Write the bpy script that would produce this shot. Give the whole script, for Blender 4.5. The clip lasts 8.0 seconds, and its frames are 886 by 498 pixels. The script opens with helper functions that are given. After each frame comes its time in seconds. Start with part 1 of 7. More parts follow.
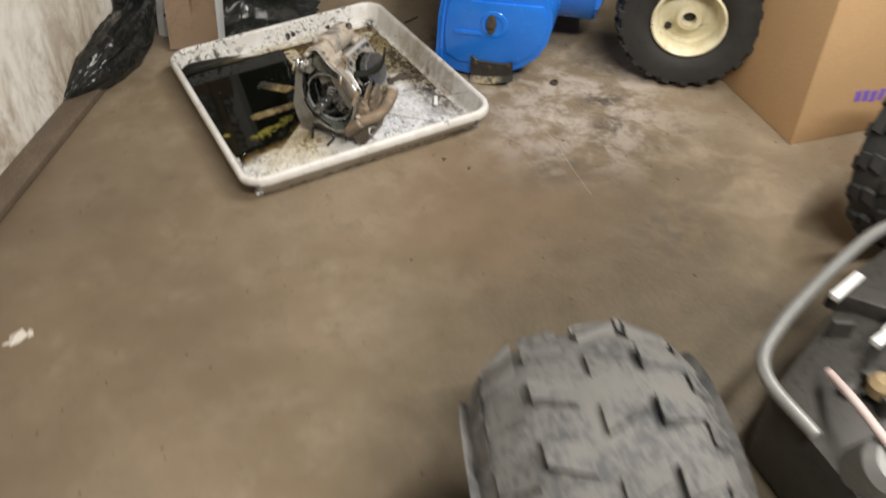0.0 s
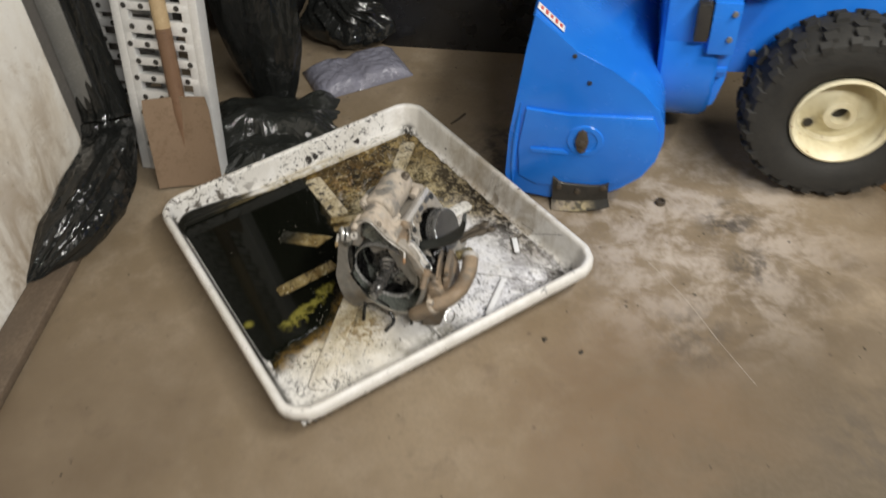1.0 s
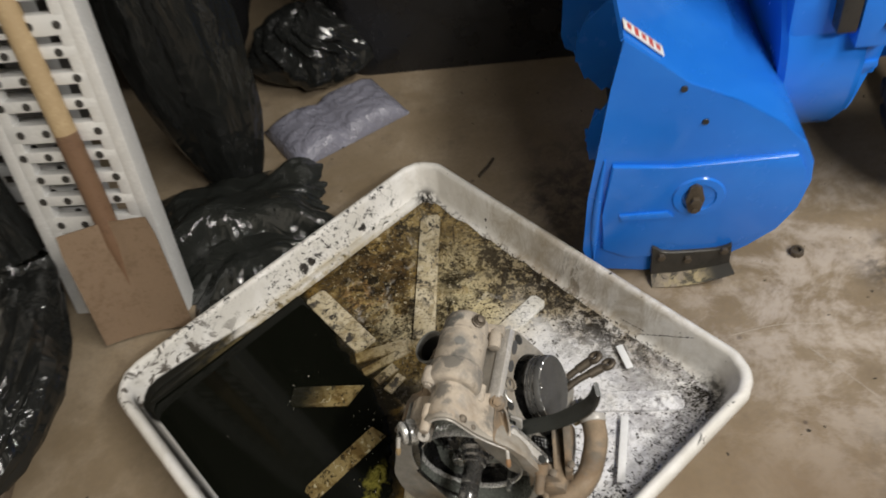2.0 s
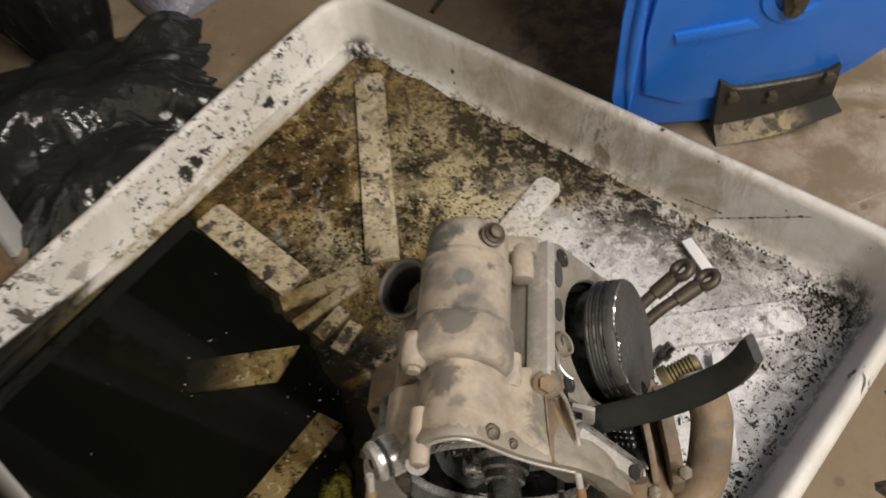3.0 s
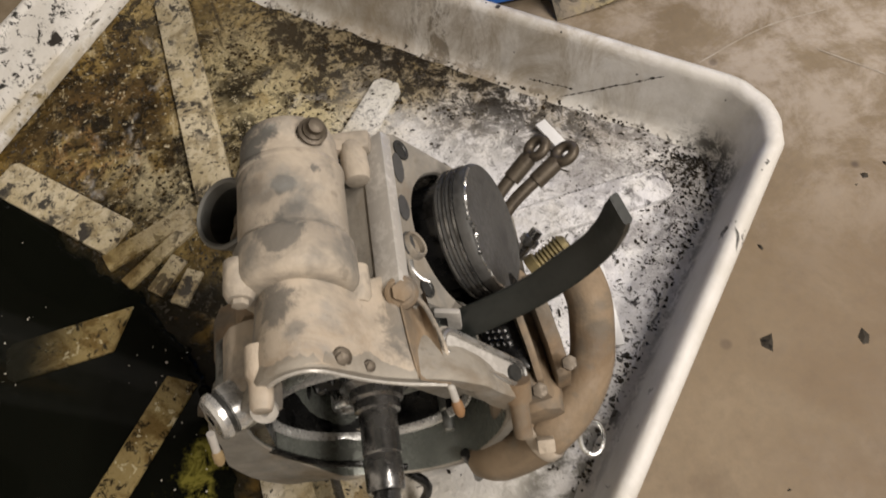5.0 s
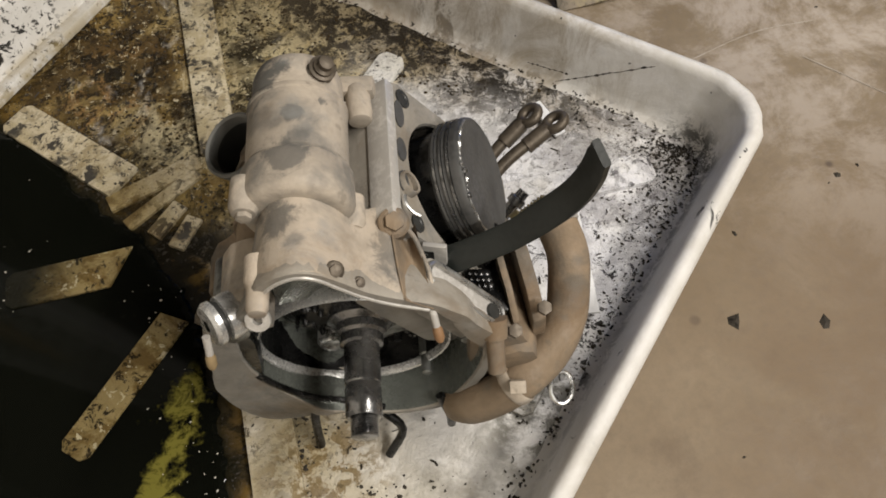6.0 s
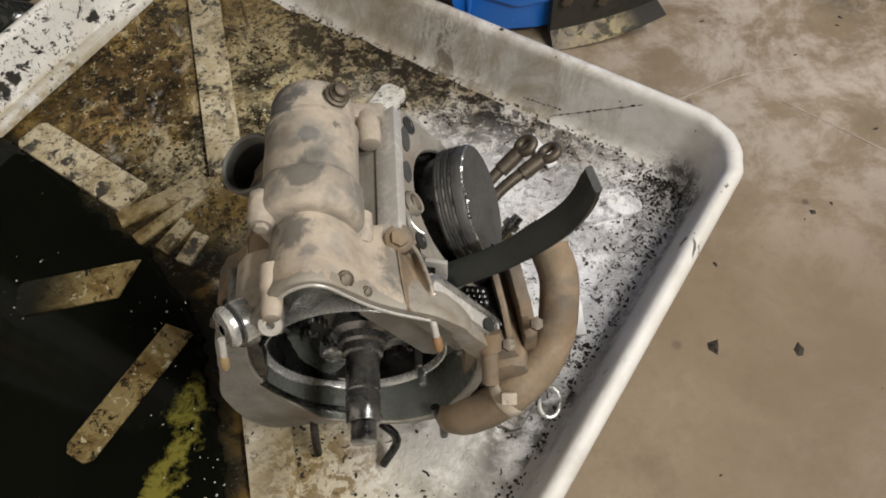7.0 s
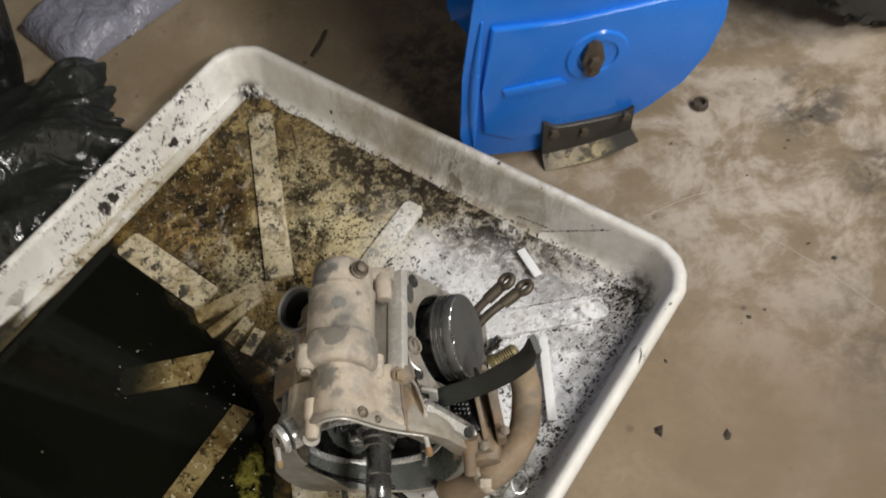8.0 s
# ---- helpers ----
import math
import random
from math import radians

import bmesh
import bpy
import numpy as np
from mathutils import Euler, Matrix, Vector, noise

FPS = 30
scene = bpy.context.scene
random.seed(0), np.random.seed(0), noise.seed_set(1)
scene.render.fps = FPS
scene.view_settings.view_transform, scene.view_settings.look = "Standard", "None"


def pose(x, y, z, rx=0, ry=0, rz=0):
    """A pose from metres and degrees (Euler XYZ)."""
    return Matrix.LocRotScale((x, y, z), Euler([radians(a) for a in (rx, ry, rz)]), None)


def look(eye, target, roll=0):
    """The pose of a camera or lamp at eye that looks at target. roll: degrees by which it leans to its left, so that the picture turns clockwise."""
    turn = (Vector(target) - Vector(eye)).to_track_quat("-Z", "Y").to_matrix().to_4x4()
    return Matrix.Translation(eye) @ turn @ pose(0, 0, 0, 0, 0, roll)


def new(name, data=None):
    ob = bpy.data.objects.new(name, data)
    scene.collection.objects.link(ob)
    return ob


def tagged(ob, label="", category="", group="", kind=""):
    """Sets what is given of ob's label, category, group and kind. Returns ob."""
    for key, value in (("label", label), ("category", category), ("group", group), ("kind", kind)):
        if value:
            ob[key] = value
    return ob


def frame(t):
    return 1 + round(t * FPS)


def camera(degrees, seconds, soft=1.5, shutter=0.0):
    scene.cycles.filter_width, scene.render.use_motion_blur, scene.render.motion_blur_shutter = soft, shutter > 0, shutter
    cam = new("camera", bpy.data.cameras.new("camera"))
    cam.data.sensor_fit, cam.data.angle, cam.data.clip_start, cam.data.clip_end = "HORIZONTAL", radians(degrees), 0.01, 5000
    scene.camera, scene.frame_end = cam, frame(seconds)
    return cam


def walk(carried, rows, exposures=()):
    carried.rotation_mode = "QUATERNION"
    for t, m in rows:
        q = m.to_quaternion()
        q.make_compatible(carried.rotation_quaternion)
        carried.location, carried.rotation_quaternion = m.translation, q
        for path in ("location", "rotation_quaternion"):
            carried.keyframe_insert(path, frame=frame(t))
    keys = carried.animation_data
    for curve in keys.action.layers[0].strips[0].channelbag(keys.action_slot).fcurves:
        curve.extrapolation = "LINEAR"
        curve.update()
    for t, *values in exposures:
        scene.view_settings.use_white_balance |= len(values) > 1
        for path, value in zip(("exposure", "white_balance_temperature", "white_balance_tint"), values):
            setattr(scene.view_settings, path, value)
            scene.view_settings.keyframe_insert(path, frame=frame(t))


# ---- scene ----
cam = camera(56.7, 8.0, soft=1.7, shutter=0.4)
PATH = [
    (0, (0.773, -1.695, 1.154), (0.384, -0.27, -0.195), -0.1),
    (0.3, (0.634, -1.491, 1.158), (0.261, -0.081, -0.21), -2.3),
    (0.5, (0.551, -1.439, 1.17), (0.202, -0.022, -0.197), -3.3),
    (1, (0.426, -1.126, 1.117), (0.071, 0.29, -0.25), -3.8),
    (1.5, (0.299, -0.893, 1.069), (-0.044, 0.52, -0.305), -5.3),
    (1.7, (0.244, -0.782, 1.048), (-0.083, 0.621, -0.339), -8.8),
    (2.8, (0.117, -0.373, 0.708), (-0.045, 0.784, -0.914), -14.4),
    (3, (0.105, -0.347, 0.656), (-0.032, 0.794, -0.981), -14.8),
    (3.5, (0.104, -0.308, 0.589), (0.149, 0.779, -1.09), -10.0),
    (4, (0.109, -0.295, 0.574), (0.204, 0.762, -1.121), -10.3),
    (4.5, (0.121, -0.309, 0.585), (0.236, 0.708, -1.133), -11.6),
    (5, (0.123, -0.331, 0.584), (0.234, 0.627, -1.168), -12.6),
    (5.2, (0.118, -0.343, 0.586), (0.237, 0.608, -1.17), -11.8),
    (6.3, (0.099, -0.395, 0.593), (0.265, 0.622, -1.121), -4.9),
    (6.5, (0.09, -0.403, 0.596), (0.273, 0.638, -1.103), -4.1),
    (7, (0.095, -0.403, 0.614), (0.297, 0.639, -1.081), -2.8),
    (7.5, (0.114, -0.398, 0.687), (0.236, 0.654, -1.009), -6.0),
    (8, (0.142, -0.419, 0.832), (0.233, 0.636, -0.864), -7.6),
]
walk(cam, [(t, look(eye, target, roll)) for t, eye, target, roll in PATH],
     exposures=[(0, 0.14, 6430, 10), (1.5, 0.02, 6350, 9), (3.0, -0.16, 6800, 13), (3.5, -0.20, 6850, 14), (4.3, -0.16, 6850, 14), (5.2, -0.06, 6820, 13), (6.5, -0.06, 6500, 10), (7.0, -0.06, 6450, 10), (8, -0.06, 6380, 9)])

# ---- light: a closed garage with two tube lamps under the ceiling ----
world = bpy.data.worlds.new("world")
scene.world = world
world.use_nodes = True
world.node_tree.nodes["Background"].inputs[0].default_value = (0.9, 0.95, 1.0, 1)
world.node_tree.nodes["Background"].inputs[1].default_value = 0.02


def tube_lamp(name, eye, target, watts, length, width, colour):
    data = bpy.data.lights.new(name, "AREA")
    data.shape, data.size, data.size_y = "RECTANGLE", length, width
    data.energy, data.color = watts, colour
    ob = new(name, data)
    ob.matrix_world = look(eye, target)
    return ob


tube_lamp("ceiling_lamp", (1.65, -0.40, 2.30), (1.2, -0.25, 0), 50, 1.2, 0.10, (1.0, 0.955, 0.88))
tube_lamp("ceiling_lamp", (1.55, -1.85, 2.35), (1.15, -0.9, 0), 73, 1.2, 0.10, (1.0, 0.955, 0.88))



# ---- mesh helpers ----
def frame_axes(d, up=(0, 0, 1)):
    d = Vector(d).normalized()
    s = d.cross(Vector(up))
    if s.length < 1e-4:
        s = d.cross(Vector((1, 0, 0)))
    s.normalize()
    return s, s.cross(d).normalized(), d


def along(origin, direction, up=(0, 0, 1)):
    """A pose whose z axis points along direction."""
    s, u, d = frame_axes(direction, up)
    return Matrix(((s.x, u.x, d.x, origin[0]), (s.y, u.y, d.y, origin[1]), (s.z, u.z, d.z, origin[2]), (0, 0, 0, 1)))


def lathe(bm, profile, m, n=32, close=True):
    """Turn rows of (radius, height) round the z axis of m."""
    rings = []
    for r, h in profile:
        rings.append([bm.verts.new(m @ Vector((r * math.cos(2 * math.pi * i / n), r * math.sin(2 * math.pi * i / n), h))) for i in range(n)])
    for a, b in zip(rings, rings[1:]):
        for i in range(n):
            bm.faces.new((a[i], a[(i + 1) % n], b[(i + 1) % n], b[i]))
    if close:
        bm.faces.new(rings[0][::-1])
        bm.faces.new(rings[-1])
    return bm


def smooth_path(points, steps=8):
    """Catmull-Rom through the points."""
    p = [Vector(q) for q in points]
    p = [2 * p[0] - p[1]] + p + [2 * p[-1] - p[-2]]
    out = []
    for i in range(1, len(p) - 2):
        for k in range(steps):
            t = k / steps
            a, b, c, d = p[i - 1:i + 3]
            out.append(0.5 * (2 * b + (c - a) * t + (2 * a - 5 * b + 4 * c - d) * t * t + (3 * b - a - 3 * c + d) * t ** 3))
    out.append(p[-2])
    return out


def tube(bm, points, radius, n=12, steps=8, closed=False, caps=True):
    """A round bar or pipe along the points; radius a number or a function of 0..1."""
    path = smooth_path(points, steps) if not closed else [Vector(q) for q in points]
    rings, up = [], Vector((0.13, 0.21, 0.97))
    for i, q in enumerate(path):
        a = path[i - 1] if i or closed else path[i]
        b = path[(i + 1) % len(path)] if i < len(path) - 1 or closed else path[i]
        s, u, _ = frame_axes(b - a, up)
        up = u
        r = radius(i / (len(path) - 1)) if callable(radius) else radius
        rings.append([bm.verts.new(q + r * (math.cos(2 * math.pi * k / n) * s + math.sin(2 * math.pi * k / n) * u)) for k in range(n)])
    pairs = list(zip(rings, rings[1:])) + ([(rings[-1], rings[0])] if closed else [])
    for a, b in pairs:
        for k in range(n):
            bm.faces.new((a[k], a[(k + 1) % n], b[(k + 1) % n], b[k]))
    if caps and not closed:
        bm.faces.new(rings[0][::-1])
        bm.faces.new(rings[-1])
    return bm


def prism(bm, outline, m, z0, z1, bevel=0.0):
    """Extrude an outline of (x, y) along the z axis of m from z0 to z1."""
    lo = [bm.verts.new(m @ Vector((x, y, z0))) for x, y in outline]
    hi = [bm.verts.new(m @ Vector((x, y, z1))) for x, y in outline]
    n = len(outline)
    faces = [bm.faces.new(lo[::-1]), bm.faces.new(hi)]
    faces += [bm.faces.new((lo[i], lo[(i + 1) % n], hi[(i + 1) % n], hi[i])) for i in range(n)]
    if bevel:
        edges = list({e for f in faces for e in f.edges})
        bmesh.ops.bevel(bm, geom=edges, offset=bevel, segments=2, profile=0.6, affect="EDGES", clamp_overlap=True)
    return bm


def block(bm, m, sx, sy, sz, bevel=0.002):
    return prism(bm, [(-sx / 2, -sy / 2), (sx / 2, -sy / 2), (sx / 2, sy / 2), (-sx / 2, sy / 2)], m, -sz / 2, sz / 2, bevel)


def hexbolt(bm, m, r=0.005, h=0.005, shank=0.0):
    prism(bm, [(r * math.cos(math.pi * k / 3), r * math.sin(math.pi * k / 3)) for k in range(6)], m, 0, h, r * 0.12)
    if shank:
        lathe(bm, [(r * 0.55, h), (r * 0.55, h + shank)], m, 10)
    return bm


def round_rect(hx, hy, r, n=8):
    out = []
    for cx, cy, a0 in ((hx - r, hy - r, 0), (-hx + r, hy - r, 90), (-hx + r, -hy + r, 180), (hx - r, -hy + r, 270)):
        for k in range(n + 1):
            a = radians(a0 + 90 * k / n)
            out.append((cx + r * math.cos(a), cy + r * math.sin(a)))
    return out


def finish(bm, name, smooth=True, angle=38):
    bmesh.ops.recalc_face_normals(bm, faces=bm.faces)
    me = bpy.data.meshes.new(name)
    bm.to_mesh(me)
    bm.free()
    if smooth:
        me.shade_smooth()
        me.set_sharp_from_angle(angle=radians(angle))
    return me


ROOT = {}


def thing(name, m, label, category, group="", kind=""):
    """An empty at a thing's base, to which its parts belong."""
    ob = new(name)
    ob.empty_display_size = 0.05
    ob.matrix_world = m
    ROOT[ob] = m
    return tagged(ob, label, category, group, kind)


def part(name, bm, material, parent, label="", kind="", local=False, smooth=True, angle=38):
    """One mesh object under a thing or under one of its parts; bm holds world places unless local is set."""
    if not local:
        bm.transform(ROOT[parent].inverted())
    me = finish(bm, name, smooth, angle)
    me.materials.append(material)
    ob = new(name, me)
    ob.parent = parent
    ROOT[ob] = ROOT[parent]
    return tagged(ob, label, "", "", kind)


def solo(name, bm, material, label, category, group="", kind="", smooth=True, angle=38):
    """A thing of one mesh, its origin at its base's centre."""
    lo = [min(v.co[k] for v in bm.verts) for k in range(3)]
    hi = [max(v.co[k] for v in bm.verts) for k in range(3)]
    c = Vector(((lo[0] + hi[0]) / 2, (lo[1] + hi[1]) / 2, lo[2]))
    bm.transform(Matrix.Translation(-c))
    me = finish(bm, name, smooth, angle)
    me.materials.append(material)
    ob = new(name, me)
    ob.location = c
    return tagged(ob, label, category, group, kind)


# ---- materials ----
class Nodes:
    """A node material built line by line."""

    def __init__(self, name, rough=0.5, metal=0.0, colour=(0.5, 0.5, 0.5), spec=0.5):
        self.mat = bpy.data.materials.new(name)
        self.mat.use_nodes = True
        self.tree = self.mat.node_tree
        self.shader = self.tree.nodes["Principled BSDF"]
        self.set("Roughness", rough), self.set("Metallic", metal), self.set("Base Color", (*colour, 1)), self.set("Specular IOR Level", spec)
        self.place = self.add("ShaderNodeNewGeometry").outputs["Position"]

    def add(self, kind):
        return self.tree.nodes.new(kind)

    def link(self, a, b):
        self.tree.links.new(a, b)

    def set(self, name, value):
        socket = self.shader.inputs[name]
        if isinstance(value, bpy.types.NodeSocket):
            self.link(value, socket)
        else:
            socket.default_value = value

    def fill(self, socket, value):
        if isinstance(value, bpy.types.NodeSocket):
            self.link(value, socket)
        else:
            socket.default_value = value

    def stretch(self, scale, turn=(0, 0, 0)):
        node = self.add("ShaderNodeMapping")
        node.inputs["Scale"].default_value = scale
        node.inputs["Rotation"].default_value = [radians(a) for a in turn]
        self.link(self.place, node.inputs["Vector"])
        return node.outputs[0]

    def stretched(self, axis):
        """One coordinate of the place."""
        node = self.add("ShaderNodeSeparateXYZ")
        self.link(self.place, node.inputs[0])
        return node.outputs[axis]

    def noise(self, scale, detail=4, rough=0.6, warp=0.0, where=None):
        node = self.add("ShaderNodeTexNoise")
        node.inputs["Scale"].default_value, node.inputs["Detail"].default_value = scale, detail
        node.inputs["Roughness"].default_value, node.inputs["Distortion"].default_value = rough, warp
        self.link(where or self.place, node.inputs["Vector"])
        return node.outputs[0]

    def cells(self, scale, where=None):
        node = self.add("ShaderNodeTexVoronoi")
        node.inputs["Scale"].default_value = scale
        self.link(where or self.place, node.inputs["Vector"])
        return node.outputs["Distance"]

    def range(self, value, a, b, lo=0.0, hi=1.0):
        node = self.add("ShaderNodeMapRange")
        node.interpolation_type = "SMOOTHSTEP"
        self.link(value, node.inputs[0])
        for k, v in zip((1, 2, 3, 4), (a, b, lo, hi)):
            node.inputs[k].default_value = v
        return node.outputs[0]

    def maths(self, op, a, b=0.0, free=False):
        node = self.add("ShaderNodeMath")
        node.operation = op
        node.use_clamp = op in ("ADD", "MULTIPLY") and not free
        self.fill(node.inputs[0], a), self.fill(node.inputs[1], b)
        return node.outputs[0]

    def mix(self, factor, a, b):
        node = self.add("ShaderNodeMix")
        node.data_type = "RGBA"
        self.fill(node.inputs[0], factor)
        for k, v in ((6, a), (7, b)):
            self.fill(node.inputs[k], v if isinstance(v, bpy.types.NodeSocket) else (*v, 1))
        return node.outputs[2]

    def patch(self, x, y, z, r0, r1):
        """1 within r0 of a place, 0 beyond r1."""
        node = self.add("ShaderNodeVectorMath")
        node.operation = "DISTANCE"
        self.link(self.place, node.inputs[0])
        node.inputs[1].default_value = (x, y, z)
        return self.range(node.outputs["Value"], r0, r1, 1.0, 0.0)

    def attribute(self, name):
        node = self.add("ShaderNodeAttribute")
        node.attribute_name = name
        return node.outputs["Fac"]

    def bump(self, height, strength=0.3, depth=0.002):
        node = self.add("ShaderNodeBump")
        node.inputs["Strength"].default_value, node.inputs["Distance"].default_value = strength, depth
        self.link(height, node.inputs["Height"])
        self.link(node.outputs[0], self.shader.inputs["Normal"])


def simple(name, a, b, scale, rough, metal=0.0, fine=180.0, bump=0.15, spec=0.5, depth=0.001):
    """A surface of two tones with grain."""
    n = Nodes(name, rough, metal, a, spec)
    big, small = n.noise(scale, 5), n.noise(fine, 3)
    n.set("Base Color", n.mix(n.range(n.maths("MULTIPLY", n.maths("ADD", big, small), 0.5), 0.35, 0.65), a, b))
    n.set("Roughness", n.range(small, 0.3, 0.7, max(0.03, rough - 0.1), min(1, rough + 0.1)))
    n.bump(small, bump, depth)
    return n.mat


def floor_material():
    n = Nodes("stained_concrete", 0.62, 0, (0.3, 0.25, 0.2), 0.4)
    big, mid, fine = n.noise(1.6, 6, 0.65, 0.2), n.noise(9, 6, 0.7, 0.1), n.noise(120, 4, 0.7)
    c = n.mix(n.range(big, 0.35, 0.68), (0.195, 0.147, 0.091), (0.288, 0.228, 0.157))
    c = n.mix(n.range(mid, 0.45, 0.75, 0, 0.55), c, (0.37, 0.306, 0.228))
    c = n.mix(n.range(n.noise(14, 6, 0.7, 0.15), 0.54, 0.72, 0, 0.55), c, (0.13, 0.098, 0.07))
    # broad darker patches at the front left and on the right, broken by noise
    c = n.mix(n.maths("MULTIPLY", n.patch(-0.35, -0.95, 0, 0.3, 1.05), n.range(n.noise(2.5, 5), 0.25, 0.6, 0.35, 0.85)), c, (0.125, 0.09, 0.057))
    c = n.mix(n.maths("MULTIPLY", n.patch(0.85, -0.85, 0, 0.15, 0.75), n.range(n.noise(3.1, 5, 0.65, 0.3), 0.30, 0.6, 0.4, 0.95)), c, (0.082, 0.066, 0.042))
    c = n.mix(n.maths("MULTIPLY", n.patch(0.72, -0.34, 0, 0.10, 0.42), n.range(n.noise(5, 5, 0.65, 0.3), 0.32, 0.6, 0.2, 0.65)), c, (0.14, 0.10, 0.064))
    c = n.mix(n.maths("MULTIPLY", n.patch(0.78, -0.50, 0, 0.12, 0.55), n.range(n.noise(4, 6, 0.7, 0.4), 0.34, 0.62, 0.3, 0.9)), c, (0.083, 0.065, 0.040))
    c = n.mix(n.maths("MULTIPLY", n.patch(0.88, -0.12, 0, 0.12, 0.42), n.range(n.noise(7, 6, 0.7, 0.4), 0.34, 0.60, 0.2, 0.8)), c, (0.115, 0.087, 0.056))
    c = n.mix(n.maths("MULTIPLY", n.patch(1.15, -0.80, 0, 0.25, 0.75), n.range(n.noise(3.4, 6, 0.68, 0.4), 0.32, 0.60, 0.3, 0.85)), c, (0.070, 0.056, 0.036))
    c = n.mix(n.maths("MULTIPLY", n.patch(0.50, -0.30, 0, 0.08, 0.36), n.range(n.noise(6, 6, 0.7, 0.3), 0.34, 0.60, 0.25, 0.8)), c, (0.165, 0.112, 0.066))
    c = n.mix(n.range(fine, 0.35, 0.75, 0, 0.35), c, (0.16, 0.125, 0.09))
    # pale swept dust and dark oil marks round the blower and the tray; the last two marks paint the blower's shadow
    pale = n.maths("MULTIPLY", n.patch(0.62, 0.16, 0, 0.08, 0.42), n.range(n.noise(11, 6, 0.75, 0.3), 0.42, 0.62))
    c = n.mix(n.maths("MULTIPLY", pale, 0.7), c, (0.49, 0.43, 0.375))
    for x, y, r, k in ((0.69, 0.20, 0.07, 0.85), (0.73, 0.07, 0.06, 0.8), (0.62, -0.12, 0.09, 0.45), (0.9, -0.3, 0.12, 0.4), (0.3, 0.45, 0.16, 0.5), (0.22, 0.38, 0.1, 0.7)):
        m = n.maths("MULTIPLY", n.patch(x, y, 0, r * 0.2, r * 1.3), n.range(n.noise(24, 5, 0.75, 0.3), 0.42, 0.6, 0, k))
        c = n.mix(m, c, (0.055, 0.048, 0.042))
    # a few dark specks
    s = n.maths("MULTIPLY", n.range(n.cells(13), 0.03, 0.075, 1, 0), n.range(n.noise(3.3, 2), 0.5, 0.62))
    c = n.mix(n.maths("MULTIPLY", s, 0.8), c, (0.07, 0.05, 0.04))
    n.set("Base Color", c)
    n.set("Roughness", n.range(mid, 0.3, 0.7, 0.45, 0.75))
    n.bump(n.maths("ADD", n.maths("MULTIPLY", fine, 0.6), n.maths("MULTIPLY", mid, 0.4)), 0.25, 0.002)
    return n.mat


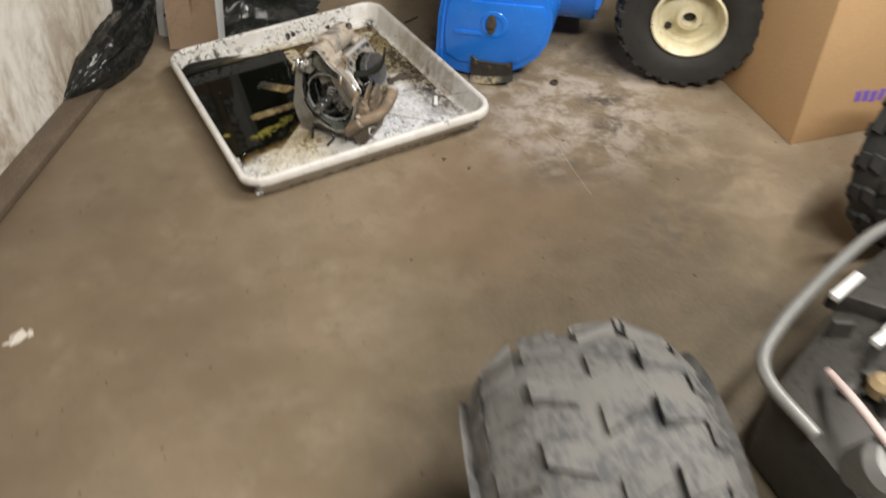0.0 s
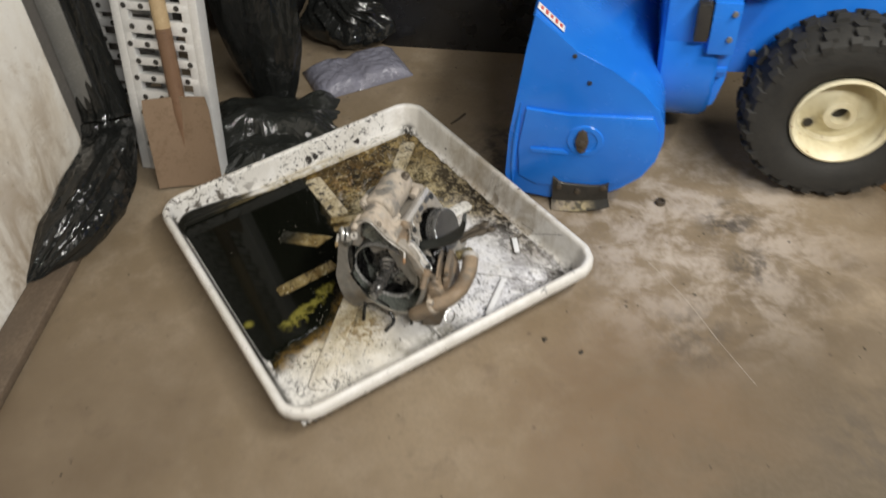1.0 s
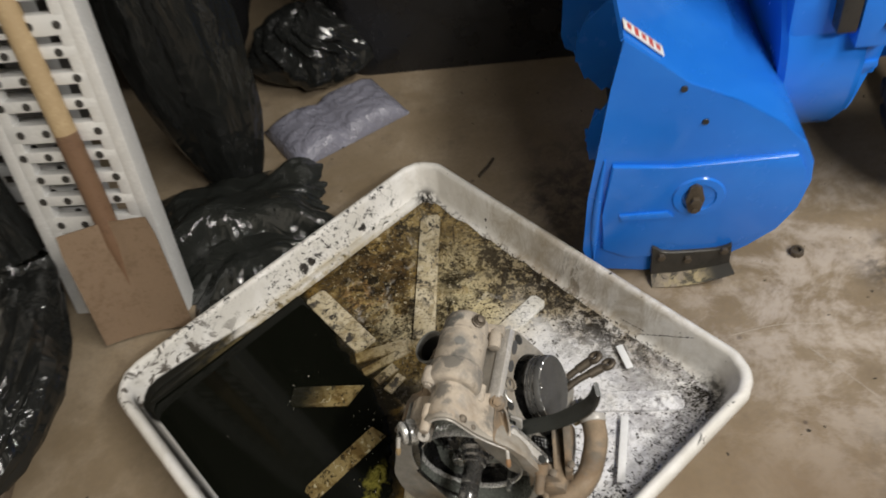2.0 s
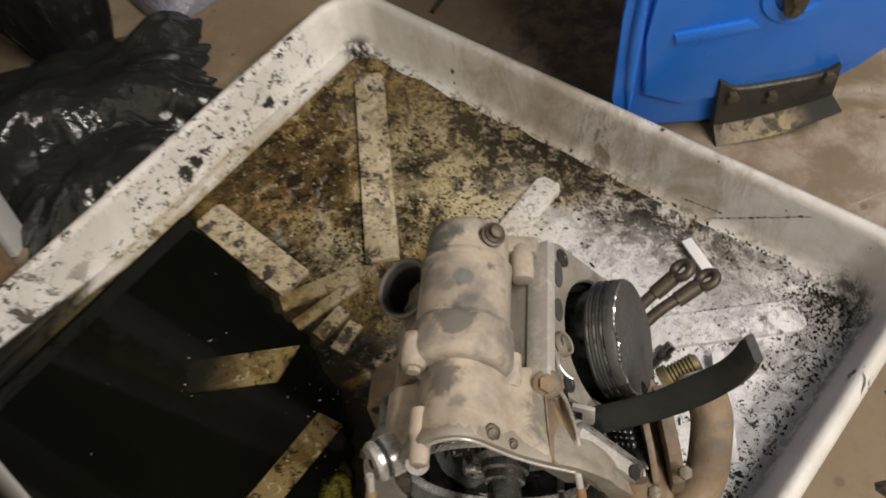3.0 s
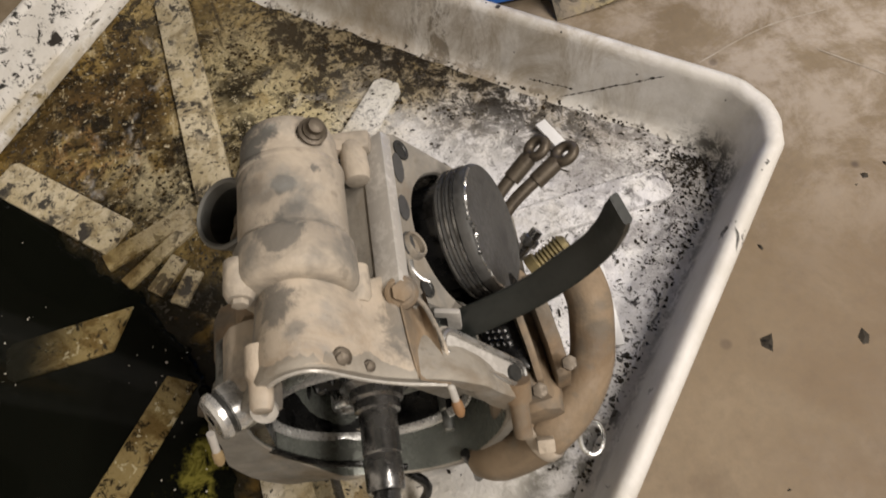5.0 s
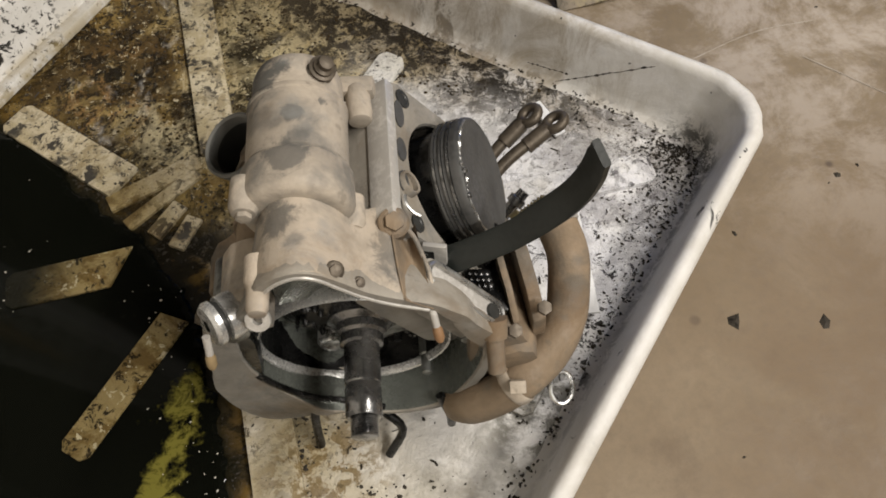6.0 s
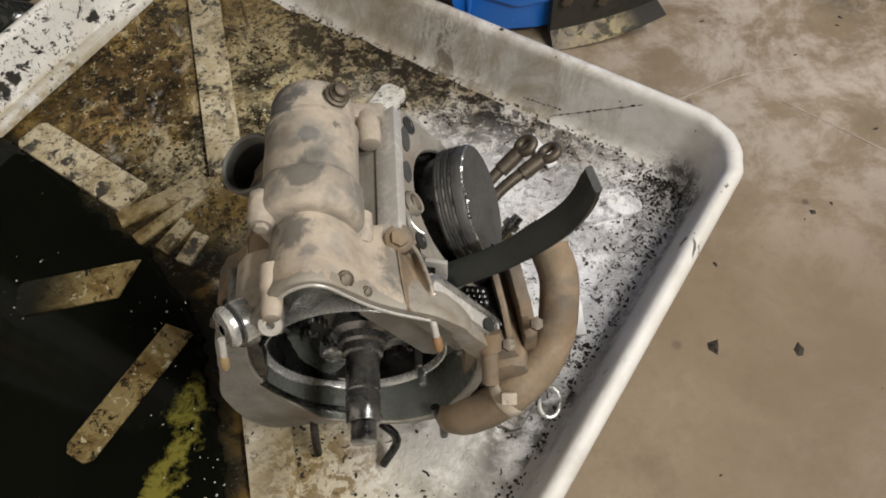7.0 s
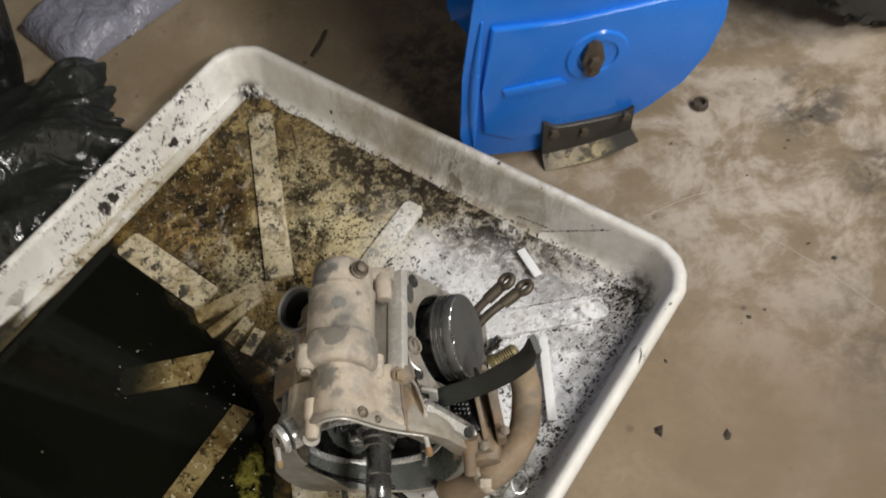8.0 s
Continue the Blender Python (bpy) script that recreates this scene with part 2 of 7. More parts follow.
def tray_material(name, place):
    """White polyethylene with spilt oil, dirt and chips of grit. place: floor, rib or wall."""
    n = Nodes(name, 0.42, 0, (0.78, 0.77, 0.74), 0.35 if place == "wall" else 0.18)
    c = n.mix(n.range(n.noise(7, 5), 0.4, 0.7), (0.87, 0.86, 0.85), (0.77, 0.76, 0.75))
    if place == "wall":
        c = n.mix(n.range(n.noise(12, 6, 0.7, 0.5), 0.36, 0.60, 0.45, 1.0), c, (0.63, 0.61, 0.57))
        c = n.mix(n.range(n.noise(15, 5, 0.7, 1.2), 0.58, 0.75, 0, 0.35), c, (0.34, 0.30, 0.26))
        c = n.mix(n.range(n.noise(30, 5, 0.75, 0.4), 0.50, 0.72, 0, 0.3), c, (0.42, 0.41, 0.40))
        # splashes on the two far walls, dirt along the foot
        far = n.maths("MAXIMUM", n.patch(-0.24, 0.22, 0.03, 0.16, 0.30), n.maths("MULTIPLY", n.patch(0.2, 0.2, 0.02, 0.05, 0.16), 0.35))
        low = n.range(n.stretched("Z"), 0.006, 0.0135, 1.0, 0.0)
        black = n.maths("MULTIPLY", n.maths("MAXIMUM", n.range(n.noise(140, 6, 0.75, 0.3), 0.575, 0.60), n.range(n.noise(72, 6, 0.72, 0.5), 0.575, 0.60)), n.maths("MULTIPLY", n.range(far, 0.3, 0.6), n.range(n.noise(17, 4), 0.42, 0.52)))
        foot = n.maths("MULTIPLY", n.range(n.noise(60, 5, 0.7, 0.2), 0.53, 0.60), low)
        c = n.mix(n.maths("MULTIPLY", n.maths("MAXIMUM", black, foot), 0.97), c, (0.008, 0.007, 0.006))
        long = n.noise(60, 4, 0.65, 0.6, n.stretch((1.0, 0.12, 0.5), (0, 0, -45)))
        soot = n.maths("MULTIPLY", n.maths("MULTIPLY", n.patch(0.418, -0.022, 0.016, 0.02, 0.075), n.range(n.stretched("Z"), 0.012, 0.036, 1.0, 0.03)), n.range(n.noise(75, 7, 0.82, 0.5), 0.44, 0.54, 0, 0.95))
        c = n.mix(soot, c, (0.07, 0.068, 0.06))
        smut = n.maths("MULTIPLY", n.patch(0.225, 0.178, 0.022, 0.015, 0.075), n.range(n.noise(48, 6, 0.75, 0.5, n.stretch((1, 1, 0.35))), 0.45, 0.58, 0, 0.85))
        c = n.mix(smut, c, (0.06, 0.046, 0.032))
        # brown film on the wall beside the blower, soft shading painted in with it
        film = n.maths("MULTIPLY", n.patch(0.22, 0.19, 0.03, 0.05, 0.16), n.range(n.noise(20, 6, 0.75, 0.5, n.stretch((1, 1, 0.4))), 0.36, 0.60, 0.15, 0.75))
        c = n.mix(film, c, (0.33, 0.28, 0.22))
        clot = n.maths("MULTIPLY", n.patch(-0.022, 0.402, 0.006, 0.010, 0.030), n.range(n.noise(60, 5, 0.75, 0.4), 0.40, 0.50))
        c = n.mix(clot, c, (0.010, 0.008, 0.006))
        near = n.range(n.maths("SUBTRACT", n.stretched("Y"), n.stretched("X")), -0.436, -0.422, 0.0, 1.0)
        near = n.maths("MULTIPLY", n.maths("SUBTRACT", 1.0, near), n.range(n.stretched("X"), 0.10, 0.20))
        grime = n.maths("MULTIPLY", near, n.maths("MULTIPLY", n.range(n.stretched("Z"), 0.008, 0.028, 1.0, 0.0), n.range(n.noise(70, 7, 0.80, 0.4), 0.44, 0.53, 0.0, 0.97)))
        c = n.mix(grime, c, (0.035, 0.032, 0.028))
        # the wall beside the pool is coated with oil up to its lip
        beside = n.range(n.maths("SUBTRACT", n.stretched("X"), n.maths("SUBTRACT", 0.0, n.stretched("Y"))), -0.428, -0.412, 0.0, 1.0)
        beside = n.maths("SUBTRACT", 1.0, beside)
        coat = n.maths("MULTIPLY", n.maths("MULTIPLY", beside, n.range(n.stretched("Z"), 0.046, 0.058, 1.0, 0.0)), n.range(n.noise(20, 4), 0.3, 0.45, 0.6, 1.0))
        c = n.mix(coat, c, (0.009, 0.0085, 0.006))
        # the far wall, too, is coated where it meets the pool, and stained above that
        along_wall = n.maths("SUBTRACT", n.stretched("X"), n.maths("SUBTRACT", 0.0, n.stretched("Y")))
        across = n.maths("MULTIPLY", n.maths("SUBTRACT", n.stretched("Y"), n.stretched("X")), 0.70711)
        inside = n.maths("MULTIPLY", n.range(across, 0.245, 0.258), n.range(across, 0.352, 0.358, 1.0, 0.0))
        tide = n.range(along_wall, -0.40, 0.02, 0.032, 0.006)
        wetted = n.maths("MULTIPLY", inside, n.range(n.maths("SUBTRACT", n.stretched("Z"), tide), -0.003, 0.002, 1.0, 0.0))
        blots = n.maths("MULTIPLY", n.maths("MULTIPLY", inside, n.range(along_wall, -0.28, -0.07, 1.0, 0.0)), n.range(n.noise(42, 6, 0.78, 0.6), 0.52, 0.57, 0, 0.9))
        c = n.mix(blots, c, (0.045, 0.032, 0.02))
        c = n.mix(wetted, c, (0.009, 0.0085, 0.006))
        ragged = n.maths("MULTIPLY", n.maths("SUBTRACT", n.noise(90, 7, 0.75, 0.5), 0.5), 4.0, True)
        for x, y, z, r in ((-0.207, 0.235, 0.033, 0.010), (-0.195, 0.247, 0.036, 0.009), (-0.120, 0.322, 0.030, 0.007), (0.352, -0.106, 0.060, 0.008), (0.342, -0.118, 0.056, 0.005)):
            clump = n.range(n.maths("ADD", n.patch(x, y, z, r * 0.2, r * 1.7), ragged, True), 0.50, 0.66, 0, 0.97)
            clump = n.maths("MULTIPLY", clump, n.patch(x, y, z, r * 1.2, r * 1.9))
            c = n.mix(clump, c, (0.012, 0.009, 0.007))
        smear = n.maths("MULTIPLY", n.maths("MAXIMUM", n.patch(0.16, 0.25, 0.03, 0.06, 0.20), n.patch(0.30, 0.11, 0.02, 0.04, 0.14)), n.range(n.noise(24, 7, 0.78, 0.7, n.stretch((1, 1, 0.45))), 0.42, 0.64, 0, 0.6))
        c = n.mix(smear, c, (0.30, 0.24, 0.16))
        yellowed = n.maths("MULTIPLY", n.patch(-0.20, 0.22, 0.012, 0.05, 0.25), n.range(n.stretched("Z"), 0.014, 0.024, 0.7, 0.0))
        c = n.mix(n.maths("MULTIPLY", yellowed, n.range(n.noise(40, 5, 0.7), 0.36, 0.58)), c, (0.36, 0.28, 0.13))
        flecks = n.maths("MAXIMUM", n.range(n.noise(80, 3, 0.55, 0.2), 0.71, 0.73), n.range(long, 0.70, 0.74))
        c = n.mix(n.maths("MULTIPLY", flecks, 0.92), c, (0.012, 0.01, 0.009))
    else:
        thin = 0.96 if place == "rib" else 1.0
        warp = n.noise(10, 5, 0.65, 0.8)
        brown = n.maths("MULTIPLY", n.patch(-0.12, 0.24, 0, 0.22, 0.34), n.range(warp, 0.18, 0.42))
        brown = n.maths("MAXIMUM", brown, n.maths("MULTIPLY", n.patch(-0.05, -0.11, 0, 0.10, 0.20), n.range(warp, 0.34, 0.55)))
        brown = n.maths("MAXIMUM", brown, n.maths("MULTIPLY", n.patch(0.12, 0.25, 0, 0.10, 0.20), n.range(warp, 0.32, 0.58)))
        if place == "rib":
            tint = n.mix(n.range(n.noise(16, 5, 0.7, 1.0), 0.36, 0.62), (0.63, 0.555, 0.40), (0.46, 0.38, 0.225))
            tint = n.mix(n.range(n.noise(32, 6, 0.72, 0.6), 0.51, 0.61, 0, 0.6), tint, (0.22, 0.158, 0.06))
            tint = n.mix(n.patch(0.165, 0.16, 0.013, 0.035, 0.075), tint, (0.70, 0.68, 0.62))
            tint = n.mix(n.maths("MULTIPLY", n.range(n.noise(19, 4, 0.6, 0.5), 0.40, 0.56, 0.15, 1.0), n.range(n.noise(60, 6, 0.70, 0.5), 0.525, 0.565, 0, 0.97)), tint, (0.012, 0.009, 0.005))
            tint = n.mix(n.range(n.noise(150, 5, 0.72, 0.4), 0.57, 0.60, 0, 0.9), tint, (0.02, 0.014, 0.007))
        else:
            tint = n.mix(n.range(n.noise(9, 6, 0.7, 0.8), 0.40, 0.58), (0.41, 0.305, 0.125), (0.235, 0.155, 0.047))
            umber = n.maths("MULTIPLY", n.patch(-0.10, 0.19, 0, 0.09, 0.21), n.range(n.noise(13, 6, 0.68, 0.8), 0.37, 0.54, 0, 0.92))
            tint = n.mix(umber, tint, (0.060, 0.036, 0.011))
            rust = n.maths("MULTIPLY", n.patch(-0.10, 0.19, 0, 0.02, 0.09), n.range(n.noise(24, 6, 0.7, 0.5), 0.50, 0.60, 0, 0.8))
            tint = n.mix(rust, tint, (0.33, 0.19, 0.072))
            pale = n.maths("MULTIPLY", n.patch(0.11, 0.20, 0, 0.07, 0.16), n.range(n.noise(20, 6, 0.7, 0.5), 0.38, 0.54, 0.2, 0.9))
            tint = n.mix(pale, tint, (0.60, 0.52, 0.32))
            worn = n.maths("MULTIPLY", n.patch(-0.045, 0.135, 0, 0.02, 0.08), n.range(n.noise(26, 6, 0.72, 0.6), 0.42, 0.56, 0, 0.9))
            tint = n.mix(worn, tint, (0.54, 0.47, 0.30))
            # scrape marks, light and dark, across the plastic
            drawn = n.noise(60, 6, 0.72, 0.6, n.stretch((1.0, 0.25, 1.0), (0, 0, 35)))
            tint = n.mix(n.range(drawn, 0.57, 0.66, 0, 0.7), tint, (0.55, 0.46, 0.28))
            tint = n.mix(n.range(drawn, 0.42, 0.34, 0, 0.85), tint, (0.020, 0.012, 0.004))
            # soot gathered in drifts, and thick beside the long bar
            drift = n.range(n.noise(12, 5, 0.65, 0.6), 0.42, 0.56, 0.2, 1.0)
            soot = n.maths("MULTIPLY", drift, n.range(n.noise(58, 7, 0.76, 0.5), 0.475, 0.555, 0, 0.97))
            thick = n.maths("MAXIMUM", n.maths("MAXIMUM", n.patch(0.030, 0.155, 0, 0.012, 0.045), n.patch(0.032, 0.215, 0, 0.010, 0.035)), n.maths("MAXIMUM", n.patch(-0.034, 0.165, 0, 0.006, 0.032), n.patch(-0.10, 0.115, 0, 0.01, 0.05)))
            soot = n.maths("MAXIMUM", soot, n.maths("MULTIPLY", thick, n.range(n.noise(52, 7, 0.78, 0.5), 0.40, 0.52, 0, 0.97)))
            tint = n.mix(soot, tint, (0.010, 0.007, 0.003))
            tint = n.mix(n.range(n.noise(140, 6, 0.78, 0.4), 0.54, 0.62, 0, 0.92), tint, (0.012, 0.008, 0.004))
            tint = n.mix(n.range(n.noise(165, 5, 0.8, 0.4), 0.60, 0.64, 0, 0.9), tint, (0.72, 0.64, 0.45))
        c = n.mix(n.maths("MULTIPLY", brown, thin), c, tint)
        grey = n.maths("MULTIPLY", n.patch(0.215, 0.185, 0, 0.03, 0.10), n.range(n.noise(24, 6, 0.72, 0.5), 0.42, 0.56))
        c = n.mix(n.maths("MULTIPLY", grey, 0.86 * thin if place == "floor" else 0.2), c, (0.085, 0.062, 0.032))
        haze = n.maths("MULTIPLY", n.patch(0.30, -0.05, 0, 0.10, 0.26), n.range(n.noise(20, 5, 0.7), 0.36, 0.6, 0.1, 0.75))
        c = n.mix(haze, c, (0.80, 0.80, 0.84))
        front = n.maths("MULTIPLY", n.patch(0.115, -0.27, 0, 0.03, 0.09), n.range(n.noise(13, 5, 0.7, 0.2), 0.40, 0.60, 0, 0.9))
        c = n.mix(front, c, (0.07, 0.062, 0.05))
        sludge = n.maths("MULTIPLY", n.patch(0.19, -0.205, 0, 0.02, 0.075), n.range(n.noise(26, 6, 0.72, 0.5), 0.40, 0.56, 0, 0.85))
        c = n.mix(sludge, c, (0.085, 0.080, 0.058))
        c = n.mix(n.maths("MULTIPLY", n.patch(0.03, -0.29, 0, 0.05, 0.20), n.range(n.noise(9, 5, 0.7), 0.30, 0.60, 0.25, 0.6)), c, (0.68, 0.64, 0.55))
        c = n.mix(n.maths("MULTIPLY", n.patch(-0.03, -0.21, 0, 0.06, 0.16), n.range(n.noise(22, 5, 0.7, 0.4), 0.32, 0.58, 0.1, 0.6)), c, (0.48, 0.405, 0.25))
        c = n.mix(n.maths("MULTIPLY", n.patch(0.032, -0.205, 0, 0.02, 0.065), n.range(n.noise(70, 6, 0.72, 0.5), 0.48, 0.56, 0, 0.85)), c, (0.20, 0.135, 0.05))
        smear = n.maths("MULTIPLY", n.range(n.noise(17, 6, 0.75, 0.2), 0.46, 0.70, 0, 0.45), n.maths("SUBTRACT", 1.0, brown))
        c = n.mix(smear, c, (0.36, 0.355, 0.36) if place == "floor" else (0.38, 0.33, 0.24))
        # near-black flecks; few in the bare corner at the front and in the wiped patch beside the piston
        bare = n.maths("MAXIMUM", n.patch(0.12, -0.26, 0, 0.06, 0.13), n.maths("MULTIPLY", n.patch(0.25, 0.02, 0, 0.03, 0.10), 0.75))
        flecks = n.maths("MAXIMUM", n.range(n.noise(78, 6, 0.78, 0.6), 0.560, 0.595), n.range(n.noise(190, 5, 0.7, 0.4), 0.575, 0.61))
        heaps = n.range(n.noise(24, 4, 0.65, 0.7), 0.40, 0.53, 0.2, 1)
        flecks = n.maths("MULTIPLY", flecks, n.maths("MULTIPLY", heaps, n.maths("SUBTRACT", 1.0, n.maths("MAXIMUM", n.maths("MULTIPLY", bare, 0.93), n.maths("MULTIPLY", brown, 0.75)))))
        c = n.mix(n.maths("MULTIPLY", flecks, 0.97 * (0.5 + 0.5 * thin)), c, (0.007, 0.006, 0.005))
        cloud = n.maths("MULTIPLY", n.patch(0.335, -0.045, 0, 0.02, 0.16), n.range(n.noise(30, 6, 0.78, 0.5), 0.42, 0.60, 0, 0.55))
        c = n.mix(cloud, c, (0.15, 0.135, 0.145))
        dust = n.maths("MULTIPLY", n.patch(0.30, 0.06, 0, 0.05, 0.20), n.range(n.noise(120, 6, 0.8, 0.5), 0.53, 0.61, 0, 0.6))
        c = n.mix(dust, c, (0.05, 0.045, 0.042))
        # dirt washed along the foot of the wall beside the snow blower
        u = n.maths("MULTIPLY", n.maths("ADD", n.stretched("X"), n.stretched("Y"), True), 0.70711, True)
        v = n.maths("MULTIPLY", n.maths("SUBTRACT", n.stretched("Y"), n.stretched("X")), 0.70711, True)
        wash = n.maths("MULTIPLY", n.range(n.maths("ADD", u, n.maths("MULTIPLY", n.noise(16, 4), 0.08), True), 0.208, 0.295), n.maths("MULTIPLY", n.range(v, -0.27, -0.10, 0.35, 1.0), n.range(v, 0.06, 0.22, 1.0, 0.3)))
        wash = n.maths("MULTIPLY", wash, 1.0 if place == "floor" else 0.15)
        c = n.mix(n.maths("MULTIPLY", wash, n.range(n.noise(20, 6, 0.72, 0.5), 0.38, 0.56, 0.4, 0.9)), c, (0.21, 0.168, 0.105))
        c = n.mix(n.maths("MULTIPLY", wash, n.range(n.noise(58, 7, 0.78, 0.5), 0.43, 0.53, 0, 0.96)), c, (0.014, 0.011, 0.008))
        # plastic soaked by the edge of the oil
        soaked = n.attribute("wet")
        if place == "rib":
            olive = n.mix(n.range(n.noise(30, 6, 0.72, 0.6), 0.42, 0.58), (0.34, 0.26, 0.115), (0.17, 0.112, 0.036))
            c = n.mix(n.range(soaked, 0.0, 0.14), c, olive)
            stain = n.maths("MULTIPLY", n.range(n.noise(90, 6, 0.75, 0.5), 0.53, 0.60, 0, 0.95), n.range(soaked, 0.05, 0.2))
            c = n.mix(stain, c, (0.010, 0.007, 0.003))
            crumbs = n.maths("MULTIPLY", n.range(n.noise(115, 4, 0.65, 0.3), 0.61, 0.64, 0, 0.9), n.range(soaked, 0.05, 0.2))
            c = n.mix(crumbs, c, (0.62, 0.55, 0.36))
            c = n.mix(n.range(soaked, 0.40, 0.85), c, (0.008, 0.008, 0.004))
        else:
            c = n.mix(n.range(soaked, 0.0, 0.55), c, n.mix(n.range(n.noise(55, 5, 0.7, 0.4), 0.42, 0.58), (0.16, 0.098, 0.024), (0.03, 0.019, 0.006)))
            c = n.mix(n.range(soaked, 0.35, 0.95), c, (0.008, 0.008, 0.004))
            murk = n.maths("MULTIPLY", n.patch(-0.060, -0.045, 0, 0.06, 0.125), n.range(n.noise(36, 6, 0.72, 0.6), 0.36, 0.49, 0, 0.97))
            c = n.mix(murk, c, (0.010, 0.008, 0.004))
    n.set("Base Color", c)
    n.set("Roughness", n.range(n.noise(24, 4), 0.35, 0.65, 0.35 if place == "wall" else 0.06, 0.42 if place == "wall" else 0.30))
    if place == "wall":
        n.bump(n.noise(150, 6, 0.8), 0.35, 0.0025)
    else:
        n.bump(n.maths("ADD", n.maths("MULTIPLY", n.noise(80, 4, 0.7, 0.3), 0.6), n.maths("MULTIPLY", n.noise(210, 5, 0.8), 0.4)), 1.0, 0.0036)
    return n.mat


def cast_material(name, dust, bare, metal=0.25, steep_share=0.85, dark_spots=()):
    """Cast aluminium under a coat of dry mud and dust, with oily dark patches."""
    n = Nodes(name, 0.72, 0, dust, 0.35)
    c = n.mix(n.range(n.noise(26, 5, 0.65, 0.5), 0.38, 0.66), dust, tuple(v * 0.74 for v in dust))
    # dust settles on what faces up; steep faces show metal, its tone halved for contrast
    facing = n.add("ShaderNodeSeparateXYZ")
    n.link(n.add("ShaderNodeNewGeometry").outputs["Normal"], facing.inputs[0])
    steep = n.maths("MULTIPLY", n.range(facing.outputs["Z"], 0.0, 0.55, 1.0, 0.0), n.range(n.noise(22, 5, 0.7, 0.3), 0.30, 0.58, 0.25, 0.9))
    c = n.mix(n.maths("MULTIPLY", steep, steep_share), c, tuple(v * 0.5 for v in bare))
    soft = n.range(n.noise(17, 5, 0.65, 0.3), 0.47, 0.66, 0, 0.75)
    c = n.mix(soft, c, tuple(v * 0.42 for v in bare))
    c = n.mix(n.range(n.noise(15, 6, 0.7, 0.4), 0.50, 0.66, 0, 0.55), c, (dust[0] * 0.55, dust[1] * 0.46, dust[2] * 0.36))
    c = n.mix(n.range(n.noise(38, 3, 0.5, 0.05), 0.58, 0.74, 0, 0.6), c, (0.12, 0.115, 0.105))
    c = n.mix(n.range(n.noise(110, 3, 0.6), 0.62, 0.74, 0, 0.4), c, (0.15, 0.13, 0.105))
    for x, y, z, r, k in dark_spots:
        edge = n.maths("ADD", n.patch(x, y, z, r * 0.15, r * 1.6), n.maths("MULTIPLY", n.maths("SUBTRACT", n.noise(60, 6, 0.72, 0.6), 0.5), 3.0, True), True)
        c = n.mix(n.maths("MULTIPLY", n.range(edge, 0.25, 0.75, 0, k), n.patch(x, y, z, r * 1.1, r * 1.8)), c, (0.105, 0.103, 0.096))
    b = n.maths("MAXIMUM", n.range(n.noise(30, 4, 0.65, 0.1), 0.58, 0.68, 0, 0.75), n.maths("MULTIPLY", steep, 0.4))
    c = n.mix(n.range(n.noise(30, 4, 0.6, 0.1), 0.57, 0.76, 0, 0.55), c, bare)
    n.set("Base Color", c)
    n.set("Metallic", n.maths("MULTIPLY", b, metal * 2))
    n.set("Roughness", n.range(n.noise(60, 4), 0.35, 0.65, 0.5, 0.85))
    n.bump(n.noise(320, 4, 0.75), 0.45, 0.0012)
    return n.mat


def oily_metal(name, colour, rough):
    n = Nodes(name, rough, 0.9, colour)
    w = n.range(n.noise(40, 4, 0.65, 0.2), 0.46, 0.64)
    n.set("Base Color", n.mix(w, colour, tuple(v * 0.22 for v in colour)))
    n.set("Roughness", n.range(n.noise(90, 4), 0.3, 0.7, rough * 0.7, rough * 1.5))
    n.bump(n.noise(260, 3), 0.2, 0.0008)
    return n.mat


def film_material(name, colour, rough, wrinkle, depth, drawn=1.0):
    """Thin glossy polythene with fine creases; drawn below 1 pulls the creases upright."""
    n = Nodes(name, rough, 0, colour, 0.55)
    where = n.stretch((1, 1, drawn))
    ridge = n.maths("ABSOLUTE", n.maths("SUBTRACT", n.noise(wrinkle, 3, 0.5, 1.2, where), 0.5))
    fine = n.maths("ABSOLUTE", n.maths("SUBTRACT", n.noise(wrinkle * 3.3, 3, 0.5, 1.0, where), 0.5))
    n.set("Base Color", n.mix(n.noise(5, 4), colour, tuple(v * 1.7 for v in colour)))
    n.set("Roughness", n.range(n.noise(14, 3), 0.35, 0.65, rough * 0.7, rough * 1.5))
    n.bump(n.maths("SUBTRACT", 1.0, n.maths("ADD", n.maths("MULTIPLY", ridge, 1.8), n.maths("MULTIPLY", fine, 0.7))), 0.55, depth)
    return n.mat


def rim_material():
    n = Nodes("cream_rim_paint", 0.45, 0, (0.72, 0.66, 0.46))
    c = n.mix(n.range(n.noise(14, 5), 0.4, 0.7), (0.74, 0.69, 0.50), (0.60, 0.53, 0.34))
    c = n.mix(n.range(n.noise(38, 5, 0.7, 0.5), 0.60, 0.70, 0, 0.8), c, (0.28, 0.16, 0.06))
    n.set("Base Color", c)
    n.bump(n.noise(200, 3), 0.15, 0.001)
    return n.mat


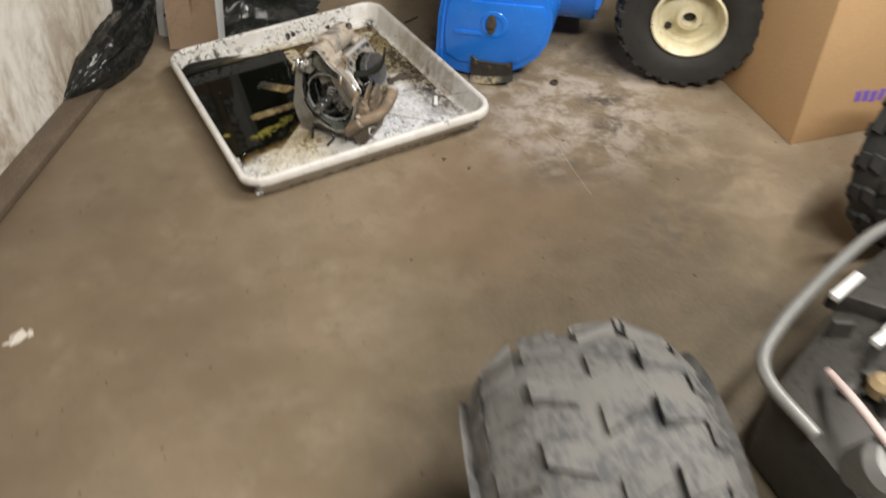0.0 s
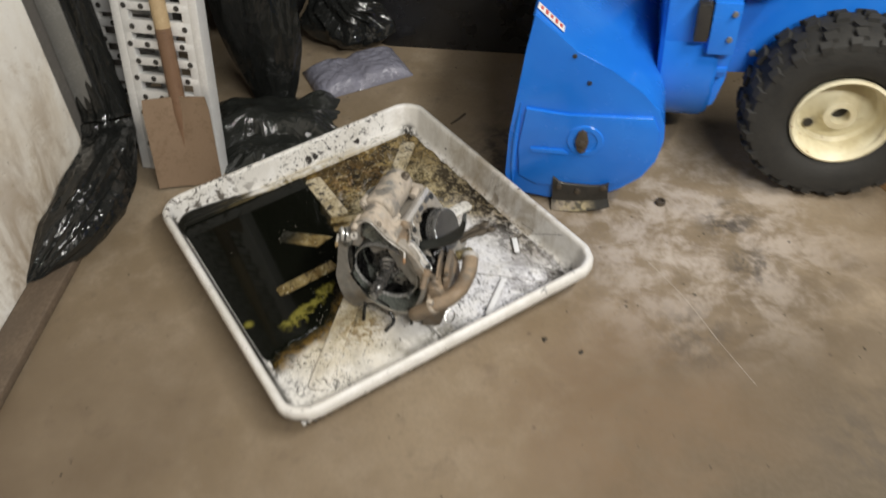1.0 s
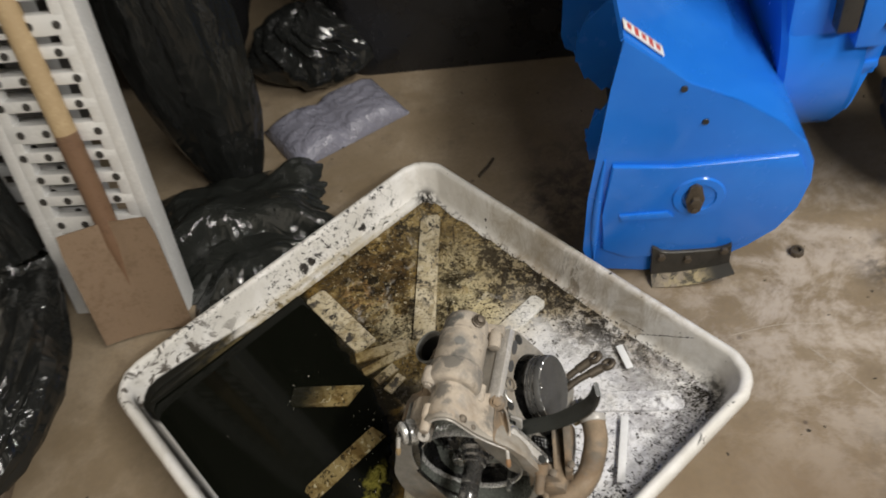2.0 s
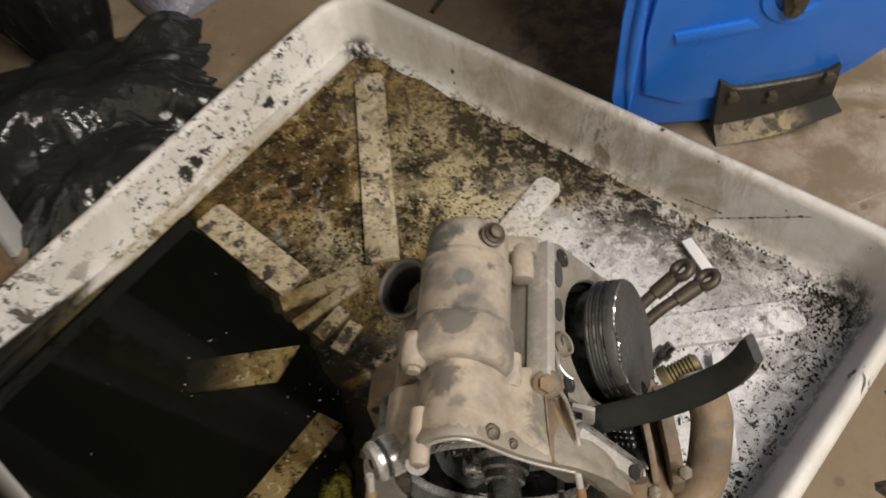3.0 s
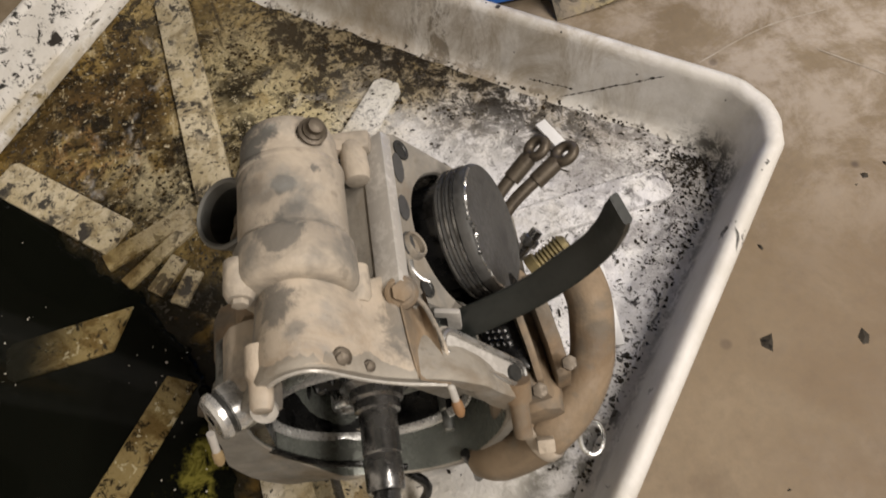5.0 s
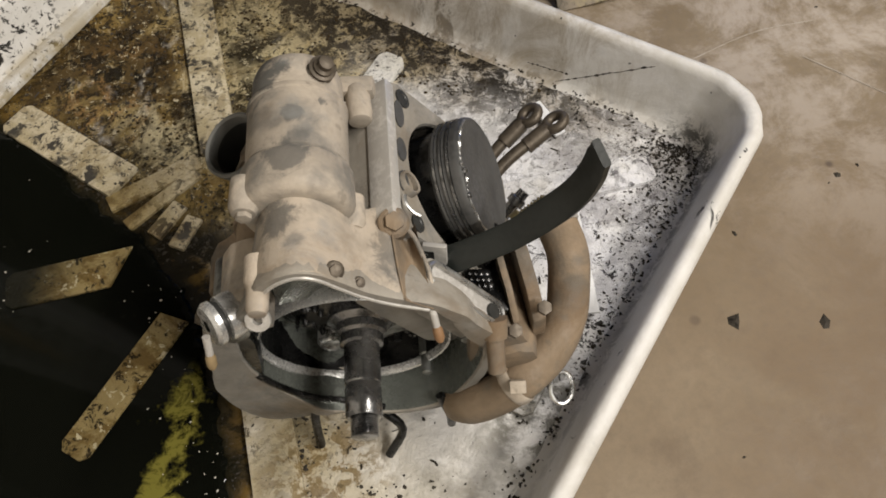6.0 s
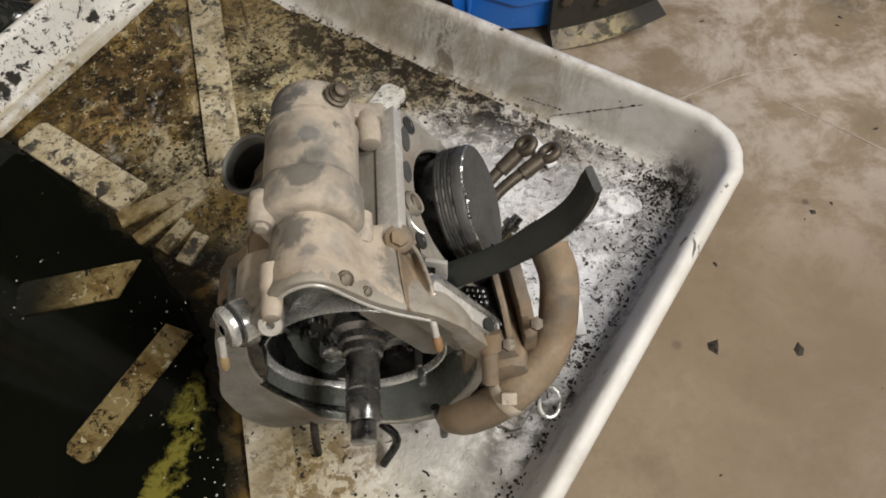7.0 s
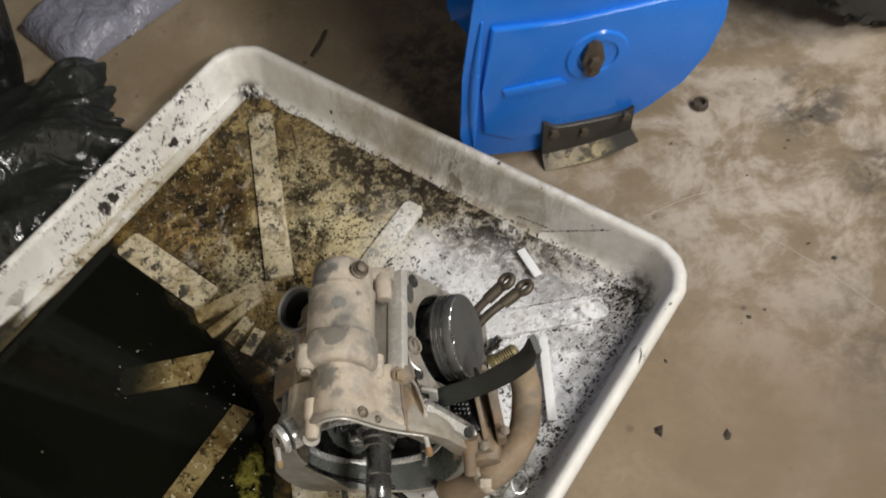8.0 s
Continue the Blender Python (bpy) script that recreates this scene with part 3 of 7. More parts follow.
def wall_material():
    n = Nodes("soiled_white_plaster", 0.75, 0, (0.8, 0.78, 0.72), 0.3)
    c = n.mix(n.range(n.noise(4, 6, 0.65, 0.4), 0.35, 0.68), (0.84, 0.82, 0.77), (0.66, 0.60, 0.51))
    c = n.mix(n.range(n.noise(9, 6, 0.75, 0.8), 0.53, 0.70, 0, 0.7), c, (0.46, 0.38, 0.28))
    low = n.range(n.stretched("Z"), 0.02, 0.45, 1.0, 0.0)
    c = n.mix(n.maths("MULTIPLY", low, n.range(n.noise(13, 6, 0.72, 0.5, n.stretch((1, 1, 0.4))), 0.40, 0.64, 0, 0.85)), c, (0.30, 0.22, 0.14))
    c = n.mix(n.range(n.noise(60, 5, 0.7, 0.3), 0.64, 0.70, 0, 0.6), c, (0.16, 0.12, 0.085))
    n.set("Base Color", c)
    n.bump(n.noise(70, 5, 0.7), 0.4, 0.003)
    return n.mat


def blue_material():
    n = Nodes("blue_enamel", 0.28, 0, (0.02, 0.13, 0.6), 0.5)
    c = n.mix(n.range(n.noise(6, 4), 0.35, 0.7), (0.015, 0.165, 0.67), (0.025, 0.20, 0.73))
    c = n.mix(n.range(n.noise(45, 5, 0.75, 0.4), 0.68, 0.76, 0, 0.5), c, (0.05, 0.07, 0.12))
    n.set("Base Color", c)
    n.set("Roughness", n.range(n.noise(20, 5), 0.35, 0.7, 0.13, 0.30))
    n.bump(n.noise(15, 3), 0.06, 0.004)
    return n.mat


CONCRETE = floor_material()
TRAY_IN, TRAY_RIB, TRAY_WALL = tray_material("tray_floor_soiled", "floor"), tray_material("tray_bar_soiled", "rib"), tray_material("tray_white_plastic", "wall")
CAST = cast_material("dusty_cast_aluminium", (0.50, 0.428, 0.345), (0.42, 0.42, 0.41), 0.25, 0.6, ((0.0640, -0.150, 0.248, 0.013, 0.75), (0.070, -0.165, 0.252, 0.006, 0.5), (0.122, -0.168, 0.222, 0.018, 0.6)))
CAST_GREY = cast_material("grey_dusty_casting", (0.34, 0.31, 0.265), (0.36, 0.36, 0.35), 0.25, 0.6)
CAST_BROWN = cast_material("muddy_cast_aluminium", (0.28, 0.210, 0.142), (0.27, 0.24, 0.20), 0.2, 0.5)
# the largest spot darkens the upper left of the starter's cap
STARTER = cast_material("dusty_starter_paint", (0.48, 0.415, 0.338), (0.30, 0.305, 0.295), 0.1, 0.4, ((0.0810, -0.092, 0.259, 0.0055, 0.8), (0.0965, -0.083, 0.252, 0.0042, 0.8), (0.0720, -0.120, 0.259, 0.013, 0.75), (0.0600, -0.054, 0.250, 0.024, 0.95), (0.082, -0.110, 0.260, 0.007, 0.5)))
OILY_WALL = simple("oil_wet_casting", (0.17, 0.182, 0.165), (0.10, 0.108, 0.097), 14, 0.26, 0.3, 200, 0.06)
GREY_CAST = oily_metal("smooth_grey_casting", (0.30, 0.31, 0.30), 0.38)
SCRAPED = simple("scraped_dusty_aluminium", (0.64, 0.62, 0.59), (0.36, 0.34, 0.31), 70, 0.42, 0.3, 260)
GREY_RUBBER = simple("grey_rubber", (0.12, 0.125, 0.12), (0.19, 0.185, 0.17), 40, 0.6)
RING = simple("bright_machined_ring", (0.66, 0.66, 0.65), (0.44, 0.44, 0.43), 40, 0.28, 0.6, 300, 0.1)
MACHINED = oily_metal("machined_aluminium", (0.62, 0.62, 0.61), 0.3)
STEEL = oily_metal("oily_steel", (0.30, 0.30, 0.30), 0.22)
# black of oily parts, also used to paint shade in slots and bores
DARK_METAL = oily_metal("oil_and_shade_black_metal", (0.075, 0.075, 0.075), 0.25)
PISTON = simple("sooted_piston", (0.085, 0.085, 0.085), (0.15, 0.15, 0.147), 60, 0.5, 0.5, 300)
RUST_STEEL = simple("brown_tarnished_steel", (0.075, 0.06, 0.046), (0.14, 0.115, 0.085), 90, 0.5, 0.5, 400)
BRASS = simple("dull_brass", (0.26, 0.21, 0.10), (0.14, 0.115, 0.06), 90, 0.5, 0.5, 300)
GUIDE = simple("black_oily_plastic", (0.010, 0.012, 0.011), (0.02, 0.022, 0.02), 30, 0.38, 0, 260, 0.15, 0.35)
RUBBER = simple("black_rubber", (0.022, 0.023, 0.022), (0.04, 0.04, 0.038), 30, 0.5, 0, 260, 0.2, 0.4)
TYRE = simple("tyre_rubber", (0.02, 0.02, 0.019), (0.042, 0.04, 0.036), 14, 0.72, 0, 200, 0.4, 0.35)
MUD_TYRE = simple("mud_dusted_rubber", (0.055, 0.057, 0.06), (0.20, 0.188, 0.17), 17, 0.75, 0, 120, 0.5, 0.4)
BLACK_BOX = simple("black_painted_steel", (0.025, 0.024, 0.022), (0.06, 0.055, 0.048), 40, 0.45, 0.2, 200)
BLUE, CREAM = blue_material(), rim_material()
BAG = film_material("black_polythene", (0.009, 0.0095, 0.009), 0.15, 6, 0.020, 0.40)
BAG_FLAT = film_material("crumpled_black_polythene", (0.013, 0.014, 0.0125), 0.12, 20, 0.005)
BAG_SOFT = film_material("black_bin_film", (0.007, 0.007, 0.0075), 0.3, 7, 0.006)
GREY_FILM = film_material("grey_plastic_film", (0.15, 0.15, 0.185), 0.22, 26, 0.010)
ALU = simple("ramp_aluminium", (0.82, 0.82, 0.81), (0.66, 0.66, 0.65), 30, 0.42, 0.3, 220)
BLADE = simple("rusty_spade_steel", (0.20, 0.135, 0.085), (0.30, 0.215, 0.145), 18, 0.55, 0.25, 160, 0.3)
WOOD = simple("weathered_ash_wood", (0.44, 0.33, 0.19), (0.33, 0.23, 0.12), 40, 0.6, 0, 260, 0.3)
WOOD_DARK = simple("dark_handle_wood", (0.13, 0.072, 0.04), (0.19, 0.11, 0.062), 40, 0.55, 0, 260, 0.3)
SHADOW_STRIP = simple("shadow_strip_brown", (0.15, 0.11, 0.075), (0.07, 0.052, 0.038), 12, 0.7, 0, 140, 0.4)
CARD = simple("brown_cardboard", (0.52, 0.335, 0.172), (0.46, 0.29, 0.148), 5, 0.8, 0, 150, 0.12)
WALL = wall_material()
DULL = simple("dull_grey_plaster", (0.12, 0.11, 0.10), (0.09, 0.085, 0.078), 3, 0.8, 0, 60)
DARK_BOARDS = simple("dark_boards", (0.05, 0.042, 0.034), (0.035, 0.03, 0.025), 3, 0.8, 0, 60)
GREY_STEEL = simple("galvanised_grey_steel", (0.28, 0.28, 0.27), (0.2, 0.2, 0.19), 20, 0.45, 0.5, 200)
WHITE = simple("white_plastic_strip", (0.80, 0.80, 0.80), (0.72, 0.72, 0.72), 50, 0.4)
LABEL_RED = simple("red_print", (0.55, 0.06, 0.04), (0.45, 0.05, 0.04), 60, 0.45)
PURPLE = simple("violet_marker_ink", (0.16, 0.09, 0.48), (0.2, 0.12, 0.5), 60, 0.6)
BEAD = simple("wet_oil_beads", (0.05, 0.032, 0.012), (0.02, 0.013, 0.006), 60, 0.10, 0, 300, 0.0)
GRIT = simple("black_grit", (0.010, 0.009, 0.008), (0.085, 0.073, 0.058), 45, 0.6, 0, 300, 0.15, 0.12)
RUST_PLUG = simple("rust_orange_plug", (0.28, 0.15, 0.07), (0.20, 0.12, 0.06), 90, 0.6)
CORK = simple("tan_plug", (0.30, 0.215, 0.11), (0.22, 0.16, 0.085), 90, 0.7)
SCRATCH = simple("scratched_concrete", (0.42, 0.375, 0.32), (0.34, 0.29, 0.235), 60, 0.7)
PALE = simple("pale_scrap", (0.6, 0.56, 0.5), (0.48, 0.44, 0.38), 60, 0.8)


def runner_material():
    n = Nodes("dirt_caked_steel", 0.7, 0, (0.05, 0.05, 0.045), 0.3)
    cake = n.maths("MULTIPLY", n.patch(0.375, 0.185, 0.006, 0.025, 0.055), n.range(n.noise(60, 6, 0.72, 0.6), 0.40, 0.54, 0.1, 0.95))
    c = n.mix(cake, (0.035, 0.033, 0.029), n.mix(n.range(n.noise(40, 5), 0.4, 0.6), (0.36, 0.30, 0.17), (0.25, 0.21, 0.16)))
    n.set("Base Color", c)
    n.bump(n.noise(150, 5, 0.75), 0.5, 0.0015)
    return n.mat


RUNNER = runner_material()


def oil_material():
    n = Nodes("used_engine_oil", 0.05, 0, (0.003, 0.0034, 0.0022), 0.14)
    # a wandering band of thin yellow oil beside the sunk bar
    X, Y = n.stretched("X"), n.stretched("Y")
    across = n.maths("ADD", n.maths("SUBTRACT", n.maths("MULTIPLY", X, 0.914, True), n.maths("MULTIPLY", Y, 0.406, True)), 0.0033, True)
    across = n.maths("ADD", across, n.maths("MULTIPLY", n.maths("SUBTRACT", n.noise(24, 5, 0.65), 0.5), 0.10, True), True)
    down = n.maths("ADD", n.maths("MULTIPLY", X, -0.406, True), n.maths("MULTIPLY", Y, -0.914, True), True)
    band = n.maths("MULTIPLY", n.range(n.maths("ABSOLUTE", across), 0.005, 0.016, 1.0, 0.0), n.maths("MULTIPLY", n.range(down, 0.105, 0.125), n.range(down, 0.235, 0.262, 1.0, 0.0)))
    y = n.maths("MULTIPLY", band, n.range(n.noise(46, 6, 0.72, 0.5), 0.42, 0.56))
    y = n.maths("MAXIMUM", y, n.maths("MULTIPLY", n.patch(-0.172, -0.231, 0.012, 0.003, 0.013), n.range(n.noise(60, 5, 0.7), 0.36, 0.5)))
    n.set("Base Color", n.mix(n.maths("MULTIPLY", y, 0.9), (0.004, 0.0045, 0.003), (0.20, 0.18, 0.035)))
    n.set("Roughness", n.range(y, 0, 1, 0.06, 0.3))
    n.bump(n.noise(18, 2), 0.04, 0.002)
    return n.mat


OIL = oil_material()


# ---- the room ----
def slab(name, m, sx, sy, sz, material, label, category):
    bm = bmesh.new()
    block(bm, m, sx, sy, sz, 0)
    return solo(name, bm, material, label, category, "", "structure", smooth=False)


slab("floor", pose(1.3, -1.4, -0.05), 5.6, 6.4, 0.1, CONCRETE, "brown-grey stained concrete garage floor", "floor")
slab("ceiling", pose(1.3, -1.4, 2.55), 5.6, 6.4, 0.1, DARK_BOARDS, "dark unpainted board ceiling", "ceiling")
# the back wall's shade is put into its dark plaster colour
slab("wall_north", pose(1.3, 1.55, 1.25), 5.6, 0.1, 2.5, DULL, "dull grey plaster back wall, its shade put into the colour", "wall")
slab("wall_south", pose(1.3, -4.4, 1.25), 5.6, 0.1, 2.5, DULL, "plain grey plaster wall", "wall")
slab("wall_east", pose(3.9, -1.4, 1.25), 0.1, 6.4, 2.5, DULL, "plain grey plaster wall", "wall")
WEST = pose(-0.632, -0.25, 0, 0, 0, 8.2)      # the face of the left wall runs along y of this pose


def west_wall():
    bm = bmesh.new()
    block(bm, WEST @ pose(-0.05, -1.6, 1.25), 0.1, 4.0, 2.5, 0)
    solo("wall_west", bm, WALL, "soiled white plaster wall with scuffs above a dark strip", "wall", "", "structure", smooth=False)
    # same wall further back, in a darker plaster that carries its shade
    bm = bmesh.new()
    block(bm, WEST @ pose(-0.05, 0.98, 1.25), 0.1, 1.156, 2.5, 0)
    solo("wall_west_rear", bm, DULL, "plaster wall behind the black bags, shade painted into it", "wall", "", "structure", smooth=False)
    # a thin dark strip stands in for the shadow at the wall's foot
    bm = bmesh.new()
    block(bm, WEST @ pose(0.036, -1.55, 0.011), 0.068, 4.0, 0.022, 0.004)
    solo("baseboard", bm, SHADOW_STRIP, "dark strip that paints the shadow along the foot of the wall", "baseboard", "", "structure", angle=60)


west_wall()


# ---- the drip tray ----
def pool_edge(x, y):
    """Positive inside the pool of oil."""
    line = [(-0.225, 0.215), (-0.155, 0.125), (-0.092, 0.035), (-0.062, -0.015), (-0.040, -0.055), (-0.038, -0.10), (-0.040, -0.15), (-0.036, -0.20), (-0.07, -0.245), (-0.10, -0.285), (-0.13, -0.36)]
    xe = None
    for (xa, ya), (xb, yb) in zip(line, line[1:]):
        if yb <= y <= ya:
            xe = xa + (xb - xa) * (y - ya) / (yb - ya)
    if xe is None:
        xe = -0.2 if y > 0 else -0.13
    q = Vector((x * 22, y * 22, 1.3))
    return xe - x + 0.012 * noise.noise(q) + 0.006 * noise.noise(q * 3.1) + 0.003 * noise.noise(q * 6.3)


RIBS = ((0.140, -0.018, 0.349, -0.024, 0.030, 0, 0), (0.090, 0.082, 0.1665, 0.163, 0.027, 0, 0), (-0.008, 0.100, -0.011, 0.358, 0.033, 0, 0), (-0.094, 0.090, -0.190, 0.195, 0.036, 0, 0),
        (-0.100, 0.0045, -0.195, 0.006, 0.034, -0.010, 1), (-0.061, -0.0545, -0.146, -0.146, 0.026, 0.002, 1), (-0.001, -0.125, -0.002, -0.350, 0.036, 0, 0.03), (0.08, -0.09, 0.195, -0.195, 0.033, 0, 0))


def drip_tray():
    m = pose(0, 0, 0, 0, 0, 45)
    hx, hy, rad = 0.318, 0.334, 0.056
    west, north, east, south = (-0.319, 0.330), (0.310, 0.341), (0.306, -0.336), (-0.331, -0.325)    # the tray is a little askew

    def askew(x, y):
        a, b = 0.5 + 0.5 * x / hx, 0.5 + 0.5 * y / hy
        return [(south[k] * (1 - a) + east[k] * a) * (1 - b) + (west[k] * (1 - a) + north[k] * a) * b for k in (0, 1)]

    tray = thing("drip_tray", m, "white plastic drip tray soiled with oil and grit", "drip tray")

    def loop(bm, d, z):
        wob = [0.0015 * math.sin(k * 0.9) for k in range(36)]
        return [bm.verts.new((*askew(x + wob[k % 36] * 0.4, y + wob[(k * 5) % 36] * 0.4), z)) for k, (x, y) in enumerate(round_rect(hx - d, hy - d, max(rad - d * 0.6, 0.012), 14))]

    bm = bmesh.new()
    rows = [(0.040, 0.0015), (0.030, 0.003), (0.0140, 0.042), (0.005, 0.0435), (0.0012, 0.046), (0.0, 0.051), (0.0, 0.060), (0.0018, 0.0655), (0.0055, 0.0685), (0.0095, 0.0688), (0.0130, 0.0665),
            (0.0148, 0.062), (0.0168, 0.053), (0.0205, 0.038), (0.0255, 0.020), (0.0285, 0.0125), (0.0315, 0.0092), (0.040, 0.0070)]
    rings = [loop(bm, *row) for row in rows]
    n = len(rings[0])
    for a, b in zip(rings, rings[1:]):
        for i in range(n):
            bm.faces.new((a[i], a[(i + 1) % n], b[(i + 1) % n], b[i]))
    bm.faces.new(rings[0][::-1])
    part("rim", bm, TRAY_WALL, tray, "white rolled rim and flecked side walls", local=True, angle=60)
    bm = bmesh.new()
    wet = bm.verts.layers.float.new("wet")
    k = 200
    fx, fy = hx - 0.030, hy - 0.030
    grid = [[bm.verts.new((*askew(fx * (2 * i / k - 1), fy * (2 * j / k - 1)), 0.0076 + 0.0011 * noise.noise(Vector((i * 0.095, j * 0.095, 3))))) for j in range(k + 1)] for i in range(k + 1)]
    for i in range(k):
        for j in range(k):
            bm.faces.new((grid[i][j], grid[i + 1][j], grid[i + 1][j + 1], grid[i][j + 1]))
    for v in bm.verts:
        w = m @ v.co
        v[wet] = min(1, max(0, 1 + (pool_edge(w.x, w.y) - 0.006) / (0.040 + 0.030 * (0.5 + noise.noise(w * 25)))))
    part("tray_floor", bm, TRAY_IN, tray, "stained tray floor, brown and white", local=True)
    bm = bmesh.new()
    block(bm, pose(-0.012, 0.3020, 0.0125, -10, 0, 1.0), 0.545, 0.017, 0.011, 0.003)
    part("wall_foot", bm, TRAY_WALL, tray, "pale ledge at the foot of the wall", local=True)
    for v0, z0, v1, z1 in ((-0.150, 0.0125, -0.232, 0.060), (-0.120, 0.020, -0.160, 0.024)):
        bm = bmesh.new()
        line = []
        for k in range(26):
            t = k / 25
            z = z0 + (z1 - z0) * t + 0.0008 * noise.noise(Vector((k * 0.6, v0 * 90, 1)))
            line.append((0.2735 + 0.0165 * (z - 0.012) / 0.050, v0 + (v1 - v0) * t, z))
        tube(bm, line, lambda t: 0.0002 + 0.0016 * max(0, noise.noise(Vector((t * 26, v0 * 70, 4)))), 6, 2)
        part("dirt_streak", bm, GRIT, tray, "thin dark streak of dirt on the wall", local=True)
    # short moulded bars beside the middle
    for x, y, ln, w, a in ((-0.068, 0.083, 0.085, 0.018, 17), (-0.062, 0.064, 0.076, 0.013, 31), (-0.060, 0.041, 0.036, 0.015, 45), (-0.046, 0.024, 0.032, 0.015, 54)):
        bm = bmesh.new()
        block(bm, pose(x, y, 0.0085, 0, 0, a), ln, w, 0.005, 0.0014)
        soak = bm.verts.layers.float.new("wet")
        for v in bm.verts:
            v[soak] = 0.02 + 0.10 * min(1, max(0, (-0.05 - v.co.x) / 0.05))
        part("hub_bar", bm, TRAY_RIB, tray)
    # moulded bars that run out from the middle: inner end, outer end, width, slant of the inner end, oil on it
    for xa, ya, xb, yb, w, slant, soak in RIBS:
        bm = bmesh.new()
        d = Vector((xb - xa, yb - ya, 0))
        ln, h = d.length, w / 2
        out = [(slant, -h), (ln - 0.006, -h), (ln, -h + 0.005), (ln, h - 0.005), (ln - 0.006, h), (-slant, h)]
        prism(bm, out, pose(xa, ya, 0, 0, 0, math.degrees(math.atan2(d.y, d.x))), 0.005, 0.0130, 0.0012)
        wet = bm.verts.layers.float.new("wet")
        for v in bm.verts:
            away = (v.co - Vector((xa, ya, 0))).length
            v[wet] = min(0.9, (0.20 + away / 0.13) if ya > -0.02 else (0.12 + away / 0.30)) if soak == 1 else soak
        part("rib", bm, TRAY_RIB, tray)
    return tray


drip_tray()


def oil_pool():
    bm = bmesh.new()
    step, cells = 0.003, {}

    def vert(i, j):
        if (i, j) not in cells:
            cells[(i, j)] = bm.verts.new((i * step, j * step, 0.0112))
        return cells[(i, j)]

    for i in range(-150, 5):
        for j in range(-150, 90):
            x, y = (i + 0.5) * step, (j + 0.5) * step
            u, v = (x + y) * 0.70711, (y - x) * 0.70711
            if -0.296 < u < 0.272 and -0.298 < v < 0.303 and pool_edge(x, y) > 0:
                bm.faces.new((vert(i, j), vert(i + 1, j), vert(i + 1, j + 1), vert(i, j + 1)))
    for v in bm.verts:
        if len(v.link_faces) < 4:
            f = pool_edge(v.co.x, v.co.y)
            if abs(f) < 0.008:
                v.co.x += max(-step, min(step, f))
                v.co.z -= 0.0030
    solo("oil_pool", bm, OIL, "still pool of black used engine oil in the white tray", "oil", "", "stuff")


oil_pool()


def crumb(bm, x, y, z, r, flat=0.5):
    turn, slim = random.uniform(0, 3.14), random.uniform(0.3, 0.9)
    vs = []
    for a in (0.2, 1.5, 2.7, 4.0, 5.1):
        p, q = r * random.uniform(0.45, 1.5) * math.cos(a), slim * r * random.uniform(0.45, 1.4) * math.sin(a)
        vs.append(bm.verts.new((x + p * math.cos(turn) - q * math.sin(turn), y + p * math.sin(turn) + q * math.cos(turn), z)))
    t = bm.verts.new((x, y, z + r * flat * random.uniform(0.5, 1.2)))
    for i in range(5):
        bm.faces.new((vs[i], vs[(i + 1) % 5], t))


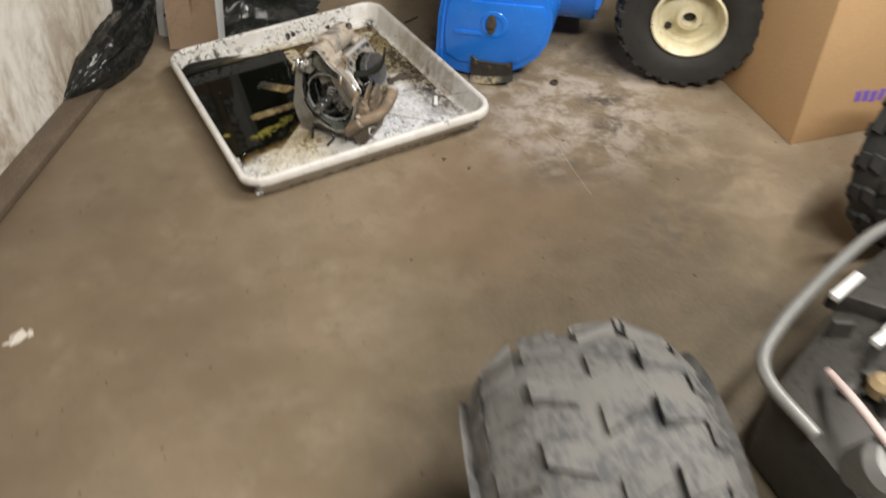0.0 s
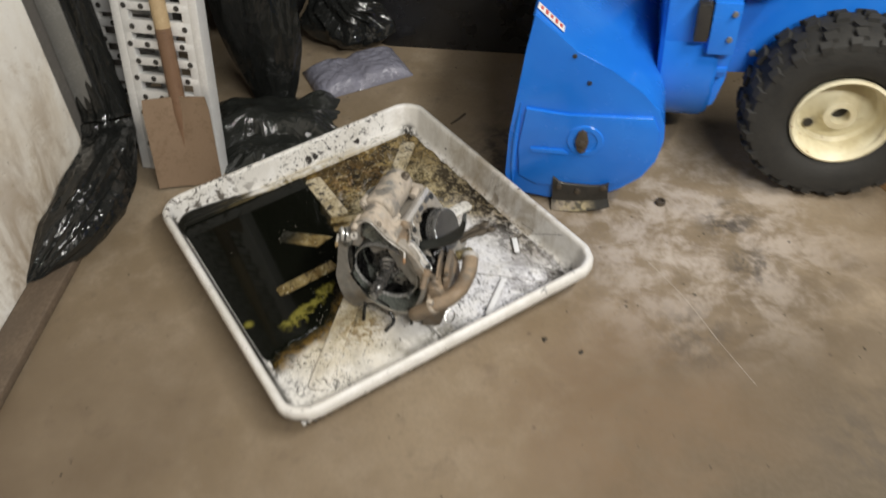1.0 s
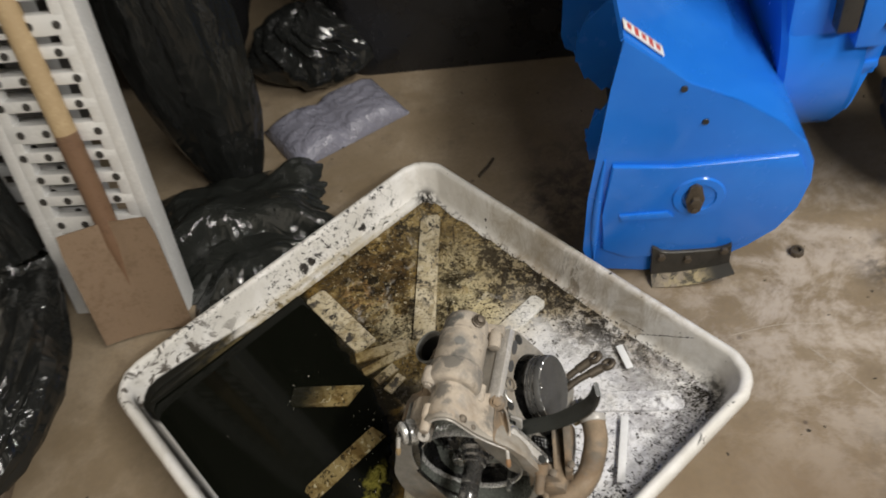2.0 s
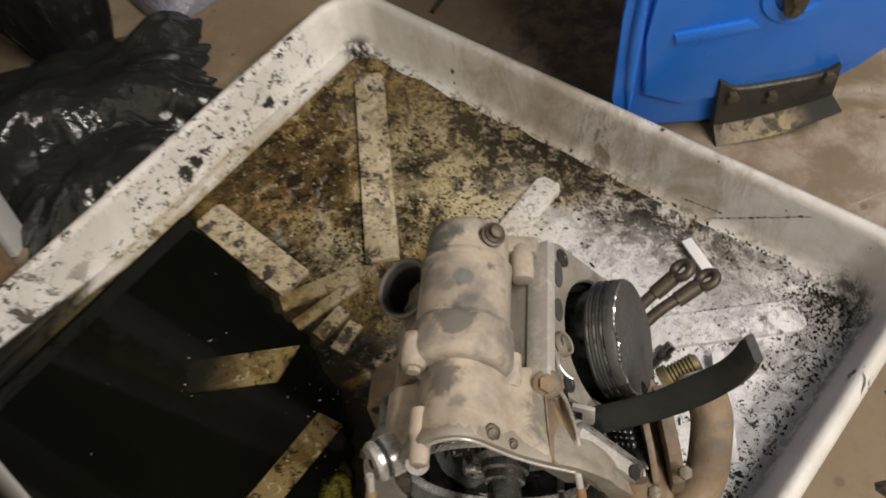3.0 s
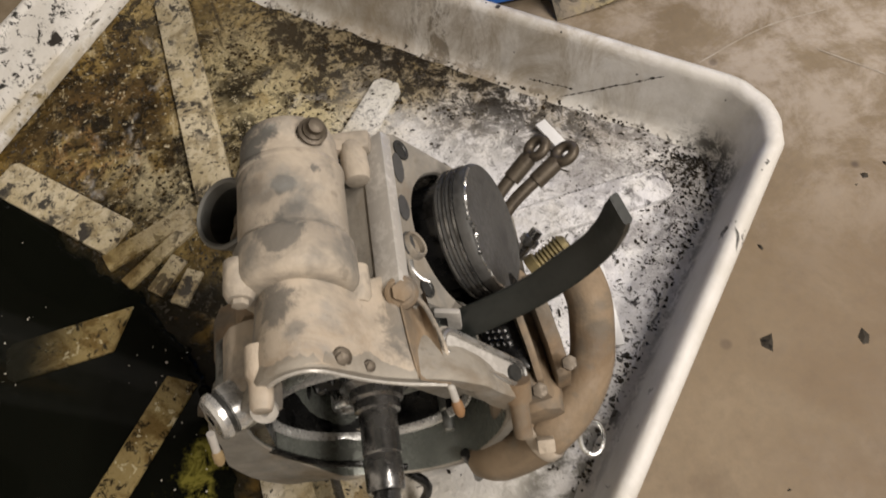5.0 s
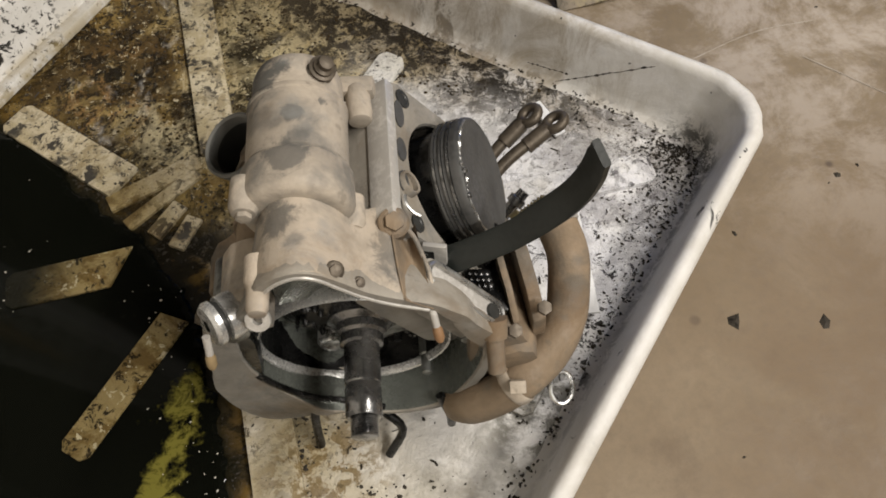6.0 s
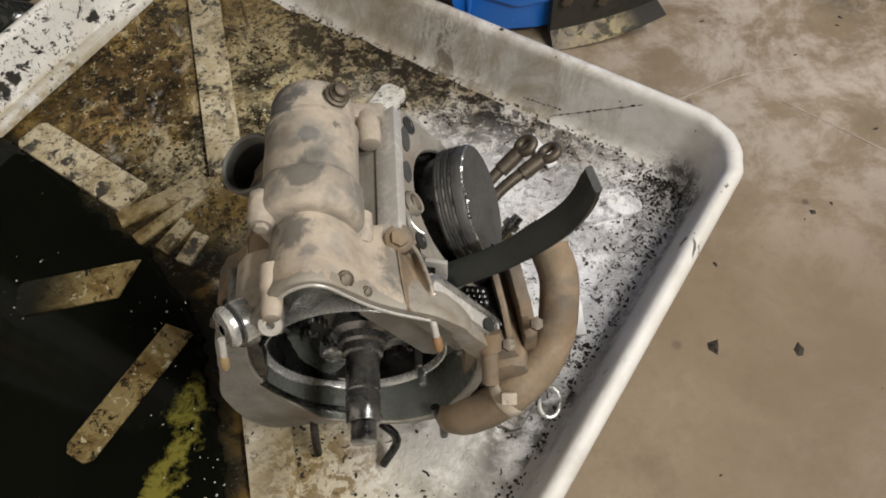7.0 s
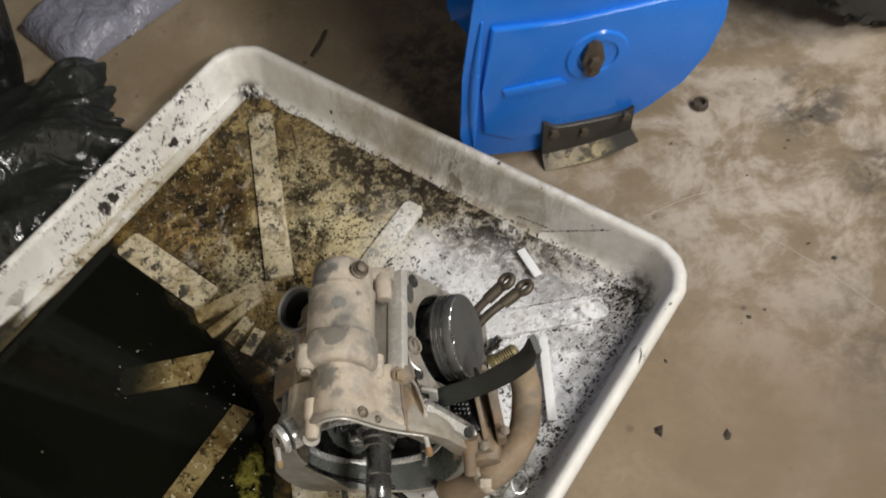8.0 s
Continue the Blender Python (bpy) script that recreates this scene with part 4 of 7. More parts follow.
def grit():
    rnd = random.Random(5)
    bm = bmesh.new()
    for _ in range(26000):
        u, v = rnd.uniform(-0.298, 0.273), rnd.uniform(-0.302, 0.302)
        x, y = (u - v) * 0.70711, (u + v) * 0.70711
        if pool_edge(x, y) > -0.004:
            continue
        bare = math.exp(-((x - 0.11) ** 2 + (y + 0.26) ** 2) / 0.010) + 0.75 * math.exp(-((x - 0.24) ** 2 + (y - 0.02) ** 2) / 0.006)
        heap = noise.noise(Vector((x * 14, y * 14, 7))) + 0.6 * noise.noise(Vector((x * 40, y * 40, 2)))
        rim = max((u - 0.279) / 0.285, abs(v - 0.008) / 0.304)
        if rnd.random() < 0.80 * bare + (0.66 if x > 0.12 else 0.55) + 0.62 * math.exp(-((x + 0.08) ** 2 + (y - 0.24) ** 2) / 0.03) - 1.9 * heap - (0.4 if rim > 0.94 else 0):
            continue
        r = rnd.choice((0.0005, 0.0005, 0.0006, 0.0007, 0.0008, 0.0010, 0.0012, 0.0015, 0.0021)) * rnd.uniform(0.7, 1.2)
        crumb(bm, x, y, 0.0078, r, 0.35)
    for k, (xa, ya, xb, yb, w, _, soak) in enumerate(RIBS):
        if soak == 1:
            continue
        d = Vector((xb - xa, yb - ya, 0))
        ln = d.length
        d.normalize()
        for _ in range(170):
            r, side = rnd.uniform(0, ln), rnd.choice((-1, 1))
            off = side * (w / 2 + 0.001 + abs(rnd.gauss(0, 0.0016)))
            x, y = xa + r * d.x - off * d.y, ya + r * d.y + off * d.x
            if pool_edge(x, y) > -0.003 or noise.noise(Vector((x * 30, y * 30, 4))) < -0.1 or (k == 6 and rnd.random() < 0.6):
                continue
            crumb(bm, x, y, 0.0078, rnd.choice((0.0008, 0.0012, 0.0018)), 0.6)
        for _ in range(45):
            r, off = rnd.uniform(0, ln), rnd.uniform(-0.45, 0.45) * w
            if k != 6 or rnd.random() < 0.4:
                crumb(bm, xa + r * d.x - off * d.y, ya + r * d.y + off * d.x, 0.0128, rnd.choice((0.0007, 0.001, 0.0015, 0.002)), 0.5)
    for _ in range(420):
        # thin slivers and hairs of dirt
        u, v = rnd.uniform(-0.28, 0.268), rnd.uniform(-0.295, 0.295)
        x, y = (u - v) * 0.70711, (u + v) * 0.70711
        if pool_edge(x, y) > -0.01 or (0.06 < x < 0.16 and y < -0.18 and rnd.random() < 0.85):
            continue
        a, ln, w = rnd.uniform(0, 3.14), rnd.uniform(0.002, 0.0075), rnd.uniform(0.0003, 0.0009)
        bend = rnd.uniform(-0.5, 0.5)
        rows = []
        for k in (-1, 0, 1):
            px, py = x + k * ln / 2 * math.cos(a + bend * k), y + k * ln / 2 * math.sin(a + bend * k)
            rows.append([bm.verts.new((px - q * w * math.sin(a), py + q * w * math.cos(a), 0.0082 + (0.0009 if q == 0 else 0))) for q in (-1, 0, 1)])
        for ra, rb in zip(rows, rows[1:]):
            for k in (0, 1):
                bm.faces.new((ra[k], ra[k + 1], rb[k + 1], rb[k]))
    for cu, cv, spread, count in ((0.262, 0.300, 0.008, 90), (0.06, 0.06, 0.05, 160), (0.254, -0.284, 0.014, 200), (0.10, 0.20, 0.03, 90)):
        for _ in range(count):
            u, v = min(0.277, rnd.gauss(cu, spread)), max(-0.295, min(0.308, rnd.gauss(cv, spread)))
            crumb(bm, (u - v) * 0.70711, (u + v) * 0.70711, 0.008, rnd.choice((0.0006, 0.0009, 0.0013, 0.002)), 0.6)
    for _ in range(1100):
        # dirt heaped in the corners and along the foot of the far walls
        side, q = rnd.choice((0, 1, 1, 1, 2)), rnd.uniform(-1, 1)
        u, v = ((0.275 - abs(rnd.gauss(0, 0.004)), q * 0.29), (rnd.uniform(-0.285, 0.26), -0.303 + abs(rnd.gauss(0, 0.008))), (0.262 - abs(rnd.gauss(0, 0.016)), -0.282 + abs(rnd.gauss(0, 0.018))))[side]
        x, y = (u - v) * 0.70711, (u + v) * 0.70711
        if pool_edge(x, y) < -0.004:
            crumb(bm, x, y, 0.0085, rnd.choice((0.0006, 0.001, 0.0014, 0.002)), 0.7)
    solo("grit", bm, GRIT, "black crumbs of grit strewn over the tray floor", "grit", "", "stuff", smooth=False)
    bm = bmesh.new()
    for _ in range(420):
        x, y = rnd.uniform(-0.5, 1.3), rnd.uniform(-1.2, 0.9)
        u, v = (x + y) * 0.70711, (y - x) * 0.70711
        if abs(u) < 0.33 and abs(v) < 0.345:
            continue
        crumb(bm, x, y, 0.0, rnd.choice((0.001, 0.0015, 0.002, 0.003)), 0.5)
    for x, y, r in ((0.36, -0.172, 0.006), (0.425, -0.191, 0.006), (0.498, -0.069, 0.004), (0.8, 0.15, 0.004), (0.62, -0.02, 0.004), (0.72, -0.55, 0.006), (0.95, -0.42, 0.005)):
        crumb(bm, x, y, 0.0, r, 0.3)
    solo("floor_crumbs", bm, GRIT, "dark crumbs and specks on the concrete floor", "debris", "", "stuff", smooth=False)


grit()


def oil_beads():
    """Beads of oil added to the soiled half of the tray to make its wet glints in the lamps."""
    rnd = random.Random(77)
    bm = bmesh.new()
    while len(bm.verts) < 1300 * 11:
        x, y = rnd.gauss(0.03, 0.13), rnd.gauss(0.20, 0.10)
        u, v = (x + y) * 0.70711, (y - x) * 0.70711
        if not (-0.25 < u < 0.27 and -0.28 < v < 0.296) or pool_edge(x, y) > -0.004:
            continue
        if noise.noise(Vector((x * 18, y * 18, 3))) + rnd.uniform(-0.3, 0.3) < -0.02:
            continue
        r = rnd.choice((0.0006, 0.0008, 0.001, 0.0013, 0.0017))
        rings = []
        for rad, h in ((r, 0.0), (r * 0.66, r * 0.42)):
            rings.append([bm.verts.new((x + rad * math.cos(k * 1.2566) * 1.2, y + rad * math.sin(k * 1.2566), 0.0078 + h)) for k in range(5)])
        top = bm.verts.new((x, y, 0.0078 + r * 0.58))
        for k in range(5):
            j = (k + 1) % 5
            bm.faces.new((rings[0][k], rings[0][j], rings[1][j], rings[1][k]))
            bm.faces.new((rings[1][k], rings[1][j], top))
    solo("oil_beads", bm, BEAD, "beads of brown oil added for wet glints on the tray floor", "oil", "", "stuff", smooth=True)


oil_beads()


def oil_specks():
    rnd = random.Random(21)
    bm = bmesh.new()
    for x, y, spread, count in ((-0.19, 0.018, 0.018, 26), (-0.085, -0.03, 0.02, 22), (-0.045, -0.175, 0.022, 40), (-0.06, -0.10, 0.02, 16), (-0.22, 0.05, 0.08, 10)):
        for _ in range(count):
            px, py = rnd.gauss(x, spread), rnd.gauss(y, spread)
            if pool_edge(px, py) > 0.004:
                crumb(bm, px, py, 0.0111, rnd.choice((0.0006, 0.0009, 0.0014)), 0.3)
    solo("foam_specks", bm, PALE, "pale specks floating on the black oil", "specks", "", "stuff", smooth=False)


oil_specks()


def white_strips():
    for x, y, a, ln in ((0.262, -0.095, 81, 0.095), (0.279, 0.047, 106, 0.04)):
        bm = bmesh.new()
        block(bm, pose(x, y, 0.0155, 0, 0, a), ln, 0.010, 0.003, 0.0008)
        solo("plastic_strip", bm, WHITE, "clean white plastic strip lying in the tray", "strip", "strips in the tray")


white_strips()


# ---- the engine ----
def engine():
    e = thing("engine", pose(0.08, -0.1, 0.0105), "dusty small single-cylinder engine without its cylinder, standing in the drip tray", "engine")
    yaw = pose(0.080, -0.161, 0, 0, 0, -9.5) @ pose(-0.080, 0.161, 0)              # the crankshaft points a little aside
    front = yaw @ Matrix(((1, 0, 0, 0), (0, 0, -1, 0), (0, 1, 0, 0), (0, 0, 0, 1)))   # x stays, y becomes up, z comes to the front
    cx, cz = 0.078, 0.130
    count = 144

    def reach(poly, x, y, a):
        """How far a ray from (x, y) at the angle a runs to the edge of a polygon."""
        best = 1.0
        for (x0, y0), (x1, y1) in zip(poly, poly[1:] + poly[:1]):
            dx, dy, ex, ey = math.cos(a), math.sin(a), x1 - x0, y1 - y0
            det = dx * -ey + ex * dy
            if abs(det) > 1e-9:
                r = ((x0 - x) * -ey + ex * (y0 - y)) / det
                w = (dx * (y0 - y) - dy * (x0 - x)) / det
                if r > 0 and -1e-6 <= w <= 1.000001:
                    best = min(best, r)
        return best

    def rounded(poly, steps=4):
        return [(p.x, p.y) for p in smooth_path([(x, y, 0) for x, y in poly + poly[:1]], steps)[:-1]]

    def skin(bm, rows, m=None):
        """Faces between rows of points that run the same way."""
        vs = [[bm.verts.new(m @ Vector(p) if m else Vector(p)) for p in row] for row in rows]
        for a, b in zip(vs, vs[1:]):
            for i in range(len(a) - 1):
                bm.faces.new((a[i], a[i + 1], b[i + 1], b[i]))
        return bm

    low = rounded([(-0.010, 0.05), (0.008, 0.0115), (0.075, 0.0108), (0.128, 0.0115), (0.148, 0.05), (0.152, 0.11), (0.142, 0.150), (0.120, 0.180), (0.110, 0.196), (0.060, 0.199), (0.034, 0.196), (0.026, 0.165), (0.004, 0.125)])
    high = rounded([(0.026, 0.205), (0.038, 0.222), (0.0465, 0.240), (0.057, 0.2505), (0.070, 0.2560), (0.081, 0.2530), (0.0905, 0.2435), (0.1005, 0.2315), (0.114, 0.2200), (0.134, 0.208), (0.150, 0.190), (0.162, 0.163), (0.1655, 0.139), (0.158, 0.099),
                    (0.138, 0.056), (0.112, 0.0440), (0.084, 0.047), (0.056, 0.056), (0.034, 0.040), (0.024, 0.024), (0.004, 0.024), (-0.010, 0.050), (-0.015, 0.09), (-0.008, 0.122), (0.002, 0.172), (0.012, 0.196)])
    mouth = rounded([(0.042, 0.214), (0.0495, 0.2335), (0.0585, 0.2455), (0.070, 0.2520), (0.080, 0.2490), (0.088, 0.2395), (0.098, 0.2275), (0.112, 0.2155), (0.130, 0.2040), (0.143, 0.184), (0.1545, 0.159), (0.158, 0.139), (0.151, 0.102),
                     (0.132, 0.063), (0.109, 0.0505), (0.084, 0.0530), (0.056, 0.0630), (0.036, 0.076), (0.020, 0.098), (0.015, 0.136), (0.022, 0.176), (0.033, 0.199)])
    bm = bmesh.new()
    rows = []
    for depth, poly, grow in ((0.040, low, -0.010), (0.044, low, 0), (0.120, low, 0), (0.150, low, 0.0005), (0.157, high, -0.010), (0.164, high, -0.006), (0.171, high, -0.0022), (0.180, high, 0), (0.1845, high, 0.0008), (0.1865, high, 0.0), (0.187, mouth, 0.0012), (0.1855, mouth, 0.0)):
        row = []
        for k in range(count):
            a = 2 * math.pi * k / count
            r = reach(poly, cx, cz, a) + grow
            z = cz + r * math.sin(a)
            wave = 0.0008 * noise.noise(Vector((k * 0.35, depth * 60, 2)))
            back = 0.0 if z > 0.19 or depth < 0.155 else 0.012 * min(1, max(0, (0.05 - (cx + r * math.cos(a))) / 0.03))     # the left part of the front lies deeper
            row.append(bm.verts.new(front @ Vector((cx + (r + wave) * math.cos(a), max(0.0105, z + wave), depth - back))))
        rows.append(row)
    for a, b in zip(rows, rows[1:]):
        for i in range(count):
            bm.faces.new((a[i], a[(i + 1) % count], b[(i + 1) % count], b[i]))
    bm.faces.new(rows[0])
    case = part("crankcase", bm, CAST_GREY, e, "dusty cast crankcase with a wide open mouth")
    bm = bmesh.new()
    rows = []
    for depth, grow in ((0.1862, -0.0003), (0.176, -0.0015), (0.160, -0.003), (0.132, -0.006), (0.130, -0.02)):
        row = []
        for k in range(count):
            a = 2 * math.pi * k / count
            r = reach(mouth, cx, cz, a) + grow
            x, z = cx + r * math.cos(a), cz + r * math.sin(a)
            up = min(1, max(0, (z - 0.185) / 0.02))              # the arch on top is shallow
            back = 0.0 if z > 0.19 else 0.012 * min(1, max(0, (0.05 - x) / 0.03)) * (1 if depth > 0.17 else 0)
            row.append(bm.verts.new(front @ Vector((x, z, (depth - back) * (1 - up) + max(depth, 0.158 - grow) * up))))
        rows.append(row)
    for a, b in zip(rows, rows[1:]):
        for i in range(count):
            bm.faces.new((a[i], a[(i + 1) % count], b[(i + 1) % count], b[i]))
    middle = bm.verts.new(front @ Vector((cx, cz, 0.130)))
    for i in range(count):
        bm.faces.new((rows[-1][i], rows[-1][(i + 1) % count], middle))
    part("recess_wall", bm, OILY_WALL, case, "smooth dark oily wall inside the crankcase")
    wx, wz = 0.0800, 0.1195
    bm = bmesh.new()
    lathe(bm, [(0.0578, 0.1590), (0.0581, 0.1615), (0.0590, 0.1640), (0.0602, 0.1645), (0.0610, 0.1630), (0.0612, 0.158), (0.0612, 0.131)], front @ pose(wx, wz, 0), 96, False)
    part("bearing_ring", bm, RING, case, "bright machined ring round the crankshaft")
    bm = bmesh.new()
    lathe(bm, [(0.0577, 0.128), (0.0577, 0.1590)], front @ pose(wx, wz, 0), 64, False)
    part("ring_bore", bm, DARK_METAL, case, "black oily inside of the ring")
    bm = bmesh.new()
    rnd = random.Random(3)
    lathe(bm, [(0.0, 0.148), (0.012, 0.149), (0.02, 0.146), (0.030, 0.146), (0.031, 0.142), (0.044, 0.137), (0.0576, 0.130)], front @ pose(wx, wz, 0), 40, False)
    part("crank_web", bm, DARK_METAL, e, "black oily crank web")
    bm = bmesh.new()
    for _ in range(70):
        a, r = rnd.uniform(0, 6.28), rnd.uniform(0.018, 0.048)
        h = rnd.uniform(0.0012, 0.0045)
        lathe(bm, [(h, 0.138), (h * 0.9, 0.143 + rnd.uniform(0, 0.006)), (h * 0.3, 0.147 + rnd.uniform(0, 0.003))], front @ pose(wx + r * math.cos(a), wz + r * math.sin(a), 0), 7)
    part("web_clot", bm, DARK_METAL, e, "clotted black oil on the crank web", "stuff")
    # a bent grey plate that shows behind the shaft
    bm = bmesh.new()
    prism(bm, [(0.013, -0.022), (0.041, -0.012), (0.046, 0.004), (0.024, -0.006), (0.014, -0.012)], front @ pose(wx, wz, 0), 0.142, 0.152, 0.001)
    part("counterweight", bm, GREY_CAST, e, "grey edge of the counterweight")
    bm = bmesh.new()
    lathe(bm, [(0.0, 0.151), (0.0055, 0.151), (0.006, 0.1525), (0.0088, 0.1525), (0.0102, 0.150), (0.0102, 0.138)], front @ pose(wx - 0.018, wz - 0.027, 0), 28, False)
    part("crank_pin", bm, MACHINED, e, "bright end of the crank pin")
    bm = bmesh.new()
    prof = [(0.021, 0.146), (0.021, 0.152), (0.0165, 0.155), (0.0160, 0.160), (0.0138, 0.1615), (0.0135, 0.167), (0.0112, 0.168), (0.0112, 0.1925), (0.0106, 0.1932), (0.0106, 0.1952), (0.0112, 0.196), (0.0110, 0.2125), (0.0100, 0.2140)]
    h = 0.2140
    while h < 0.2255:
        prof += [(0.0076, h), (0.0084, h + 0.0006), (0.0076, h + 0.0012)]
        h += 0.0013
    prof += [(0.0056, h), (0.003, h + 0.0005)]
    lathe(bm, prof, front @ pose(wx + 0.0045, wz + 0.0025, 0), 36)
    part("crankshaft", bm, STEEL, e, "oily steel crankshaft end with a thread")
    for x, z, d0, d1, r in ((0.122, 0.076, 0.132, 0.172, 0.0036), (0.034, 0.075, 0.134, 0.160, 0.0045), (0.052, 0.062, 0.134, 0.164, 0.0035), (0.150, 0.118, 0.140, 0.170, 0.004)):
        bm = bmesh.new()
        lathe(bm, [(r * 1.3, d0), (r * 1.3, d1 - 0.014), (r, d1 - 0.013), (r, d1 - 0.001), (r * 0.7, d1)], front @ pose(x, z, 0), 14)
        part("stud", bm, GREY_CAST, case)
    # open foot of the case: a black block paints the slot's shadow on the left, a rib across it
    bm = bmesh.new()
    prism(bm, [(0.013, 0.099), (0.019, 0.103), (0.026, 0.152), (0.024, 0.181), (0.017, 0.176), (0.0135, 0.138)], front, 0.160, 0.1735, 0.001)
    part("slot_shadow", bm, DARK_METAL, case, "black oily slot in the casting, its shadow painted by a block")
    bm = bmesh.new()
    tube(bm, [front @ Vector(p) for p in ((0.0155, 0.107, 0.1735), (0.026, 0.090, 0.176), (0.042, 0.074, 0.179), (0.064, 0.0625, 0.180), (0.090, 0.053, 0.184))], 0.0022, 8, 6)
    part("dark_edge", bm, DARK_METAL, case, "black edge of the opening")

    # starter motor lying along the top
    sm = yaw @ along((0.0675, -0.0435, 0.2315), (0, -1, 0.0), (0, 0, 1))
    bm = bmesh.new()
    lathe(bm, [(0.0, 0.0), (0.015, 0.0), (0.0208, 0.0012), (0.0240, 0.0040), (0.0254, 0.0085), (0.0260, 0.0240), (0.0252, 0.0252), (0.0252, 0.0262), (0.0276, 0.0266), (0.0282, 0.0275), (0.0282, 0.0298), (0.0276, 0.0304),
               (0.0279, 0.0680), (0.0266, 0.0690), (0.0266, 0.0702), (0.0296, 0.0712), (0.0304, 0.0730), (0.0306, 0.0890), (0.0297, 0.0930), (0.0272, 0.0960), (0.0235, 0.0972), (0.0, 0.0972)], sm, 64, False)
    starter = part("starter_motor", bm, STARTER, e, "dusty cylindrical starter motor")
    bm = bmesh.new()
    prof = [(0.0088, -0.006), (0.0088, 0.0), (0.0066, 0.0008)]
    for k in range(5):
        prof += [(0.0076 if k % 2 else 0.0058, 0.0015 + k * 0.0022), (0.0076 if k % 2 else 0.0058, 0.0032 + k * 0.0022)]
    prof += [(0.0040, 0.0130), (0.0040, 0.0165), (0.002, 0.017)]
    lathe(bm, prof, along((0.0985, -0.0600, 0.2470), (0.42, -0.30, 0.86)), 20)
    part("terminal", bm, RUST_STEEL, starter, "threaded starter terminal with nuts")
    for dx, dz, r in ((0.0245, 0.0135, 0.0076), (-0.0275, -0.012, 0.0066)):
        bm = bmesh.new()
        lathe(bm, [(r, 0.080), (r * 1.04, 0.0965), (r * 0.8, 0.100), (r * 0.4, 0.1005)], sm @ pose(dx, dz, 0), 16)
        hexbolt(bm, sm @ pose(dx, dz, 0.100), 0.0044, 0.003)
        part("mounting_ear", bm, STARTER, starter)
    bm = bmesh.new()
    block(bm, yaw @ pose(0.099, -0.049, 0.2230, 0, 0, -4), 0.024, 0.013, 0.011, 0.004)
    part("nipple_bridge", bm, STARTER, starter)
    bm = bmesh.new()
    lathe(bm, [(0.0058, 0), (0.0072, 0.002), (0.0076, 0.019), (0.0066, 0.0235), (0.0040, 0.0245)], along((0.1185, -0.054, 0.2230), (-0.12, -0.98, -0.06)), 22)
    part("vent_nipple", bm, STARTER, starter, "dusty nipple beside the starter")

    # the cover over the front: nose of the starter housing, running out into the arch
    sections = ((0.130, [(0.0435, 0.195), (0.0440, 0.216), (0.0475, 0.234), (0.0560, 0.2465), (0.0675, 0.2515), (0.0790, 0.2470), (0.0880, 0.2350), (0.0930, 0.2220), (0.1000, 0.2180), (0.1120, 0.2175), (0.1145, 0.195)]),
                (0.152, [(0.0400, 0.195), (0.0410, 0.218), (0.0470, 0.2360), (0.0560, 0.2480), (0.0685, 0.2535), (0.0800, 0.2495), (0.0900, 0.2390), (0.0970, 0.2265), (0.1060, 0.2195), (0.1150, 0.2180), (0.1165, 0.195)]),
                (0.172, [(0.0330, 0.195), (0.0385, 0.219), (0.0465, 0.2385), (0.0565, 0.2500), (0.0698, 0.2560), (0.0812, 0.2525), (0.0905, 0.2430), (0.0995, 0.2310), (0.1090, 0.2230), (0.1165, 0.2190), (0.1180, 0.195)]),
                (0.1855, [(0.0290, 0.200), (0.0385, 0.2195), (0.0468, 0.2392), (0.0570, 0.2503), (0.0700, 0.2563), (0.0815, 0.2530), (0.0908, 0.2433), (0.1005, 0.2315), (0.1110, 0.2225), (0.1190, 0.2170), (0.1195, 0.205)]))
    bm = bmesh.new()
    rows = []
    for depth, pts in sections:
        line = smooth_path([(x, z, depth) for x, z in pts], 4)
        rows.append([(p.x, p.y + 0.0006 * noise.noise(Vector((i * 0.3, depth * 90, 5))), p.z) for i, p in enumerate(line)])
    skin(bm, rows, front)
    part("nose_cover", bm, CAST, case, "dusty cast cover with the starter's nose")
    bm = bmesh.new()
    lathe(bm, [(0.0, 0.0), (0.0190, 0.0), (0.0196, 0.012), (0.0, 0.013)], yaw @ along((0.0675, -0.126, 0.2300), (0, -1, 0)), 36, False)
    part("starter_nose", bm, CAST, case, "cast nose of the starter housing")
    # the wing of the cover, hollow towards its seam
    bm = bmesh.new()
    rows = []
    for t in [k / 12 for k in range(13)]:
        depth = 0.139 + 0.0485 * t
        row = []
        for s in [k / 10 for k in range(11)]:
            x = (0.1150 + 0.005 * t) + s * (0.0125 + 0.0010 * t)
            z = 0.2190 - 0.002 * t - s * (0.006 + 0.007 * t) - 0.0120 * math.sin(math.pi * s) * (1 - t) ** 0.5 + 0.0012 * t
            row.append((x, z, depth))
        rows.append(row)
    skin(bm, rows, front)
    skin(bm, [[(x, z - 0.004 - 0.012 * (k > 0), d) for x, z, d in [rows[0][0], rows[0][5], rows[0][-1]]] for k in (0, 1)], front)
    part("cover_wing", bm, CAST_BROWN, case, "dusty hollow wing of the cover")
    bm = bmesh.new()
    tube(bm, [front @ Vector(p) for p in ((0.1145, 0.2180, 0.137), (0.1155, 0.2184, 0.150), (0.1172, 0.2190, 0.168), (0.1195, 0.2172, 0.186))], 0.0008, 6, 6)
    part("cover_seam", bm, CAST_BROWN, case, "seam between the cover's halves")
    bm = bmesh.new()
    tube(bm, [(0.1200, -0.146, 0.2175), (0.1270, -0.153, 0.2140), (0.1300, -0.165, 0.2090), (0.1310, -0.178, 0.2050), (0.1285, -0.193, 0.2015)], 0.0013, 8, 8)
